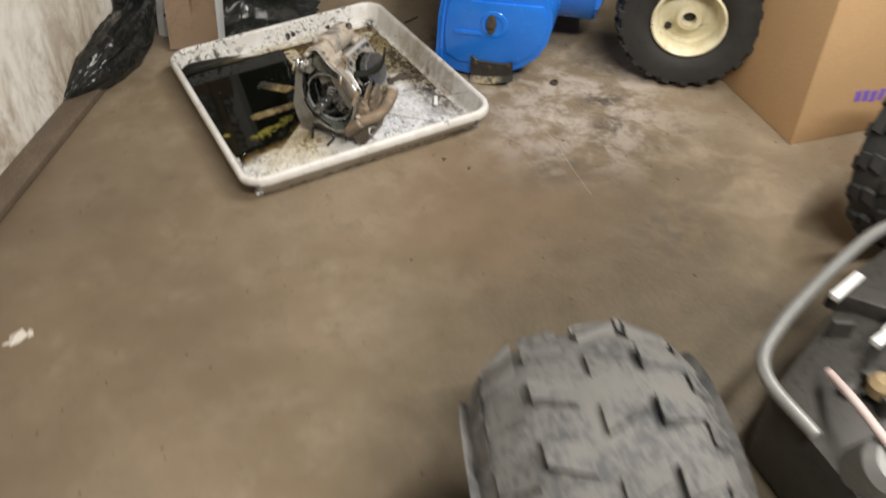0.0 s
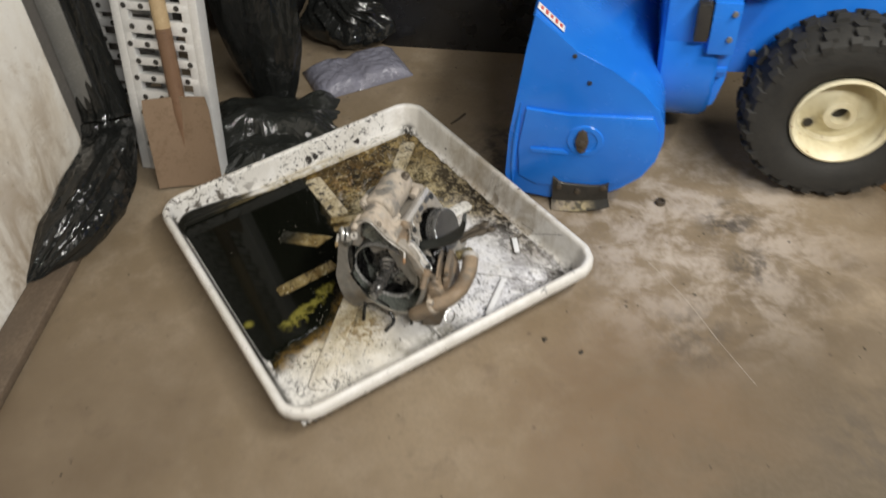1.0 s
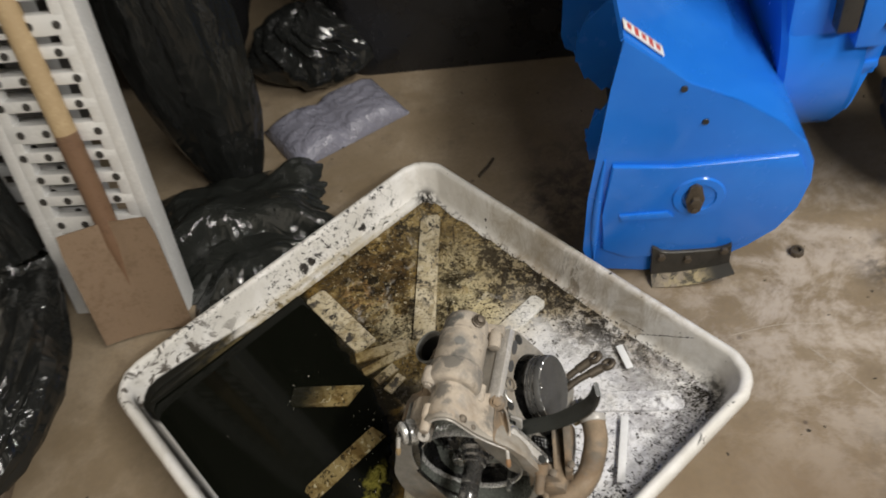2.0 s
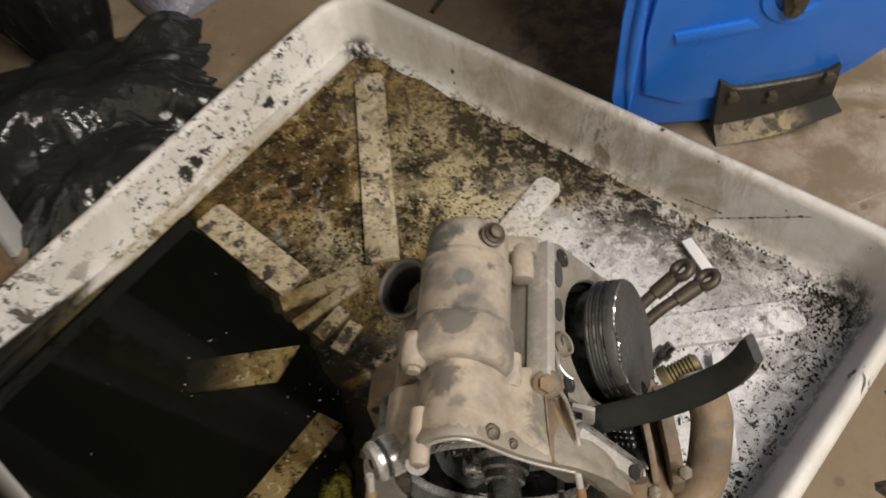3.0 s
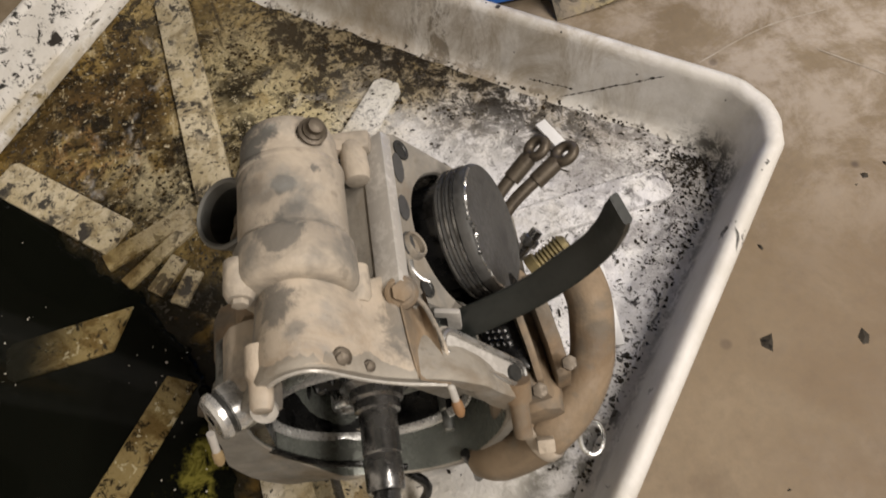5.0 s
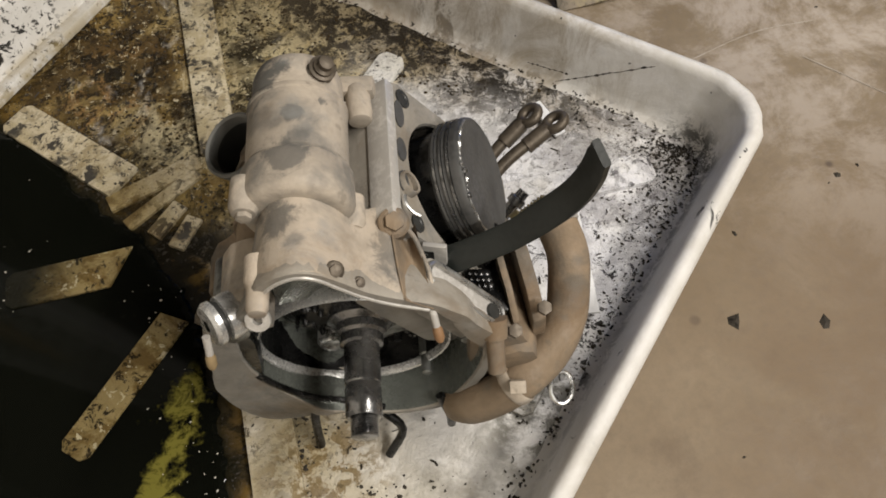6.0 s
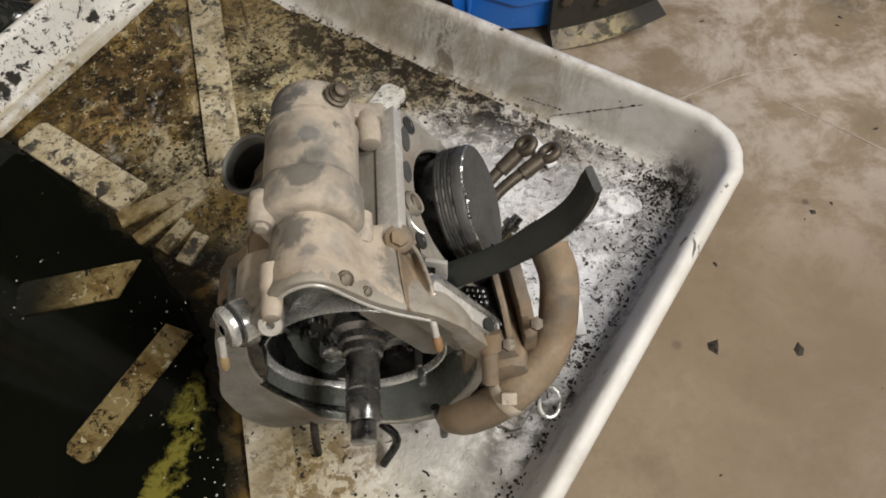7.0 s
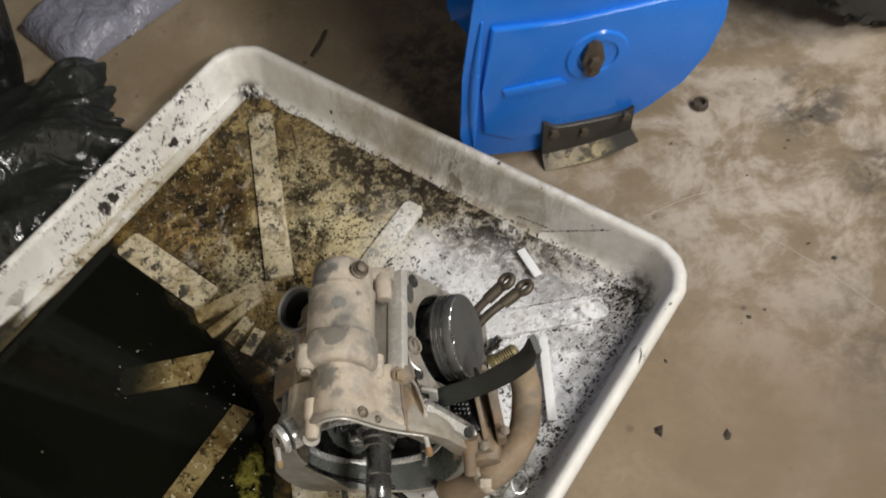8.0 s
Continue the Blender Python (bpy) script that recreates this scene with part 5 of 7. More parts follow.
    part("cover_edge", bm, CAST, case, "thin raised edge of the chain cover")
    bm = bmesh.new()
    prism(bm, [(0.0180, 0.180), (0.0200, 0.204), (0.0270, 0.2145), (0.0370, 0.2190), (0.0450, 0.2190), (0.0450, 0.180)], front, 0.140, 0.1780, 0.006)
    part("shoulder", bm, CAST, case, "dusty shoulder of the crankcase")
    bm = bmesh.new()
    tube(bm, [front @ Vector((x, z, 0.1868)) for x, z in ((0.036, 0.207), (0.0465, 0.2295), (0.0575, 0.2455), (0.070, 0.2524), (0.080, 0.2492), (0.089, 0.2385), (0.099, 0.2268), (0.113, 0.2148), (0.131, 0.2042))], 0.0012, 6, 5)
    part("gasket_edge", bm, SCRAPED, case, "scraped gasket edge of the arch")
    # bosses and bolts along the front
    bm = bmesh.new()
    lathe(bm, [(0.0074, 0.166), (0.0072, 0.180), (0.0058, 0.183), (0.0055, 0.194), (0.0045, 0.1965), (0.003, 0.197)], front @ pose(0.0495, 0.2375, 0), 22)
    part("bolt_boss", bm, CAST, case, "pale round boss above the arch")
    bm = bmesh.new()
    lathe(bm, [(0.0112, 0.140), (0.0112, 0.176), (0.0095, 0.183), (0.005, 0.186)], front @ pose(0.0235, 0.1900, 0), 26)
    part("bolt_boss", bm, GREY_CAST, case, "smooth grey boss on the case's shoulder")
    bm = bmesh.new()
    tab = along(front @ Vector((0.0440, 0.2150, 0.1880)), (-0.15, -0.80, 0.60))
    lathe(bm, [(0.0026, 0.0014), (0.0026, -0.0014), (0.0066, -0.0014), (0.0070, 0.0), (0.0066, 0.0014), (0.0026, 0.0014)], tab, 24, False)
    part("mounting_tab", bm, SCRAPED, case, "worn tab with a hole")
    for x, z, depth, r in ((0.0885, 0.2455, 0.1810, 0.0034), (0.0985, 0.2335, 0.1825, 0.0022)):
        bm = bmesh.new()
        seat = along(front @ Vector((x, z, depth)), (0.32, -0.55, 0.77))
        lathe(bm, [(r * 1.5, -0.004), (r * 1.45, 0.0008), (r * 1.2, 0.0014)], seat, 14)
        hexbolt(bm, seat @ pose(0, 0, 0.0012), r, 0.0020)
        part("bolt", bm, RUST_STEEL, case)
    bm = bmesh.new()
    lathe(bm, [(0.0098, -0.016), (0.0090, 0.0), (0.0086, 0.007), (0.0068, 0.0085)], along((0.1185, -0.1450, 0.2130), (0.15, -0.35, 0.92)), 20)
    hexbolt(bm, along((0.1195, -0.1478, 0.2205), (0.15, -0.35, 0.92)), 0.0056, 0.0035)
    part("bolt_boss", bm, CAST_BROWN, case, "muddy bolt boss at the seam")
    # flank below the starter towards the deck
    bm = bmesh.new()
    prism(bm, [(0.084, 0.150), (0.0890, 0.1960), (0.0960, 0.1985), (0.1030, 0.1985), (0.1075, 0.1970), (0.1100, 0.150)], front, 0.046, 0.135, 0.003)
    part("flank_rib", bm, CAST_BROWN, case, "muddy flat flank between starter and deck")
    bm = bmesh.new()
    prism(bm, [(0.012, 0.120), (0.022, 0.188), (0.030, 0.200), (0.044, 0.201), (0.040, 0.120)], front, 0.058, 0.130, 0.004)
    part("flank_rib", bm, CAST_BROWN, case, "muddy flank below the starter")
    for depth in (0.070, 0.108):
        bm = bmesh.new()
        prism(bm, [(0.008, 0.110), (0.0195, 0.186), (0.0265, 0.199), (0.033, 0.199), (0.022, 0.110)], front, depth, depth + 0.005, 0.0015)
        part("flank_fin", bm, CAST_BROWN, case)

    # cylinder deck, leaning to the side by 30 degrees above level
    deck_m = yaw @ pose(0.0095, -0.018, 0.003) @ Matrix(((-0.53, 0, 0.848, 0), (0, -1, 0, 0), (0.848, 0, 0.53, 0), (0, 0, 0, 1))) @ pose(-0.004, -0.0149, -0.0145)   # x up the slope, y to the front, z out of the bore
    bx, by = 0.070, 0.0885
    hole_n = 56
    quad = [(0.128, 0.036), (0.134, 0.042), (0.134, 0.136), (0.128, 0.140), (0.030, 0.142), (0.004, 0.132), (0.0, 0.122), (0.0, 0.042), (0.006, 0.032), (0.02, 0.030)]
    bm = bmesh.new()
    rows = []
    ang = [2 * math.pi * k / hole_n for k in range(hole_n)]
    for r, z in ((None, 0.12), (None, 0.2040), (-0.0005, 0.2195), (-0.0015, 0.222), (0.0455, 0.222), (0.0445, 0.2205), (0.044, 0.15)):
        row = []
        for a in ang:
            far = reach(quad, bx, by, a)
            d = far if r is None else (far + r if r < 0 else r)
            row.append(bm.verts.new(deck_m @ Vector((bx + d * math.cos(a), by + d * math.sin(a), z))))
        rows.append(row)
    for a, b in zip(rows, rows[1:]):
        for i in range(hole_n):
            bm.faces.new((a[i], a[(i + 1) % hole_n], b[(i + 1) % hole_n], b[i]))
    bm.faces.new(rows[-1])
    deck = part("cylinder_deck", bm, CAST_GREY, e, "cylinder base with its bore open", angle=30)
    bm = bmesh.new()
    block(bm, deck_m @ pose(0.1310, 0.088, 0.2155), 0.0085, 0.094, 0.0155, 0.0016)
    part("deck_edge", bm, SCRAPED, deck, "scraped bright edge of the gasket face")
    # a black lining puts the shadow into the open bore
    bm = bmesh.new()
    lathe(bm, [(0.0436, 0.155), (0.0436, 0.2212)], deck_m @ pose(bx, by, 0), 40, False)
    part("bore_lining", bm, DARK_METAL, deck, "lining that paints the open bore's shadow black")
    for x, y, r in ((0.118, 0.046, 0.0062), (0.112, 0.131, 0.0055), (0.020, 0.045, 0.0075), (0.018, 0.126, 0.0075)):
        bm = bmesh.new()
        lathe(bm, [(r, 0.2224), (r, 0.2232), (r * 0.7, 0.2232), (r * 0.6, 0.2226)], deck_m @ pose(x, y, 0), 16)
        part("stud_hole", bm, RUBBER, deck)
    # shapes pressed into the gasket face along its upper edge
    for y, ln in ((0.060, 0.020), (0.086, 0.016), (0.108, 0.014)):
        bm = bmesh.new()
        prism(bm, [(0.0045 * math.cos(k * 0.6283), ln * 0.5 * math.sin(k * 0.6283)) for k in range(10)], deck_m @ pose(0.1225, y, 0.2222), 0.0, 0.0008, 0.0)
        part("gasket_mark", bm, PISTON, deck, "dark gasket print on the face")
    bm = bmesh.new()
    lathe(bm, [(0.0076, -0.022), (0.0078, -0.001), (0.0072, 0.0005), (0.0058, 0.0), (0.0056, -0.012), (0.0, -0.013)], along((0.1350, -0.1195, 0.2120), (0.84, -0.02, 0.54)), 22, False)
    part("dowel_sleeve", bm, CAST_GREY, deck, "short open sleeve at the deck")
    bm = bmesh.new()
    tube(bm, [(0.1290, -0.1320, 0.2195), (0.1285, -0.1375, 0.2190), (0.1310, -0.1420, 0.2165), (0.1345, -0.1440, 0.2140)], 0.0010, 6, 6)
    part("gasket_shred", bm, MACHINED, deck, "curled shred of pale gasket")
    bm = bmesh.new()
    prism(bm, [(0.004, 0.10), (0.06, 0.128), (0.108, 0.125), (0.122, 0.140), (0.098, 0.156), (0.03, 0.158), (0.0, 0.15)], deck_m, 0.165, 0.2165, 0.003)
    part("chain_tunnel", bm, CAST_GREY, deck, "grey wall of the timing chain tunnel")

    # piston
    bm = bmesh.new()
    prof = [(0.0330, 0.2235), (0.0372, 0.2240), (0.0378, 0.2245)]
    for z in (0.2255, 0.2300, 0.2345):
        prof += [(0.0378, z), (0.0352, z + 0.0002), (0.0352, z + 0.0020), (0.0380, z + 0.0022)]
    prof += [(0.0382, 0.2385), (0.0382, 0.2412), (0.0374, 0.2430), (0.0362, 0.2436), (0.0352, 0.2430), (0.0, 0.2426)]
    aim = Vector((0.905, -0.225, 0.370)).normalized()
    crown = along(Vector((0.1805, -0.1055, 0.1780)) - 0.2436 * aim, aim, (-0.4, 0.0, 0.9))
    lathe(bm, prof, crown, 64, False)
    piston = part("piston", bm, PISTON, e, "sooted piston standing out of the open bore")
    for z in (0.2259, 0.2304, 0.2349):
        bm = bmesh.new()
        lathe(bm, [(0.0360, z), (0.0387, z), (0.0387, z + 0.0014), (0.0360, z + 0.0014)], crown, 56, False)
        part("piston_ring", bm, STEEL, piston)
    # oily skirt, its black also standing for the shadow below the rings
    bm = bmesh.new()
    lathe(bm, [(0.0, 0.170), (0.0325, 0.170), (0.0340, 0.176), (0.0345, 0.2236)], crown, 48, False)
    part("skirt", bm, DARK_METAL, piston, "black oily piston skirt, shadow included in its colour")
    worn = Vector((-0.40, -0.35, 0.55))                          # the side of the crown that is chipped
    toward = math.atan2(worn.dot(crown.col[1].xyz), worn.dot(crown.col[0].xyz))
    for start, span, thick, seed in ((-78, 66, 0.0013, 4), (-16, 34, 0.0030, 7), (14, 62, 0.0016, 9)):
        bm = bmesh.new()
        pts = []
        for k in range(18):
            a = toward + radians(start + span * k / 17)
            r = 0.0372 - 0.0026 * abs(noise.noise(Vector((k * 0.5, seed, 0)))) - (0.003 * math.sin(math.pi * k / 17) if seed == 7 else 0)
            pts.append(crown @ Vector((r * math.cos(a), r * math.sin(a), 0.2434 + 0.0005 * noise.noise(Vector((k, 5, seed))))))
        tube(bm, pts, lambda t: 0.0004 + thick * abs(noise.noise(Vector((t * 13, 1, seed)))), 6, 2)
        part("chipped_edge", bm, MACHINED, piston, "bright chipped edge of the crown")
    bm = bmesh.new()
    lathe(bm, [(0.006, 0.0), (0.0085, 0.004), (0.0085, 0.026), (0.005, 0.030)], along((0.163, -0.150, 0.158), (0.5, 0.8, -0.1)), 18)
    part("pin_boss", bm, DARK_METAL, piston, "dark gudgeon pin boss")

    bm = bmesh.new()
    block(bm, along((0.1375, -0.1590, 0.1905), (0.05, 0.12, 1.0)), 0.0135, 0.0032, 0.026, 0.001)
    lever = part("lever", bm, SCRAPED, case, "small upright metal lever")
    bm = bmesh.new()
    block(bm, along((0.1335, -0.1580, 0.1890), (0.05, 0.12, 1.0)), 0.0080, 0.0035, 0.020, 0.001)
    part("lever_pad", bm, DARK_METAL, lever, "dark pad of the lever")

    # timing chain guide
    bm = bmesh.new()
    path = smooth_path([(0.116, -0.157, 0.172), (0.140, -0.160, 0.1855), (0.161, -0.161, 0.1925), (0.181, -0.162, 0.2010), (0.198, -0.1625, 0.2135), (0.2120, -0.163, 0.2270), (0.2200, -0.164, 0.2430), (0.2240, -0.165, 0.2640)], 6)
    wide = Vector((0.20, -0.86, -0.47)).normalized()
    rows = []
    for i, q in enumerate(path):
        t = i / (len(path) - 1)
        d = (path[min(i + 1, len(path) - 1)] - path[max(i - 1, 0)]).normalized()
        nrm = d.cross(wide).normalized()
        bump = 1 / (1 + math.exp(-(t - 0.50) * 70)) * (1 - 1 / (1 + math.exp(-(t - 0.70) * 30)))
        w = 0.0082 * (1 + 0.06 * bump - (0.10 if t > 0.97 else 0))
        lift = 0.0042 * bump
        th = 0.0026
        rows.append([bm.verts.new(q + a * w * wide + (b * th + (lift if b > 0 else 0)) * nrm) for a, b in ((-1, -0.7), (-0.85, -1), (0.85, -1), (1, -0.7), (1, 0.7), (0.85, 1), (-0.85, 1), (-1, 0.7))])
    for a, b in zip(rows, rows[1:]):
        for i in range(8):
            bm.faces.new((a[i], a[(i + 1) % 8], b[(i + 1) % 8], b[i]))
    bm.faces.new(rows[0]), bm.faces.new(rows[-1][::-1])
    part("chain_guide", bm, GUIDE, e, "black curved plastic timing chain guide")

    # the bright-rimmed slot in front of the chain tunnel
    a = Vector((0.60, -0.29, -0.75)).normalized()
    nn = Vector((0.62, -0.20, 0.75))
    nn = (nn - nn.dot(a) * a).normalized()
    b = nn.cross(a)
    c0 = Vector((0.1495, -0.1810, 0.1825))
    bm = bmesh.new()
    loop = []
    for k in range(40):
        s = 2 * math.pi * k / 40
        x, y = math.cos(s), math.sin(s)
        loop.append(c0 + a * (0.0235 * (1 if x > 0 else -1) + 0.0065 * x) + b * 0.0066 * y)
    tube(bm, loop, 0.0017, 8, closed=True)
    part("slot_rim", bm, MACHINED, deck, "bright rim of an oblong opening")
    bm = bmesh.new()
    outline = [((q - c0).dot(a) * 0.97, (q - c0).dot(b) * 0.9) for q in loop]
    mm = Matrix(((a.x, b.x, nn.x, c0.x), (a.y, b.y, nn.y, c0.y), (a.z, b.z, nn.z, c0.z), (0, 0, 0, 1)))
    prism(bm, outline, mm, -0.006, -0.0012, 0.0)
    part("slot_plate", bm, SCRAPED, deck, "dull metal plate in the opening")
    bm = bmesh.new()
    lathe(bm, [(0.0050, -0.001), (0.0046, 0.0006), (0.0, 0.0008)], mm @ pose(0.0225, 0, 0), 14, False)
    part("slot_hole", bm, RUBBER, deck, "dark hole at the end of the opening")
    bm = bmesh.new()
    prism(bm, [(x * 1.12, y * 1.45 + 0.001) for x, y in outline], mm, -0.030, -0.0022, 0.003)
    part("slot_housing", bm, CAST_GREY, deck, "cast housing of the oblong opening")
    bm = bmesh.new()
    prism(bm, [(0.138, 0.192), (0.152, 0.184), (0.165, 0.164), (0.170, 0.142), (0.166, 0.130), (0.160, 0.138), (0.153, 0.162), (0.143, 0.182)], front, 0.174, 0.187, 0.003)
    part("front_lug", bm, CAST_GREY, case, "muddy lug at the edge of the mouth")
    for p0, p1, r in (((0.161, -0.196, 0.158), (0.1575, -0.2135, 0.140), 0.0052), ((0.166, -0.186, 0.120), (0.164, -0.200, 0.104), 0.0048)):
        bm = bmesh.new()
        d = Vector(p1) - Vector(p0)
        lathe(bm, [(r * 1.5, -0.008), (r * 1.4, 0.004), (r, 0.005), (r, d.length), (r * 0.7, d.length + 0.0012)], along(p0, d), 16)
        part("boss", bm, CAST_BROWN, case)
    # rods that hang from the arch, with plugs
    for p0, p1, plug, mat, label in (((0.1275, -0.1900, 0.2060), (0.1280, -0.2010, 0.1930), 0.0028, RUST_PLUG, "rusty orange plug"), ((0.0130, -0.1840, 0.2150), (0.0112, -0.1895, 0.2040), 0.0028, CORK, "small tan plug on a rod")):
        bm = bmesh.new()
        tube(bm, [p0, (Vector(p0) + Vector(p1)) / 2, p1], 0.0021, 10, 3)
        rod = part("rod", bm, SCRAPED, case)
        bm = bmesh.new()
        lathe(bm, [(plug * 0.7, -0.001), (plug, 0.001), (plug, 0.006), (plug * 0.6, 0.0085)], along(p1, Vector(p1) - Vector(p0)), 16)
        part("plug", bm, mat, rod, label)

    # water pump side
    bm = bmesh.new()
    prism(bm, [(0.148, 0.02), (0.182, 0.03), (0.194, 0.07), (0.194, 0.112), (0.184, 0.138), (0.168, 0.146), (0.150, 0.140)], front, 0.098, 0.180, 0.006)
    pump = part("pump_housing", bm, CAST_BROWN, e, "muddy water pump housing")
    bm = bmesh.new()
    prism(bm, [(0.166, 0.100), (0.186, 0.102), (0.193, 0.116), (0.190, 0.127), (0.180, 0.131), (0.168, 0.126)], front, 0.164, 0.186, 0.006)
    part("pump_cover", bm, CAST_BROWN, pump, "muddy cover plate of the pump")
    for p in ((0.1935, -0.187, 0.151), (0.173, -0.196, 0.150)):
        bm = bmesh.new()
        hexbolt(bm, along(p, (0.1, -0.3, 0.9)), 0.0046, 0.004)
        part("bolt", bm, RUST_STEEL, pump)
    for x0, x1, top in ((0.1745, 0.1790, 0.155), (0.1870, 0.1955, 0.150)):
        bm = bmesh.new()
        prism(bm, [(-0.130, top + 0.006), (-0.150, top + 0.008), (-0.172, top + 0.002), (-0.189, top - 0.010), (-0.190, top - 0.03), (-0.130, top - 0.03)], Matrix(((0, 0, 1, 0), (1, 0, 0, 0), (0, 1, 0, 0), (0, 0, 0, 1))), x0, x1, 0.0016)
        part("pump_flange", bm, CAST_BROWN, pump, "raised flange of the pump housing")
    bm = bmesh.new()
    prism(bm, [(0.160, 0.118), (0.176, 0.118), (0.176, 0.149), (0.160, 0.149)], front, 0.118, 0.166, 0.002)
    part("pump_pocket", bm, DARK_METAL, pump, "dark oily pocket in the housing")
    bm = bmesh.new()
    for k in range(12):
        lathe(bm, [(0.0030, 0.0), (0.0026, 0.003), (0.001, 0.0042)], pose(0.156 + 0.0035 * (k % 4), -0.166 + 0.004 * (k // 4), 0.160 - 0.002 * (k % 4)), 7)
    part("timing_chain", bm, DARK_METAL, pump, "black oily links of the timing chain", "stuff")
    bm = bmesh.new()
    tube(bm, [(0.2225, -0.124, 0.1360), (0.2240, -0.1440, 0.1300), (0.2205, -0.1600, 0.1205), (0.2125, -0.1790, 0.1110), (0.1970, -0.1955, 0.1030), (0.1770, -0.2060, 0.0980), (0.1620, -0.2075, 0.0850), (0.1450, -0.2040, 0.0680), (0.136, -0.196, 0.055)], 0.0136, 24, 8)
    pipe = part("coolant_pipe", bm, CAST_BROWN, e, "thick bent coolant pipe, muddy brown")
    bm = bmesh.new()
    lathe(bm, [(0.0140, -0.003), (0.0150, -0.002), (0.0150, 0.004), (0.0142, 0.006), (0.0112, 0.0055), (0.0110, -0.002)], along((0.2224, -0.1240, 0.1362), (-0.07, 0.95, 0.28)), 32, False)
    part("pipe_collar", bm, SCRAPED, pipe, "bright collar at the pipe's mouth")
    bm = bmesh.new()
    lathe(bm, [(0.0143, -0.004), (0.0149, -0.003), (0.0149, 0.003), (0.0143, 0.004)], along((0.1715, -0.2070, 0.0945), (-0.80, -0.15, -0.55)), 28, False)
    block(bm, along((0.1700, -0.2150, 0.1105), (-0.1, -0.45, 0.88)), 0.010, 0.008, 0.013, 0.001)
    part("pipe_clamp", bm, CAST, pipe, "muddy hose clamp")
    bm = bmesh.new()
    ring = [Vector((0.2010, -0.2130, 0.0800)) + 0.0095 * (math.cos(k * math.pi / 10) * Vector((0.75, 0.55, 0.2)) + math.sin(k * math.pi / 10) * Vector((-0.35, 0.75, 0.55))) for k in range(20)]
    tube(bm, ring, 0.0015, 8, closed=True)
    part("wire_ring", bm, MACHINED, pipe, "bright wire ring")
    for p0, p1, p2 in (((0.166, -0.074, 0.104), (0.200, -0.053, 0.124), (0.2265, -0.0405, 0.1360)), ((0.168, -0.090, 0.106), (0.203, -0.066, 0.126), (0.2410, -0.0515, 0.1375))):
        bm = bmesh.new()
        d = (Vector(p2) - Vector(p1)).normalized()
        tube(bm, [p0, p1, p2], 0.0043, 12, 6)
        tube(bm, [Vector(p2) - d * 0.020, Vector(p2) - d * 0.002], 0.0058, 12, 2)
        s, u, _ = frame_axes(d)
        cen = Vector(p2) + d * 0.006
        tube(bm, [cen + 0.0068 * (math.cos(k * math.pi / 10) * d + math.sin(k * math.pi / 10) * (s * 0.85 + u * 0.35)) for k in range(20)], 0.0036, 10, closed=True)
        part("banjo_pipe", bm, RUST_STEEL, e, "tarnished oil pipe with a ring end")
    bm = bmesh.new()
    prof = [(0.0095, 0.0), (0.0095, 0.006)]
    for k in range(8):
        prof += [(0.0082, 0.006 + k * 0.0026), (0.0070, 0.0073 + k * 0.0026)]
    prof += [(0.0055, 0.0275)]
    lathe(bm, prof, along((0.1990, -0.1170, 0.1300), (0.88, 0.18, 0.40)), 18)
    part("brass_fitting", bm, BRASS, pump, "dull threaded brass fitting")
    bm = bmesh.new()
    lathe(bm, [(0.0042, 0.0), (0.0042, 0.010), (0.0062, 0.011), (0.0062, 0.016), (0.0042, 0.017), (0.0040, 0.022)], along((0.196, -0.096, 0.112), (0.75, 0.35, 0.5)), 14)
    part("bolt", bm, STEEL, pump, "steel bolt behind the piston")

    # open hose stub and brackets on the other side
    stub = along((0.0390, -0.0560, 0.2010), (-0.42, -0.10, 0.90))
    bm = bmesh.new()
    lathe(bm, [(0.0160, -0.060), (0.0180, -0.020), (0.0208, -0.002), (0.0210, 0.001), (0.0195, 0.0022), (0.0180, 0.0012), (0.0172, -0.006)], stub, 44, False)
    tub = part("intake_stub", bm, GREY_RUBBER, e, "open grey rubber intake stub")
    # the hollow's shade comes from a black lining, not the grey rubber
    bm = bmesh.new()
    lathe(bm, [(0.0173, -0.0055), (0.0160, -0.02), (0.0150, -0.045), (0.0, -0.046)], stub, 36, False)
    part("stub_bore", bm, RUBBER, tub, "black lining that paints the shade inside the stub")
    bm = bmesh.new()
    prism(bm, [(-0.024, 0.050), (-0.022, 0.098), (-0.012, 0.116), (0.000, 0.124), (0.010, 0.130), (0.026, 0.172), (0.030, 0.10), (0.010, 0.050)], front, 0.078, 0.108, 0.003)
    lug = part("bracket", bm, CAST_BROWN, e, "triangular cast mounting lug")
    bm = bmesh.new()
    lathe(bm, [(0.0065, 0.0), (0.0065, 0.0012), (0.0, 0.0014)], front @ pose(-0.011, 0.100, 0.1078), 16, False)
    part("lug_hole", bm, RUBBER, lug, "dark hole in the lug")
    bm = bmesh.new()
    cap = along((0.0265, -0.1690, 0.2050), (-0.86, -0.42, 0.28)) @ Matrix.Scale(0.82, 4)
    lathe(bm, [(0.0150, -0.004), (0.0155, 0.006), (0.0150, 0.0085), (0.0128, 0.009), (0.0128, 0.0125), (0.0150, 0.013), (0.0150, 0.0165), (0.0128, 0.019), (0.004, 0.0195)], cap, 32, False)
    cover = part("side_cover", bm, RING, e, "small round grey cover on the flank")
    bm = bmesh.new()
    lathe(bm, [(0.0130, 0.0092), (0.0134, 0.0100), (0.0134, 0.0118), (0.0130, 0.0124)], cap, 32, False)
    part("seal_ring", bm, RUBBER, cover, "black seal in the cover's groove")
    for x, z, r in ((0.012, 0.204, 0.006), (0.030, 0.207, 0.005)):
        bm = bmesh.new()
        hexbolt(bm, front @ pose(x, z, 0.176), r * 0.8, 0.005)
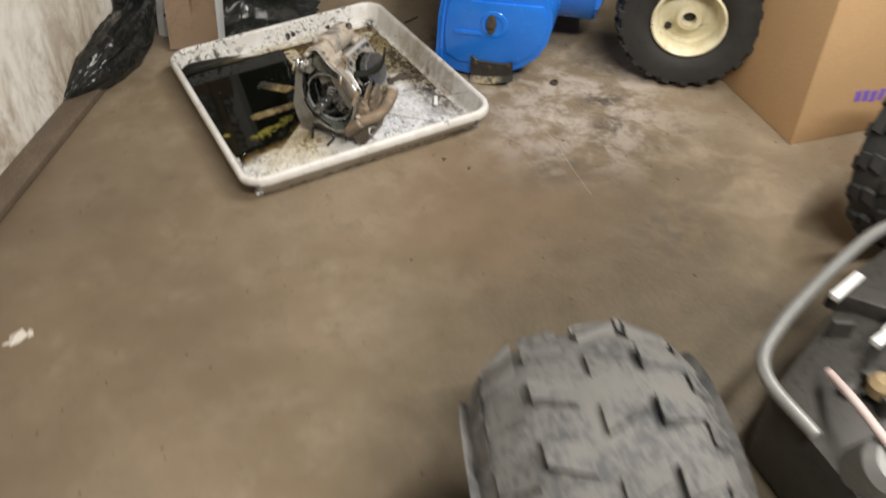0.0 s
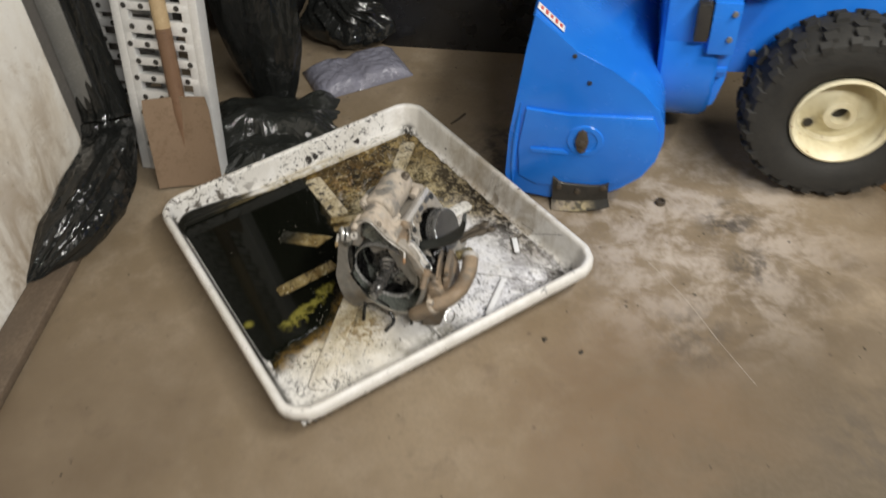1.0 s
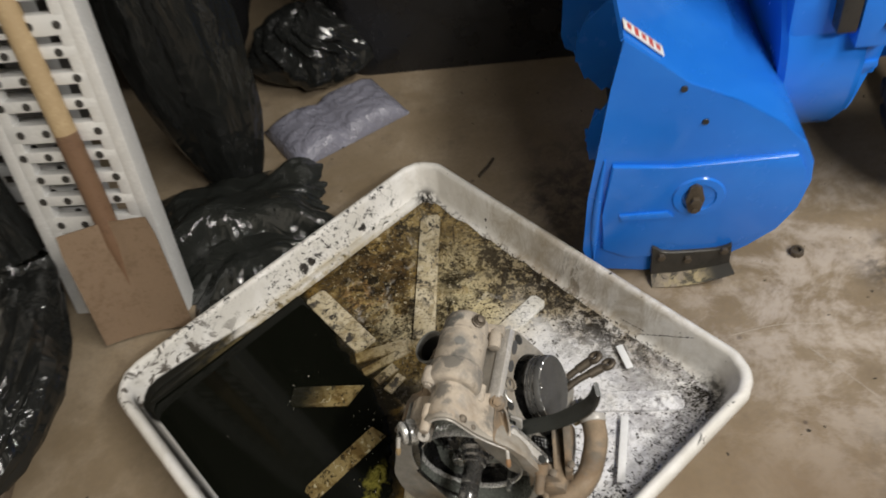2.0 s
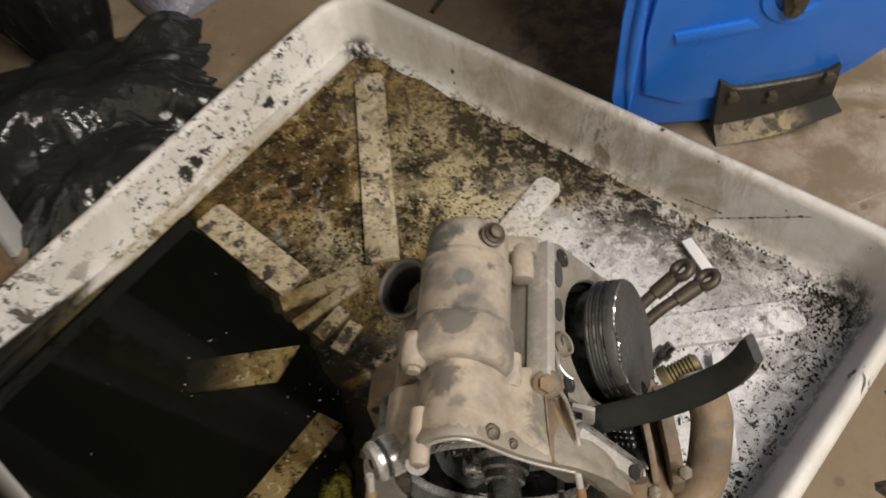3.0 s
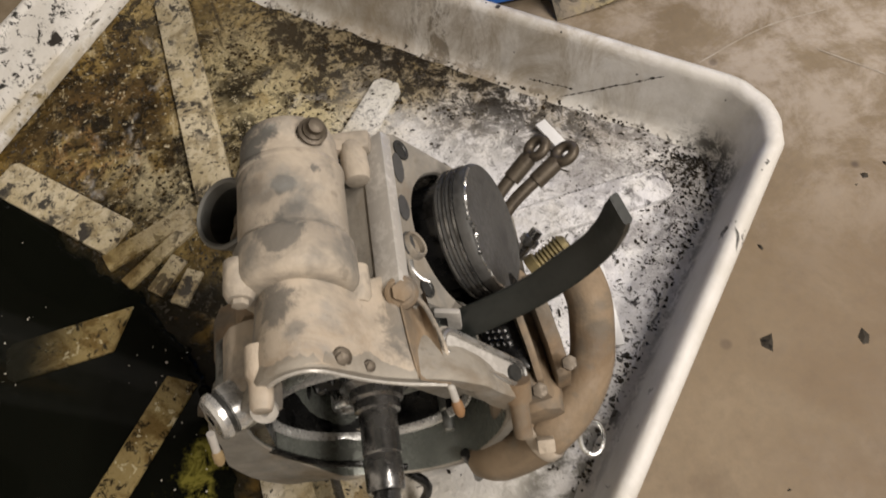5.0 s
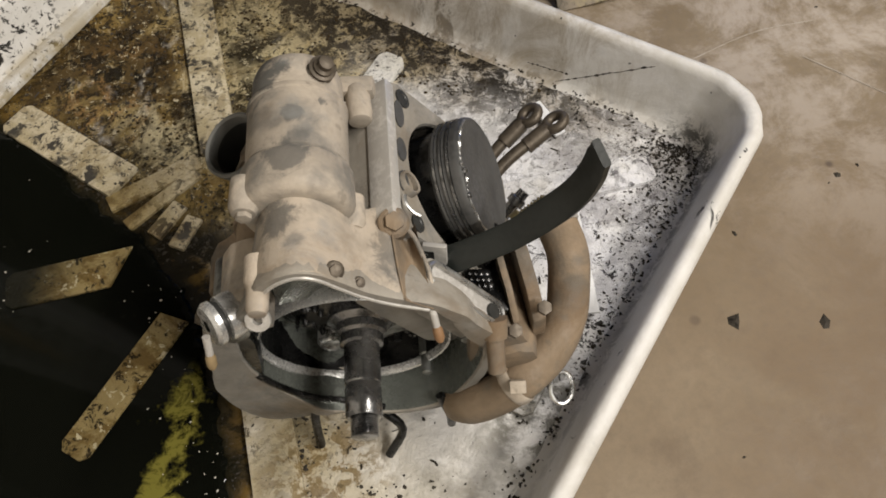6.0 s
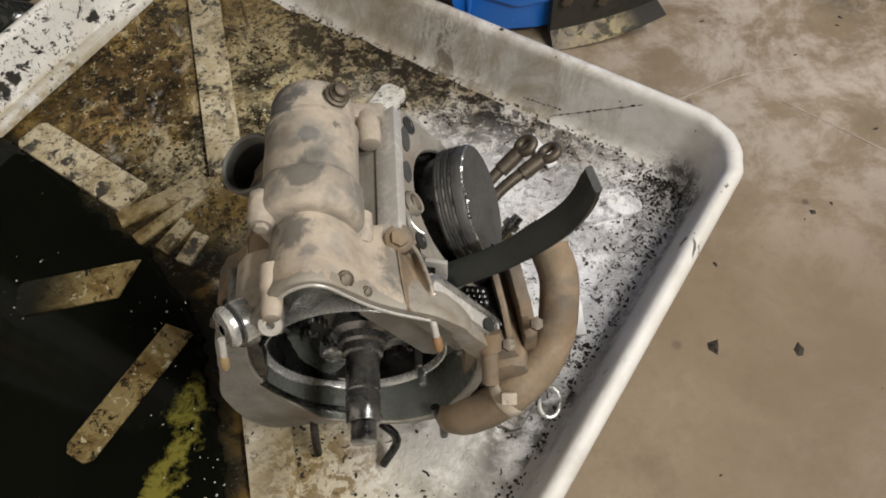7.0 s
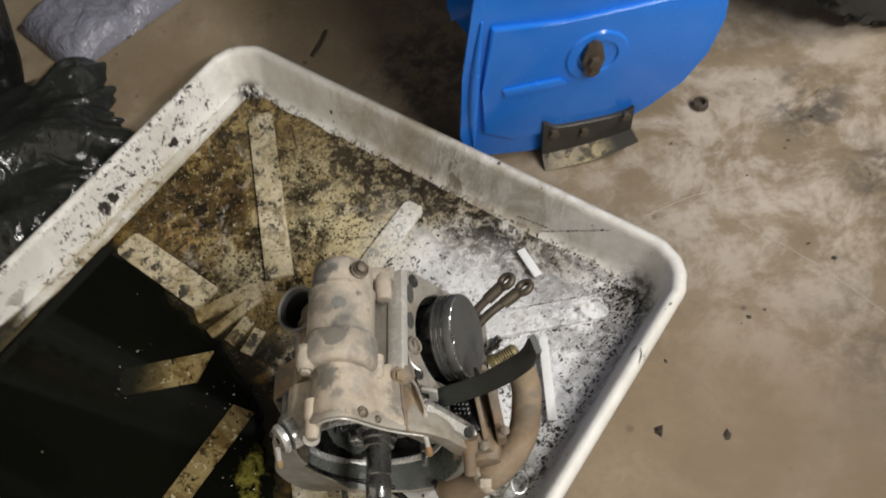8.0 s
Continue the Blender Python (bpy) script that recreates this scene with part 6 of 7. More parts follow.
        part("bolt", bm, RUST_STEEL, case)
    for pts in ([(0.040, -0.168, 0.060), (0.036, -0.180, 0.034), (0.034, -0.186, 0.0115)], [(0.083, -0.184, 0.045), (0.094, -0.196, 0.030), (0.080, -0.206, 0.0115)], [(0.124, -0.192, 0.066), (0.128, -0.200, 0.050), (0.128, -0.202, 0.034)]):
        bm = bmesh.new()
        tube(bm, pts, 0.0032, 10, 4)
        part("cable", bm, DARK_METAL, e)
    return e


engine()


# ---- the snow blower ----
def tyre_mesh(bm, m, radius, width, bead, lugs, lug_h, chevron=1, ball=0.075, tread=None):
    """A fat tyre round the z axis of m, with raised tread blocks; ball is the drop of the tread at its shoulders."""
    w = width / 2
    tread = tread or bm
    prof = [(bead, -w * 0.62), (bead + 0.012, -w * 0.86), ((bead + radius) / 2, -w), (radius * (1 - ball * 0.9), -w * 0.93), (radius * (1 - ball * 0.3), -w * 0.72), (radius, -w * 0.3), (radius, w * 0.3),
            (radius * (1 - ball * 0.3), w * 0.72), (radius * (1 - ball * 0.9), w * 0.93), ((bead + radius) / 2, w), (bead + 0.012, w * 0.86), (bead, w * 0.62)]
    lathe(bm, prof, m, 72, False)
    for k in range(lugs):
        for side in (-1, 1):
            a0 = 2 * math.pi * (k + (0.25 if side > 0 else -0.25)) / lugs
            pieces = ((0.08, 0.42, 0.10), (0.50, 0.82, 0.02), (0.84, 1.02, -0.05))
            for s0, s1, da in pieces:
                verts = []
                for lift in (0, 1):
                    for sa, ha in ((s0, -0.34), (s0, 0.34), (s1, 0.30), (s1, -0.30)):
                        a = a0 + ha * 2 * math.pi / lugs * 0.72 + chevron * da * sa
                        drop = 1 - ball * max(0, (sa - 0.45) / 0.55) ** 2
                        r = radius * drop + (lug_h if lift else -0.006)
                        if lift:
                            a = a0 + ha * 0.84 * 2 * math.pi / lugs * 0.72 + chevron * da * sa
                        verts.append(tread.verts.new(m @ Vector((r * math.cos(a), r * math.sin(a), side * sa * w * 0.95))))
                lo, hi = verts[:4], verts[4:]
                tread.faces.new(hi)
                for i in range(4):
                    tread.faces.new((lo[i], lo[(i + 1) % 4], hi[(i + 1) % 4], hi[i]))
    return bm


def snow_blower():
    s = thing("snow_blower", pose(0.6, 0.45, 0), "blue snow blower with cream wheels, parked on the concrete floor", "snow blower")
    xz = Matrix(((1, 0, 0, 0), (0, 0, 1, 0), (0, 1, 0, 0), (0, 0, 0, 1)))      # x, height, depth
    plate = [(0.287, 0.425), (0.366, 0.352), (0.433, 0.318), (0.49, 0.276), (0.523, 0.243), (0.537, 0.210), (0.540, 0.175), (0.530, 0.125), (0.507, 0.084), (0.470, 0.052), (0.434, 0.031), (0.39, 0.016), (0.324, 0.012), (0.27, 0.02), (0.241, 0.037), (0.234, 0.065), (0.242, 0.164), (0.254, 0.238), (0.272, 0.350)]
    for y, name in ((0.207, "side_plate"), (0.775, "side_plate")):
        bm = bmesh.new()
        prism(bm, plate, xz, y, y + 0.004, 0.0015)
        p = part(name, bm, BLUE, s, "blue side plate of the auger housing")
        if y < 0.5:
            near = p
    # pressed swages, bearing and holes of the near plate
    bm = bmesh.new()
    prism(bm, [(0.275, 0.232), (0.355, 0.222), (0.515, 0.229), (0.528, 0.20), (0.53, 0.165), (0.503, 0.10), (0.462, 0.067), (0.41, 0.05), (0.30, 0.048), (0.262, 0.07), (0.262, 0.14)], xz, 0.2005, 0.2085, 0.0035)
    part("pressed_panel", bm, BLUE, near, "raised pressing in the blue plate")
    bm = bmesh.new()
    prism(bm, [(0.285, 0.142), (0.352, 0.143), (0.362, 0.132), (0.288, 0.130)], xz, 0.1965, 0.2015, 0.002)
    part("pressed_step", bm, BLUE, near)
    bm = bmesh.new()
    lathe(bm, [(0.036, 0.0), (0.034, 0.003), (0.024, 0.0035), (0.022, 0.001), (0.0, 0.001)], along((0.392, 0.2005, 0.166), (0, -1, 0)), 32, False)
    bearing = part("bearing_seat", bm, BLUE, near)
    bm = bmesh.new()
    prism(bm, [(-0.008, -0.022), (0.0, -0.027), (0.008, -0.022), (0.013, 0.0), (0.008, 0.022), (0.0, 0.027), (-0.008, 0.022), (-0.013, 0.0)], along((0.386, 0.197, 0.168), (0, -1, 0)), -0.001, 0.006, 0.002)
    hexbolt(bm, along((0.386, 0.191, 0.168), (0, -1, 0)), 0.008, 0.007)
    hexbolt(bm, along((0.386, 0.193, 0.149), (0, -1, 0)), 0.005, 0.004)
    part("bearing_flange", bm, RUST_STEEL, bearing, "worn steel auger bearing flange")
    bm = bmesh.new()
    tube(bm, [(0.250, 0.206, 0.045), (0.2515, 0.2055, 0.10), (0.257, 0.2055, 0.17), (0.266, 0.206, 0.24)], lambda t: 0.0015 + 0.0045 * math.sin(math.pi * min(1, max(0, t))), 10, 6)
    part("front_bead", bm, BLUE, near, "pressed bead along the front edge")
    for x, z in ((0.361, 0.346), (0.391, 0.292), (0.322, 0.108)):
        bm = bmesh.new()
        lathe(bm, [(0.0045, 0.0), (0.004, 0.0022), (0.0, 0.0025)], along((x, 0.2065, z), (0, -1, 0)), 12, False)
        part("rivet", bm, BLACK_BOX, near)
    # curved back wall of the housing
    back = plate[:12]
    inner = [(x - 0.004, z - 0.004) for x, z in back]
    bm = bmesh.new()
    prism(bm, back + inner[::-1], xz, 0.209, 0.777)
    part("housing_back", bm, BLUE, s, "blue curved back of the auger housing", angle=30)
    bm = bmesh.new()
    lathe(bm, [(0.012, 0.0), (0.012, 0.56)], along((0.386, 0.212, 0.166), (0, 1, 0)), 16)
    for k in range(40):
        a = k * 0.36
        y = 0.22 + k * 0.0135
        m = along((0.386, y, 0.166), (0, 1, 0)) @ pose(0, 0, 0, 0, 0, math.degrees(a))
        prism(bm, [(0.06, -0.022), (0.135, -0.03), (0.135, 0.03), (0.06, 0.022)], m, 0, 0.004)
    part("auger", bm, BLUE, s)
    # scraper and skid shoe: a plate with a dipped top edge and a runner that flares outwards and rises to the rear
    bm = bmesh.new()
    block(bm, pose(0.36, 0.49, 0.016), 0.10, 0.56, 0.005, 0.001)
    part("scraper_bar", bm, BLACK_BOX, s)
    plate_bm, runner_bm = bmesh.new(), bmesh.new()
    rows, ends = [], []
    for i in range(19):
        t = i / 18
        x = 0.334 + 0.112 * t
        low = 0.014 + 0.017 * t ** 2.4
        top = 0.060 + 0.010 * (2 * t - 1) ** 4 + (0.004 if t < 0.09 else 0.0)
        face = 0.1955 - 0.004 * max(0, t - 0.7)
        out = face - 0.0155 - 0.003 * math.sin(math.pi * t)
        rows.append([plate_bm.verts.new((x, y, z)) for y, z in ((face, low), (face, top - 0.0015), (face + 0.0015, top), (0.2045, top), (0.2045, low))])
        flare = low - 0.0125 + 0.0055 * t
        ends.append([runner_bm.verts.new((x + 0.006 * k * t, y, z)) for k, y, z in ((0, face - 0.0003, low + 0.001), (1, out, flare), (1, out + 0.001, flare - 0.0022), (0, 0.204, low - 0.004), (0, 0.204, low + 0.001))])
    for bm, grid in ((plate_bm, rows), (runner_bm, ends)):
        for a, b in zip(grid, grid[1:]):
            for k in range(5):
                bm.faces.new((a[k], a[(k + 1) % 5], b[(k + 1) % 5], b[k]))
        bm.faces.new(grid[0][::-1]), bm.faces.new(grid[-1])
        bmesh.ops.recalc_face_normals(bm, faces=bm.faces)
    shoe = part("skid_shoe", plate_bm, BLACK_BOX, s, "black steel skid shoe, worn at its edge")
    part("runner", runner_bm, RUNNER, shoe, "runner caked with pale yellow dirt")
    for x, z in ((0.347, 0.054), (0.385, 0.046), (0.436, 0.060)):
        bm = bmesh.new()
        hexbolt(bm, along((x, 0.1957, z), (0, -1, 0)), 0.0062, 0.006)
        part("bolt", bm, RUST_STEEL, shoe)
    # label on the sloping top
    d = Vector((0.366 - 0.287, 0, 0.352 - 0.425)).normalized()
    nrm = Vector((-d.z, 0, d.x)) * -1
    nrm = nrm if nrm.z > 0 else -nrm
    lm = Matrix(((d.x, 0, nrm.x, 0.312), (0, 1, 0, 0.236), (d.z, 0, nrm.z, 0.4035), (0, 0, 0, 1)))
    bm = bmesh.new()
    block(bm, lm @ pose(0, 0, 0.002), 0.066, 0.022, 0.0012, 0.0003)
    lab = part("warning_label", bm, WHITE, s, "white warning label with red print")
    bm = bmesh.new()
    for k in range(5):
        block(bm, lm @ pose(-0.024 + 0.012 * k, 0, 0.0029), 0.006, 0.016 if k % 2 else 0.011, 0.0006, 0)
    part("printed_bar", bm, LABEL_RED, lab)
    # impeller housing and gearbox behind the auger
    bm = bmesh.new()
    lathe(bm, [(0.0, 0.0), (0.155, 0.0), (0.165, 0.008), (0.165, 0.10), (0.158, 0.112), (0.0, 0.114)], along((0.515, 0.50, 0.245), (1, 0, 0)), 56, False)
    part("impeller_housing", bm, BLUE, s, "round blue impeller housing")
    bm = bmesh.new()
    prism(bm, [(0.520, 0.225), (0.648, 0.235), (0.655, 0.300), (0.645, 0.41), (0.52, 0.40)], xz, 0.348, 0.60, 0.008)
    block(bm, pose(0.585, 0.347, 0.250, 0, -4, 0), 0.125, 0.006, 0.012, 0.002)
    part("gearbox_cover", bm, BLUE, s, "blue sheet cover with a rolled edge")
    bm = bmesh.new()
    prism(bm, [(0.522, 0.130), (0.64, 0.150), (0.66, 0.236), (0.52, 0.224)], xz, 0.37, 0.62, 0.02)
    part("belly_pan", bm, BLUE, s)
    bm = bmesh.new()
    block(bm, pose(0.625, 0.336, 0.352), 0.050, 0.03, 0.105, 0.004)
    br = part("clamp_bracket", bm, BLUE, s, "blue bracket beside a black clamp")
    bm = bmesh.new()
    block(bm, pose(0.585, 0.333, 0.362), 0.026, 0.026, 0.075, 0.004)
    part("clamp_pad", bm, BLACK_BOX, br, "black rubber clamp pad")
    for x, z in ((0.636, 0.334), (0.638, 0.385)):
        bm = bmesh.new()
        hexbolt(bm, along((x, 0.321, z), (0, -1, 0)), 0.006, 0.005)
        part("bolt", bm, GREY_STEEL, br)
    bm = bmesh.new()
    prism(bm, [(0.655, 0.20), (1.08, 0.22), (1.10, 0.44), (0.70, 0.405), (0.665, 0.36)], xz, 0.43, 0.47, 0.004)
    fr = part("frame_panel", bm, BLUE, s, "blue frame panel beside the wheel")
    bm = bmesh.new()
    block(bm, pose(0.88, 0.425, 0.418, 0, -5, 0), 0.42, 0.016, 0.03, 0.003)
    part("frame_rail", bm, BLACK_BOX, fr, "black rail along the frame")
    for x, z in ((0.70, 0.385), (0.745, 0.39), (0.70, 0.25)):
        bm = bmesh.new()
        hexbolt(bm, along((x, 0.428, z), (0, -1, 0)), 0.0075, 0.006)
        part("bolt", bm, GREY_STEEL, fr)
    bm = bmesh.new()
    tube(bm, [(0.56, 0.33, 0.43), (0.64, 0.36, 0.425), (0.78, 0.40, 0.455), (0.95, 0.42, 0.50)], 0.006, 10, 4)
    part("control_rod", bm, GREY_STEEL, s)
    bm = bmesh.new()
    prism(bm, [(0.55, 0.41), (0.70, 0.41), (0.70, 0.56), (0.55, 0.56)], xz, 0.37, 0.66, 0.01)
    part("engine_block", bm, BLACK_BOX, s)
    bm = bmesh.new()
    block(bm, pose(0.66, 0.365, 0.455), 0.16, 0.05, 0.06, 0.006)
    part("chute_base", bm, BLUE, s)
    # wheels
    for y in (0.352, 0.84):
        m = along((0.868, y, 0.186), (0, -1, 0), (0, 0, 1))
        bm = bmesh.new()
        lathe(bm, [(0.082, 0.052), (0.088, 0.060), (0.0925, 0.058), (0.0925, 0.050), (0.084, 0.044), (0.078, 0.030), (0.076, 0.010), (0.069, 0.004), (0.043, 0.010), (0.034, 0.020), (0.030, 0.034), (0.018, 0.035), (0.0165, 0.028), (0.0165, -0.02)], m, 56, False)
        wheel = part("wheel", bm, CREAM, s, "cream-painted steel wheel rim, chipped and rusty")
        bm, knobs = bmesh.new(), bmesh.new()
        tyre_mesh(bm, m, 0.178, 0.132, 0.089, 22, 0.0085, tread=knobs)
        part("tyre", bm, TYRE, wheel, "black knobbly tyre")
        part("tread", knobs, TYRE, wheel, "", "stuff")
        bm = bmesh.new()
        lathe(bm, [(0.0163, 0.0), (0.0163, 0.012), (0.0, 0.012)], m, 20, False)
        part("axle_hole", bm, BLACK_BOX, wheel)
        bm = bmesh.new()
        lathe(bm, [(0.009, 0.0), (0.009, 0.0125), (0.0, 0.0128)], m @ pose(0.048, -0.035, 0.0), 14, False)
        part("pin_hole", bm, BLACK_BOX, wheel)
    bm = bmesh.new()
    lathe(bm, [(0.0155, 0.0), (0.0155, 0.50)], along((0.868, 0.37, 0.186), (0, 1, 0)), 16)
    part("axle", bm, GREY_STEEL, s)


snow_blower()


# ---- along the wall: ramps, spade, bags ----
def ramp(m, label):
    r = thing("loading_ramp", m, label, "loading ramp", "pair of ramps")
    w, ln, step = 0.178, 1.5, 0.037
    for x in (-w / 2, w / 2):
        bm = bmesh.new()
        block(bm, pose(x, 0, ln / 2), 0.020, 0.035, ln, 0.003)
        block(bm, pose(x * 0.80, 0.008, ln / 2), 0.020, 0.0172, ln, 0.002)
        part("side_rail", bm, ALU, r, local=True)
    k = 0
    z = 0.02
    while z < ln - 0.03:
        bm = bmesh.new()
        block(bm, pose(0, 0.008, z), w - 0.018, 0.018, 0.0185 if k % 4 else 0.030, 0.004)
        rung = part("rung", bm, ALU, r, local=True)
        for j in range(4):
            bm = bmesh.new()
            x = -0.060 + 0.040 * j + (0.008 if k % 2 else -0.004)
            lathe(bm, [(0.0062, 0.0), (0.0058, 0.001), (0.0, 0.001)], along((x, 0.0172, z), (0, 1, 0)), 12, False)
            part("punched_hole", bm, BLACK_BOX, rung, local=True)
        z += step if k % 4 else step * 1.15
        k += 1
    return r


ramp(look((-0.498, 0.205, 0.0), (-0.485, 0.56, 1.6)) @ pose(0, 0, 0, 180, 0, 180), "perforated aluminium loading ramp leaning behind the spade")
ramp(look((-0.620, 0.285, 0.0), (-0.612, 0.65, 1.6)) @ pose(0, 0, 0, 180, 0, 180), "second perforated aluminium ramp leaning behind the first")


def spade():
    base = Vector((-0.452, 0.146, 0.006))
    m = look(base, (-0.50, 0.352, 0.75)) @ pose(0, 0, 0, 180, 0, 180)
    s = thing("spade", m, "old spade with a rusty square blade standing against the ramp", "spade")
    bm = bmesh.new()
    rows = []
    for j in range(15):
        z = 0.20 * j / 14
        w = 0.070 if z < 0.17 else 0.070 - 0.004 * (z - 0.17) / 0.03
        rows.append([(x * w, 0.010 * (x * x) - 0.006 * math.exp(-(x / 0.22) ** 2) * max(0, (z - 0.06) / 0.14), z) for x in [i / 8 - 1 for i in range(17)]])
    for dy in (0, 0.003):
        vs = [[bm.verts.new((x, y + dy, z)) for x, y, z in row] for row in rows]
        for a, b in zip(vs, vs[1:]):
            for i in range(16):
                bm.faces.new((a[i], a[i + 1], b[i + 1], b[i]))
    bmesh.ops.bridge_loops(bm, edges=[e for e in bm.edges if e.is_boundary])
    blade = part("blade", bm, BLADE, s, "rusty brown square blade", local=True)
    bm = bmesh.new()
    tube(bm, [(0, -0.004, 0.075), (0, -0.012, 0.14), (0, -0.016, 0.22), (0, -0.016, 0.34)], lambda t: 0.006 + 0.0105 * min(1, t * 2.2), 16, 6)
    part("socket", bm, WOOD_DARK, blade, "dark socket and lower shaft", local=True)
    bm = bmesh.new()
    tube(bm, [(0, -0.016, 0.335), (0.002, -0.016, 0.6), (0, -0.016, 0.95)], 0.0162, 16, 6)
    part("shaft", bm, WOOD, s, "pale worn wooden shaft", local=True)


spade()


def bag(name, base, size, seed, creases, material, label, lean=(0, 0), steps=(80, 110), flat=0.0, taper=0.0, fold=0.30):
    """A slumped plastic sack: a closed sheet with folds that run down from its neck."""
    bm = bmesh.new()
    n, k = steps
    rings = []
    for i in range(n + 1):
        t = i / n
        ring = []
        for j in range(k):
            a = 2 * math.pi * j / k
            b = a + 1.5 * t + 0.5 * math.sin(5 * t + seed)
            r = math.sin(math.pi * min(1, 0.04 + t * 0.94)) ** 0.55 * (1 - taper * t)
            p = Vector((math.cos(a) * 1.3, math.sin(a) * 1.3, t * 1.7 + seed))
            folds = abs(noise.noise(Vector((math.cos(b) * creases, math.sin(b) * creases, t * 1.6 + seed)))) + 0.4 * abs(noise.noise(Vector((math.cos(b) * creases * 2.6, math.sin(b) * creases * 2.6, t * 3.0 + seed * 2)))) + 0.08 * abs(noise.noise(Vector((math.cos(b) * creases * 6, math.sin(b) * creases * 6, t * 3.5 + seed))))
            lump = 1 + 0.30 * noise.noise(p) - fold * folds + 0.05 * abs(noise.noise(p * 4.0))
            x, y, z = size[0] * r * lump * math.cos(a), size[1] * r * lump * math.sin(a), size[2] * (t ** (1 - flat * 0.4))
            z += size[2] * 0.06 * noise.noise(p * 2.2) * t
            ring.append(bm.verts.new((base[0] + x + lean[0] * t, base[1] + y + lean[1] * t, max(0.002, base[2] + z))))
        rings.append(ring)
    for a, b in zip(rings, rings[1:]):
        for j in range(k):
            bm.faces.new((a[j], a[(j + 1) % k], b[(j + 1) % k], b[j]))
    bm.faces.new(rings[0][::-1]), bm.faces.new(rings[-1])
    return solo(name, bm, material, label, "plastic bag", "black bags by the wall", angle=50)


bag("plastic_bag", (-0.385, 0.50, 0), (0.135, 0.095, 1.0), 2.3, 1.1, BAG, "tall black plastic sack standing behind the tray", (-0.06, 0.10), taper=0.25)
def crumpled_film(centre, size, turn, height, seed, label):
    """A heap of thin film on the floor: a sheet broken by sharp folds in many directions."""
    rnd = random.Random(seed)
    bm = bmesh.new()
    n = 84
    folds = [(rnd.uniform(0, math.pi), rnd.uniform(8, 26), rnd.uniform(0, 9), rnd.uniform(0, 60)) for _ in range(6)]
    m = pose(centre[0], centre[1], 0, 0, 0, turn)
    vs = []
    for i in range(n + 1):
        row = []
        for j in range(n + 1):
            u, v = 2 * i / n - 1, 2 * j / n - 1
            a = math.atan2(v, u)
            edge = 0.80 + 0.30 * noise.noise(Vector((math.cos(a) * 2.1, math.sin(a) * 2.1, seed))) + 0.08 * noise.noise(Vector((math.cos(a) * 7, math.sin(a) * 7, seed)))
            x, y = u * size[0] * edge, v * size[1] * edge
            h = 0.0
            for d, f, ph, off in folds:
                w = (x * math.cos(d) + y * math.sin(d)) * f + ph + 1.6 * noise.noise(Vector((x * 7, y * 7, off)))
                h += abs((w % 2) - 1) * (14 / (f + 6)) * max(0, 0.4 + noise.noise(Vector((x * 11, y * 11, off + 5))))
            body = max(0, 1 - max(abs(u), abs(v)) ** 3)
            z = 0.003 + height * body * (0.26 + 0.16 * h + 0.35 * noise.noise(Vector((x * 9, y * 9, seed + 3))))
            row.append(bm.verts.new(m @ Vector((x + 0.006 * noise.noise(Vector((x * 40, y * 40, 1))), y + 0.006 * noise.noise(Vector((x * 40, y * 40, 2))), max(0.0025, z)))))
        vs.append(row)
    for i in range(n):
        for j in range(n):
            bm.faces.new((vs[i][j], vs[i + 1][j], vs[i + 1][j + 1], vs[i][j + 1]))
    low = bmesh.ops.extrude_edge_only(bm, edges=[e for e in bm.edges if e.is_boundary])
    for v in low["geom"]:
        if isinstance(v, bmesh.types.BMVert):
            v.co.z = 0.001
    return solo("plastic_bag", bm, BAG_FLAT, label, "plastic bag", "black bags by the wall", angle=18)


crumpled_film((-0.365, 0.385), (0.215, 0.135), 20, 0.150, 5, "crumpled black plastic bag lying on the floor")
crumpled_film((-0.325, 0.285), (0.140, 0.115), 35, 0.085, 23, "flat crumpled black plastic bag spread on the floor beside the tray")


def slumped_bag(path, radii, seed, label):
    """A sack whose full end lies on the floor and whose neck stands up in the corner."""
    bm = bmesh.new()
    pts = smooth_path(path, 12)
    k, rows = 64, []
    for i, q in enumerate(pts):
        t = i / (len(pts) - 1) * (len(radii) - 1)
        j = min(int(t), len(radii) - 2)
        r = radii[j] * (1 - (t - j)) + radii[j + 1] * (t - j)
        d = (pts[min(i + 1, len(pts) - 1)] - pts[max(i - 1, 0)]).normalized()
        side = d.cross(Vector((0, 0, 1)) if abs(d.z) < 0.9 else Vector((0, 1, 0))).normalized()
        up = side.cross(d).normalized()
        row = []
        for n in range(k):
            a = 2 * math.pi * n / k
            c = Vector((math.cos(a) * 1.7, math.sin(a) * 1.7, t * 0.55 + seed))
            w = r * (1 + 0.30 * noise.noise(c) - 0.34 * abs(noise.noise(Vector((c.x * 2.2, c.y * 2.2, c.z * 0.7)))) + 0.16 * abs(noise.noise(c * 4.3)) + 0.10)
            p = q + side * w * math.cos(a) + up * w * math.sin(a)
            row.append(bm.verts.new((p.x, p.y, max(0.002, p.z))))
        rows.append(row)
    for a, b in zip(rows, rows[1:]):
        for n in range(k):
            bm.faces.new((a[n], a[(n + 1) % k], b[(n + 1) % k], b[n]))
    bm.faces.new(rows[0][::-1]), bm.faces.new(rows[-1])
    return solo("plastic_bag", bm, BAG, label, "plastic bag", "black bags by the wall", angle=50)


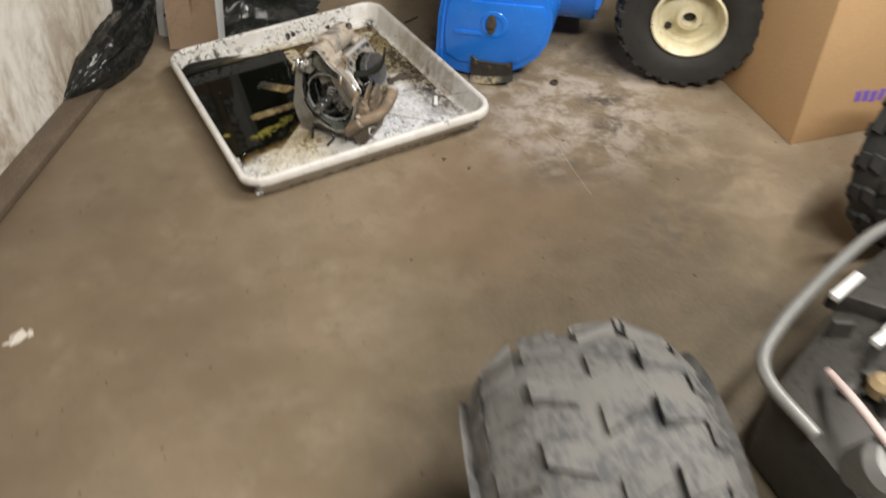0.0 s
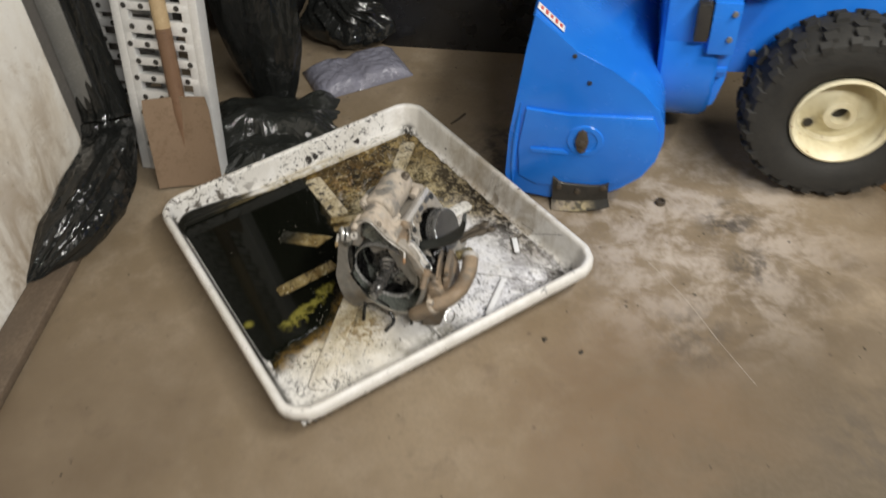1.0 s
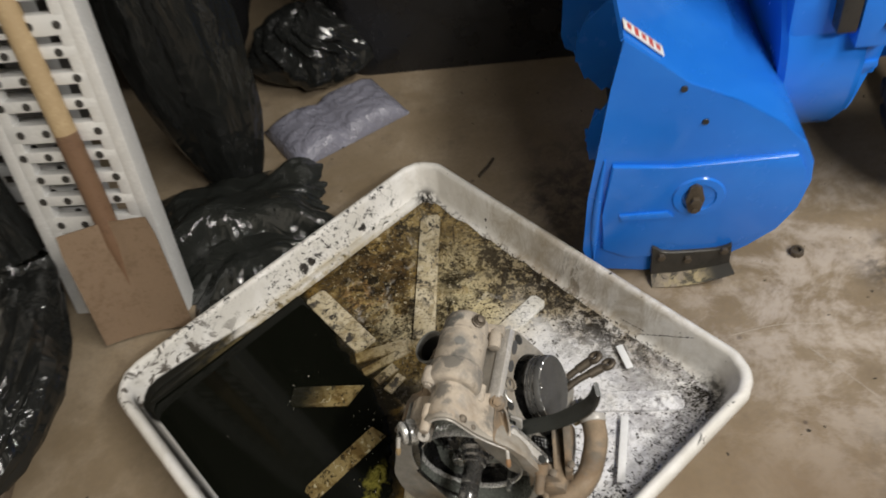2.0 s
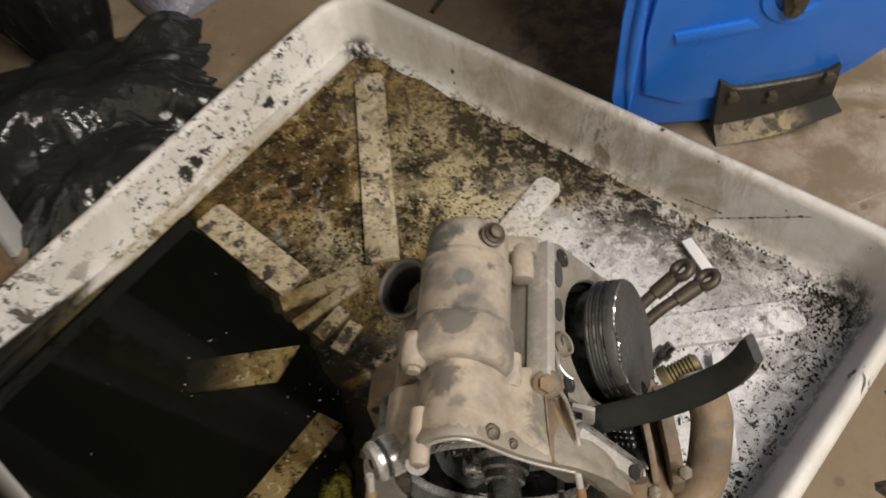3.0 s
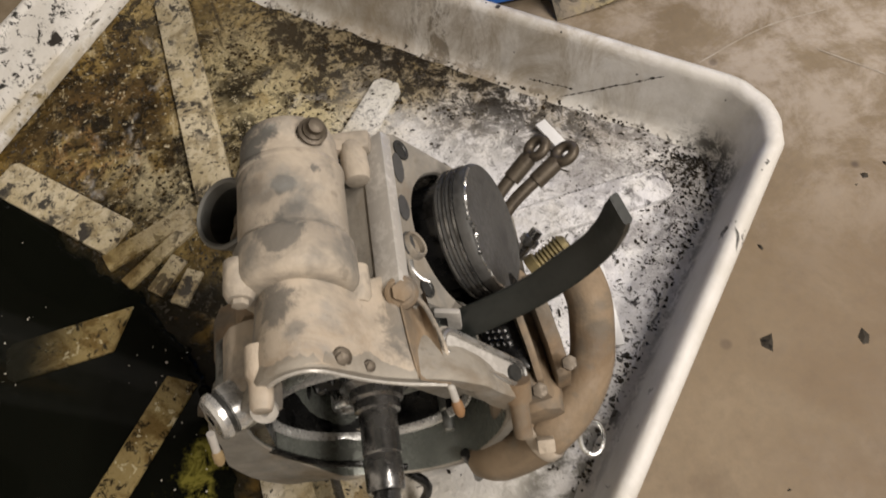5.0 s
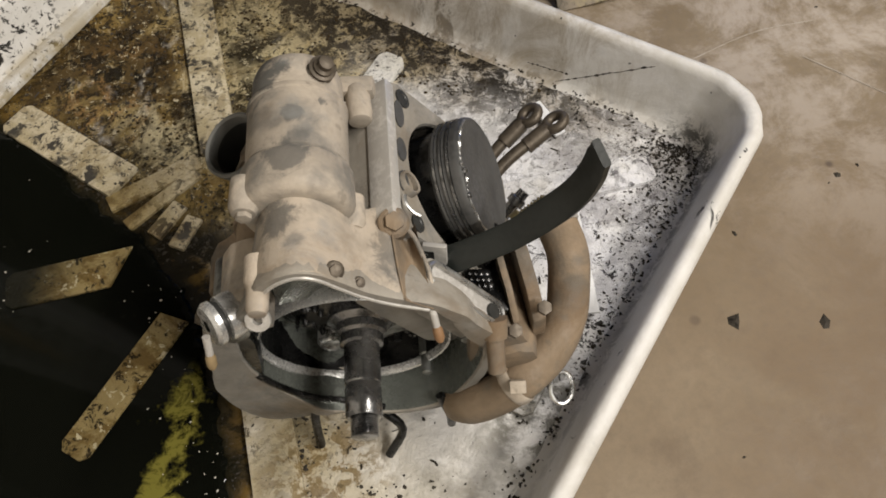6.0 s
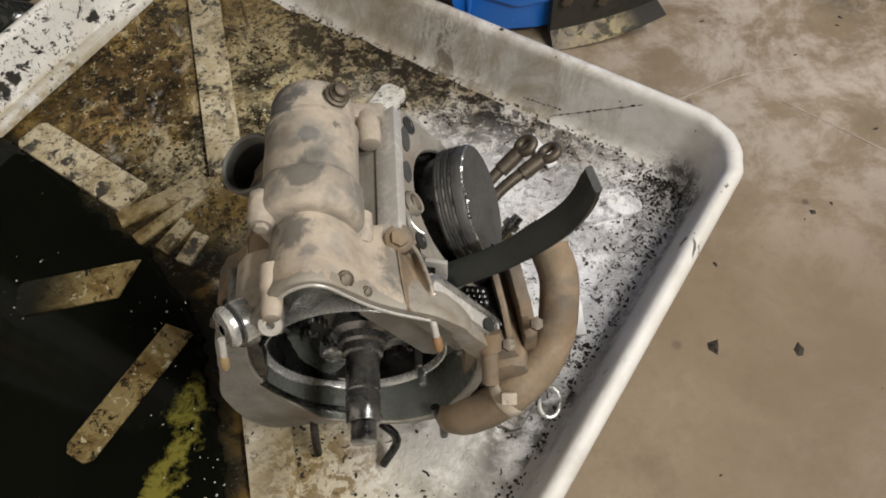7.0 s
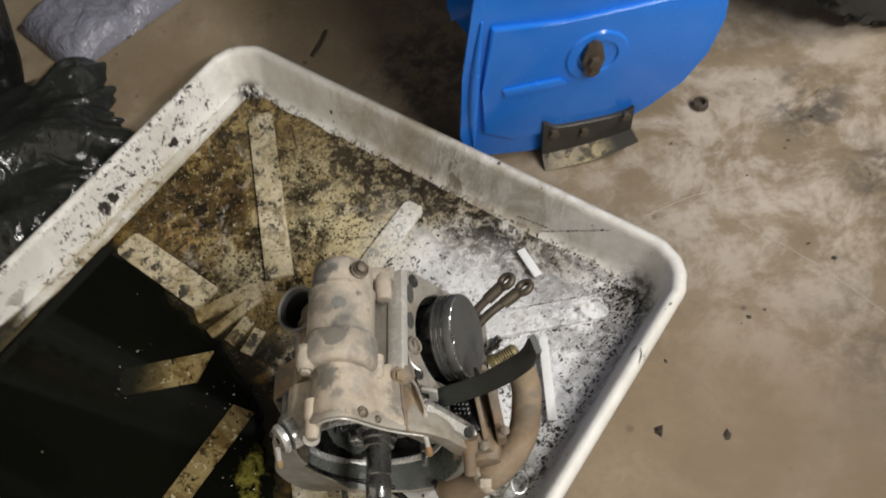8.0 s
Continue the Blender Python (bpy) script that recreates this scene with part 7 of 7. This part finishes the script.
slumped_bag([(-0.640, -0.205, 0.012), (-0.612, -0.10, 0.045), (-0.608, 0.02, 0.058), (-0.632, 0.13, 0.065), (-0.658, 0.205, 0.10), (-0.672, 0.235, 0.22), (-0.690, 0.265, 0.5), (-0.70, 0.28, 0.9)],
            [0.008, 0.047, 0.062, 0.060, 0.052, 0.044, 0.040, 0.036], 8.7, "black plastic sack slumped along the foot of the wall")
bag("plastic_bag", (-0.80, 0.50, 0), (0.075, 0.16, 1.0), 11.2, 1.9, BAG, "black plastic sack standing in the corner by the wall", (-0.02, 0.02))
bag("plastic_bag", (-0.27, 0.80, 0), (0.13, 0.09, 0.16), 14.6, 2.2, BAG, "black plastic bag slumped behind the flat packet", (0.0, 0.03))
bag("plastic_bag", (-0.55, 0.88, 0), (0.24, 0.2, 1.2), 17.6, 1.5, BAG_SOFT, "large black sack in the dark corner", (0.0, 0.03))


def black_bulk():
    # a made-up tub stands in for the dark bags and sheeting here
    b = thing("black_bulk", pose(0.08, 0.99, 0), "large black tub added in place of the dark bags behind the tray", "storage bin")
    bm = bmesh.new()
    lo, hi = round_rect(0.30, 0.19, 0.06), round_rect(0.34, 0.22, 0.07)
    rows = [[bm.verts.new((x, y, z)) for x, y in ring] for ring, z in ((lo, 0.0), (lo, 0.02), (hi, 0.56), (round_rect(0.36, 0.24, 0.08), 0.565), (round_rect(0.36, 0.24, 0.08), 0.60), (round_rect(0.335, 0.215, 0.07), 0.60), (round_rect(0.29, 0.18, 0.06), 0.03))]
    for a, c in zip(rows, rows[1:]):
        for i in range(len(a)):
            bm.faces.new((a[i], a[(i + 1) % len(a)], c[(i + 1) % len(a)], c[i]))
    bm.faces.new(rows[0][::-1]), bm.faces.new(rows[-1])
    part("tub", bm, BAG_SOFT, b, local=True)


black_bulk()


def packet():
    """A flat film-wrapped packet on the floor."""
    bm = bmesh.new()
    m = pose(-0.215, 0.645, 0, 0, 0, 36)
    n = 26
    vs = [[bm.verts.new(m @ Vector((0.125 * (2 * i / n - 1), 0.075 * (2 * j / n - 1), 0.03 * (1 - (2 * i / n - 1) ** 8) * (1 - (2 * j / n - 1) ** 8) + 0.004 * noise.noise(Vector((i * 0.4, j * 0.4, 9))) - 0.012 * math.exp(-((i - 12) / 1.6) ** 2) + 0.006))) for j in range(n + 1)] for i in range(n + 1)]
    for i in range(n):
        for j in range(n):
            bm.faces.new((vs[i][j], vs[i + 1][j], vs[i + 1][j + 1], vs[i][j + 1]))
    low = bmesh.ops.extrude_edge_only(bm, edges=[e for e in bm.edges if e.is_boundary])
    for v in low["geom"]:
        if isinstance(v, bmesh.types.BMVert):
            v.co.z = 0.001
    solo("film_packet", bm, GREY_FILM, "flat packet in crinkled grey plastic film on the floor", "packet", angle=60)


packet()


def door_track():
    t = thing("door_track", WEST @ pose(0.02, 0.455, 0), "grey galvanised steel door track upright at the wall", "door track")
    bm = bmesh.new()
    prism(bm, [(-0.018, -0.02), (0.03, -0.02), (0.03, -0.016), (-0.014, -0.016), (-0.014, 0.03), (-0.018, 0.03)], pose(0, 0, 0), 0.0, 2.3, 0)
    part("rail", bm, GREY_STEEL, t, local=True, smooth=False)


door_track()


# ---- things by the first steps of the way ----
def carton():
    c = thing("cardboard_box", pose(1.153, 0.102, 0, 0, 0, 32), "brown cardboard box with violet handwriting on the floor", "box")
    bm = bmesh.new()
    block(bm, pose(0.20, 0.19, 0.25), 0.40, 0.38, 0.50, 0.004)
    body = part("box_body", bm, CARD, c, local=True)
    bm = bmesh.new()
    rnd = random.Random(4)
    x = 0.148
    for k in range(4):
        block(bm, pose(x, -0.0006, 0.112 - 0.15 * (x - 0.148) + rnd.uniform(-0.003, 0.003), 0, rnd.uniform(-10, 10), 0), 0.016, 0.0008, 0.030, 0)
        x += 0.023
    part("ink_bar", bm, PURPLE, body, "violet marker strokes", local=True, smooth=False)


carton()


def muddy_tyre():
    t = thing("muddy_tyre", pose(0.822, -1.12, 0), "mud-dusted knobbly tyre standing on the floor", "tyre")
    m = along((0.828, -1.135, 0.226), (0.90, 0.36, 0.20))
    bm, knobs = bmesh.new(), bmesh.new()
    tyre_mesh(bm, m, 0.228, 0.29, 0.12, 18, 0.008, 2.2, 0.30, knobs)
    part("carcass", bm, MUD_TYRE, t, "dusty rubber tyre")
    part("tread", knobs, MUD_TYRE, t, "dusty tread blocks", "stuff")
    bm = bmesh.new()
    lathe(bm, [(0.121, 0.08), (0.114, 0.07), (0.07, 0.06), (0.0, 0.06)], m, 32, False)
    part("rim", bm, MUD_TYRE, t)


muddy_tyre()


def quad_bike():
    """The corner of a machine that shows beside the tyre: tube rack, black tank and cables."""
    q = thing("small_engine_unit", pose(1.25, -0.75, 0), "black greasy engine unit with a grey tube guard on the floor", "machine")
    bm = bmesh.new()
    prism(bm, [(1.04, -0.83), (1.20, -0.52), (1.60, -0.50), (1.60, -1.05), (1.16, -1.00)], pose(0, 0, 0), 0.0, 0.17, 0.03)
    part("housing", bm, BLACK_BOX, q, "black greasy housing")
    bm = bmesh.new()
    tube(bm, [(1.10, -0.91, 0.185), (1.03, -0.82, 0.195), (1.05, -0.73, 0.205), (1.15, -0.56, 0.215), (1.24, -0.45, 0.225), (1.35, -0.41, 0.22)], 0.011, 14, 8)
    part("tube_guard", bm, GREY_STEEL, q, "grey tube guard")
    bm = bmesh.new()
    prism(bm, [(1.13, -0.62), (1.26, -0.45), (1.50, -0.46), (1.5, -0.70)], pose(0, 0, 0), 0.16, 0.20, 0.008)
    part("tray_plate", bm, BLACK_BOX, q)
    for x, y, a, ln in ((1.155, -0.62, 55, 0.08), (1.24, -0.66, 55, 0.13), (1.20, -0.72, 50, 0.05)):
        bm = bmesh.new()
        block(bm, pose(x, y, 0.215, 0, 0, a), ln, 0.016, 0.012, 0.003)
        part("bar", bm, ALU, q)
    bm = bmesh.new()
    lathe(bm, [(0.036, 0.0), (0.042, 0.004), (0.042, 0.08), (0.03, 0.095), (0.0, 0.097)], along((1.17, -0.93, 0.14), (0.2, -0.35, 1)), 28, False)
    part("canister", bm, GREY_STEEL, q, "grey metal canister")
    bm = bmesh.new()
    lathe(bm, [(0.018, 0), (0.02, 0.02), (0.012, 0.03)], along((1.19, -0.81, 0.19), (0, 0, 1)), 18)
    part("tan_cap", bm, CORK, q, "tan cap")
    bm = bmesh.new()
    tube(bm, [(1.12, -0.80, 0.20), (1.14, -0.88, 0.235), (1.19, -0.97, 0.24), (1.30, -1.05, 0.20)], 0.007, 10, 6)
    part("cable", bm, simple("pale_cable_sleeve", (0.55, 0.52, 0.50), (0.5, 0.3, 0.27), 40, 0.5), q, "pale cable")
    bm = bmesh.new()
    rnd = random.Random(9)
    for _ in range(26):
        x, y = rnd.uniform(1.12, 1.45), rnd.uniform(-0.9, -0.56)
        block(bm, pose(x, y, 0.18, 0, 0, rnd.uniform(0, 90)), rnd.uniform(0.012, 0.04), rnd.uniform(0.012, 0.03), rnd.uniform(0.02, 0.05), 0.002)
    part("engine_clutter", bm, BLACK_BOX, q, "", "stuff")
    # a black tyre behind it
    t = thing("tyre", pose(1.36, -0.12, 0), "black tyre standing beside the cardboard box", "tyre")
    bm, knobs = bmesh.new(), bmesh.new()
    m = along((1.36, -0.18, 0.2), (0.75, -0.6, 0.15))
    tyre_mesh(bm, m, 0.19, 0.14, 0.10, 18, 0.010, tread=knobs)
    part("carcass", bm, TYRE, t)
    part("tread", knobs, TYRE, t, "", "stuff")


quad_bike()


def small_scraps():
    bm = bmesh.new()
    crumb(bm, -0.262, -0.92, 0.0, 0.018, 0.5)
    crumb(bm, -0.245, -0.905, 0.0, 0.010, 0.6)
    crumb(bm, -0.272, -0.938, 0.0, 0.008, 0.4)
    solo("paper_scrap", bm, PALE, "crumpled pale scrap on the concrete floor", "scrap")
    bm = bmesh.new()
    lathe(bm, [(0.0095, 0.0), (0.011, 0.002), (0.010, 0.009), (0.006, 0.0095), (0.0055, 0.004)], pose(0.555, 0.232, 0), 9)
    solo("nut", bm, RUST_STEEL, "dark rusty nut lying on the concrete floor", "nut")
    bm = bmesh.new()
    tube(bm, [(0.07, 0.455, 0.004), (0.085, 0.475, 0.006), (0.095, 0.50, 0.004)], 0.0025, 6, 3)
    solo("nail", bm, RUST_STEEL, "bent rusty nail beside the tray", "nail")


small_scraps()


def floor_scratches():
    """Pale scratches in the concrete."""
    for pts in ([(0.53, 0.06), (0.60, -0.03), (0.66, -0.13), (0.715, -0.215)], [(0.43, 0.085), (0.50, 0.10), (0.56, 0.098)]):
        bm = bmesh.new()
        path = smooth_path([(x, y, 0) for x, y in pts], 10)
        rows = []
        for i, q in enumerate(path):
            d = (path[min(i + 1, len(path) - 1)] - path[max(i - 1, 0)]).normalized()
            w = 0.0007 * (0.2 + abs(noise.noise(Vector((i * 0.7, 3, 3))))) + 0.0002
            rows.append([bm.verts.new((q.x - d.y * w * k, q.y + d.x * w * k, 0.0005)) for k in (-1, 1)])
        for a, b in zip(rows, rows[1:]):
            bm.faces.new((a[0], a[1], b[1], b[0]))
        solo("floor_scratch", bm, SCRATCH, "pale scratch in the concrete floor", "scratch", "", "structure")


floor_scratches()
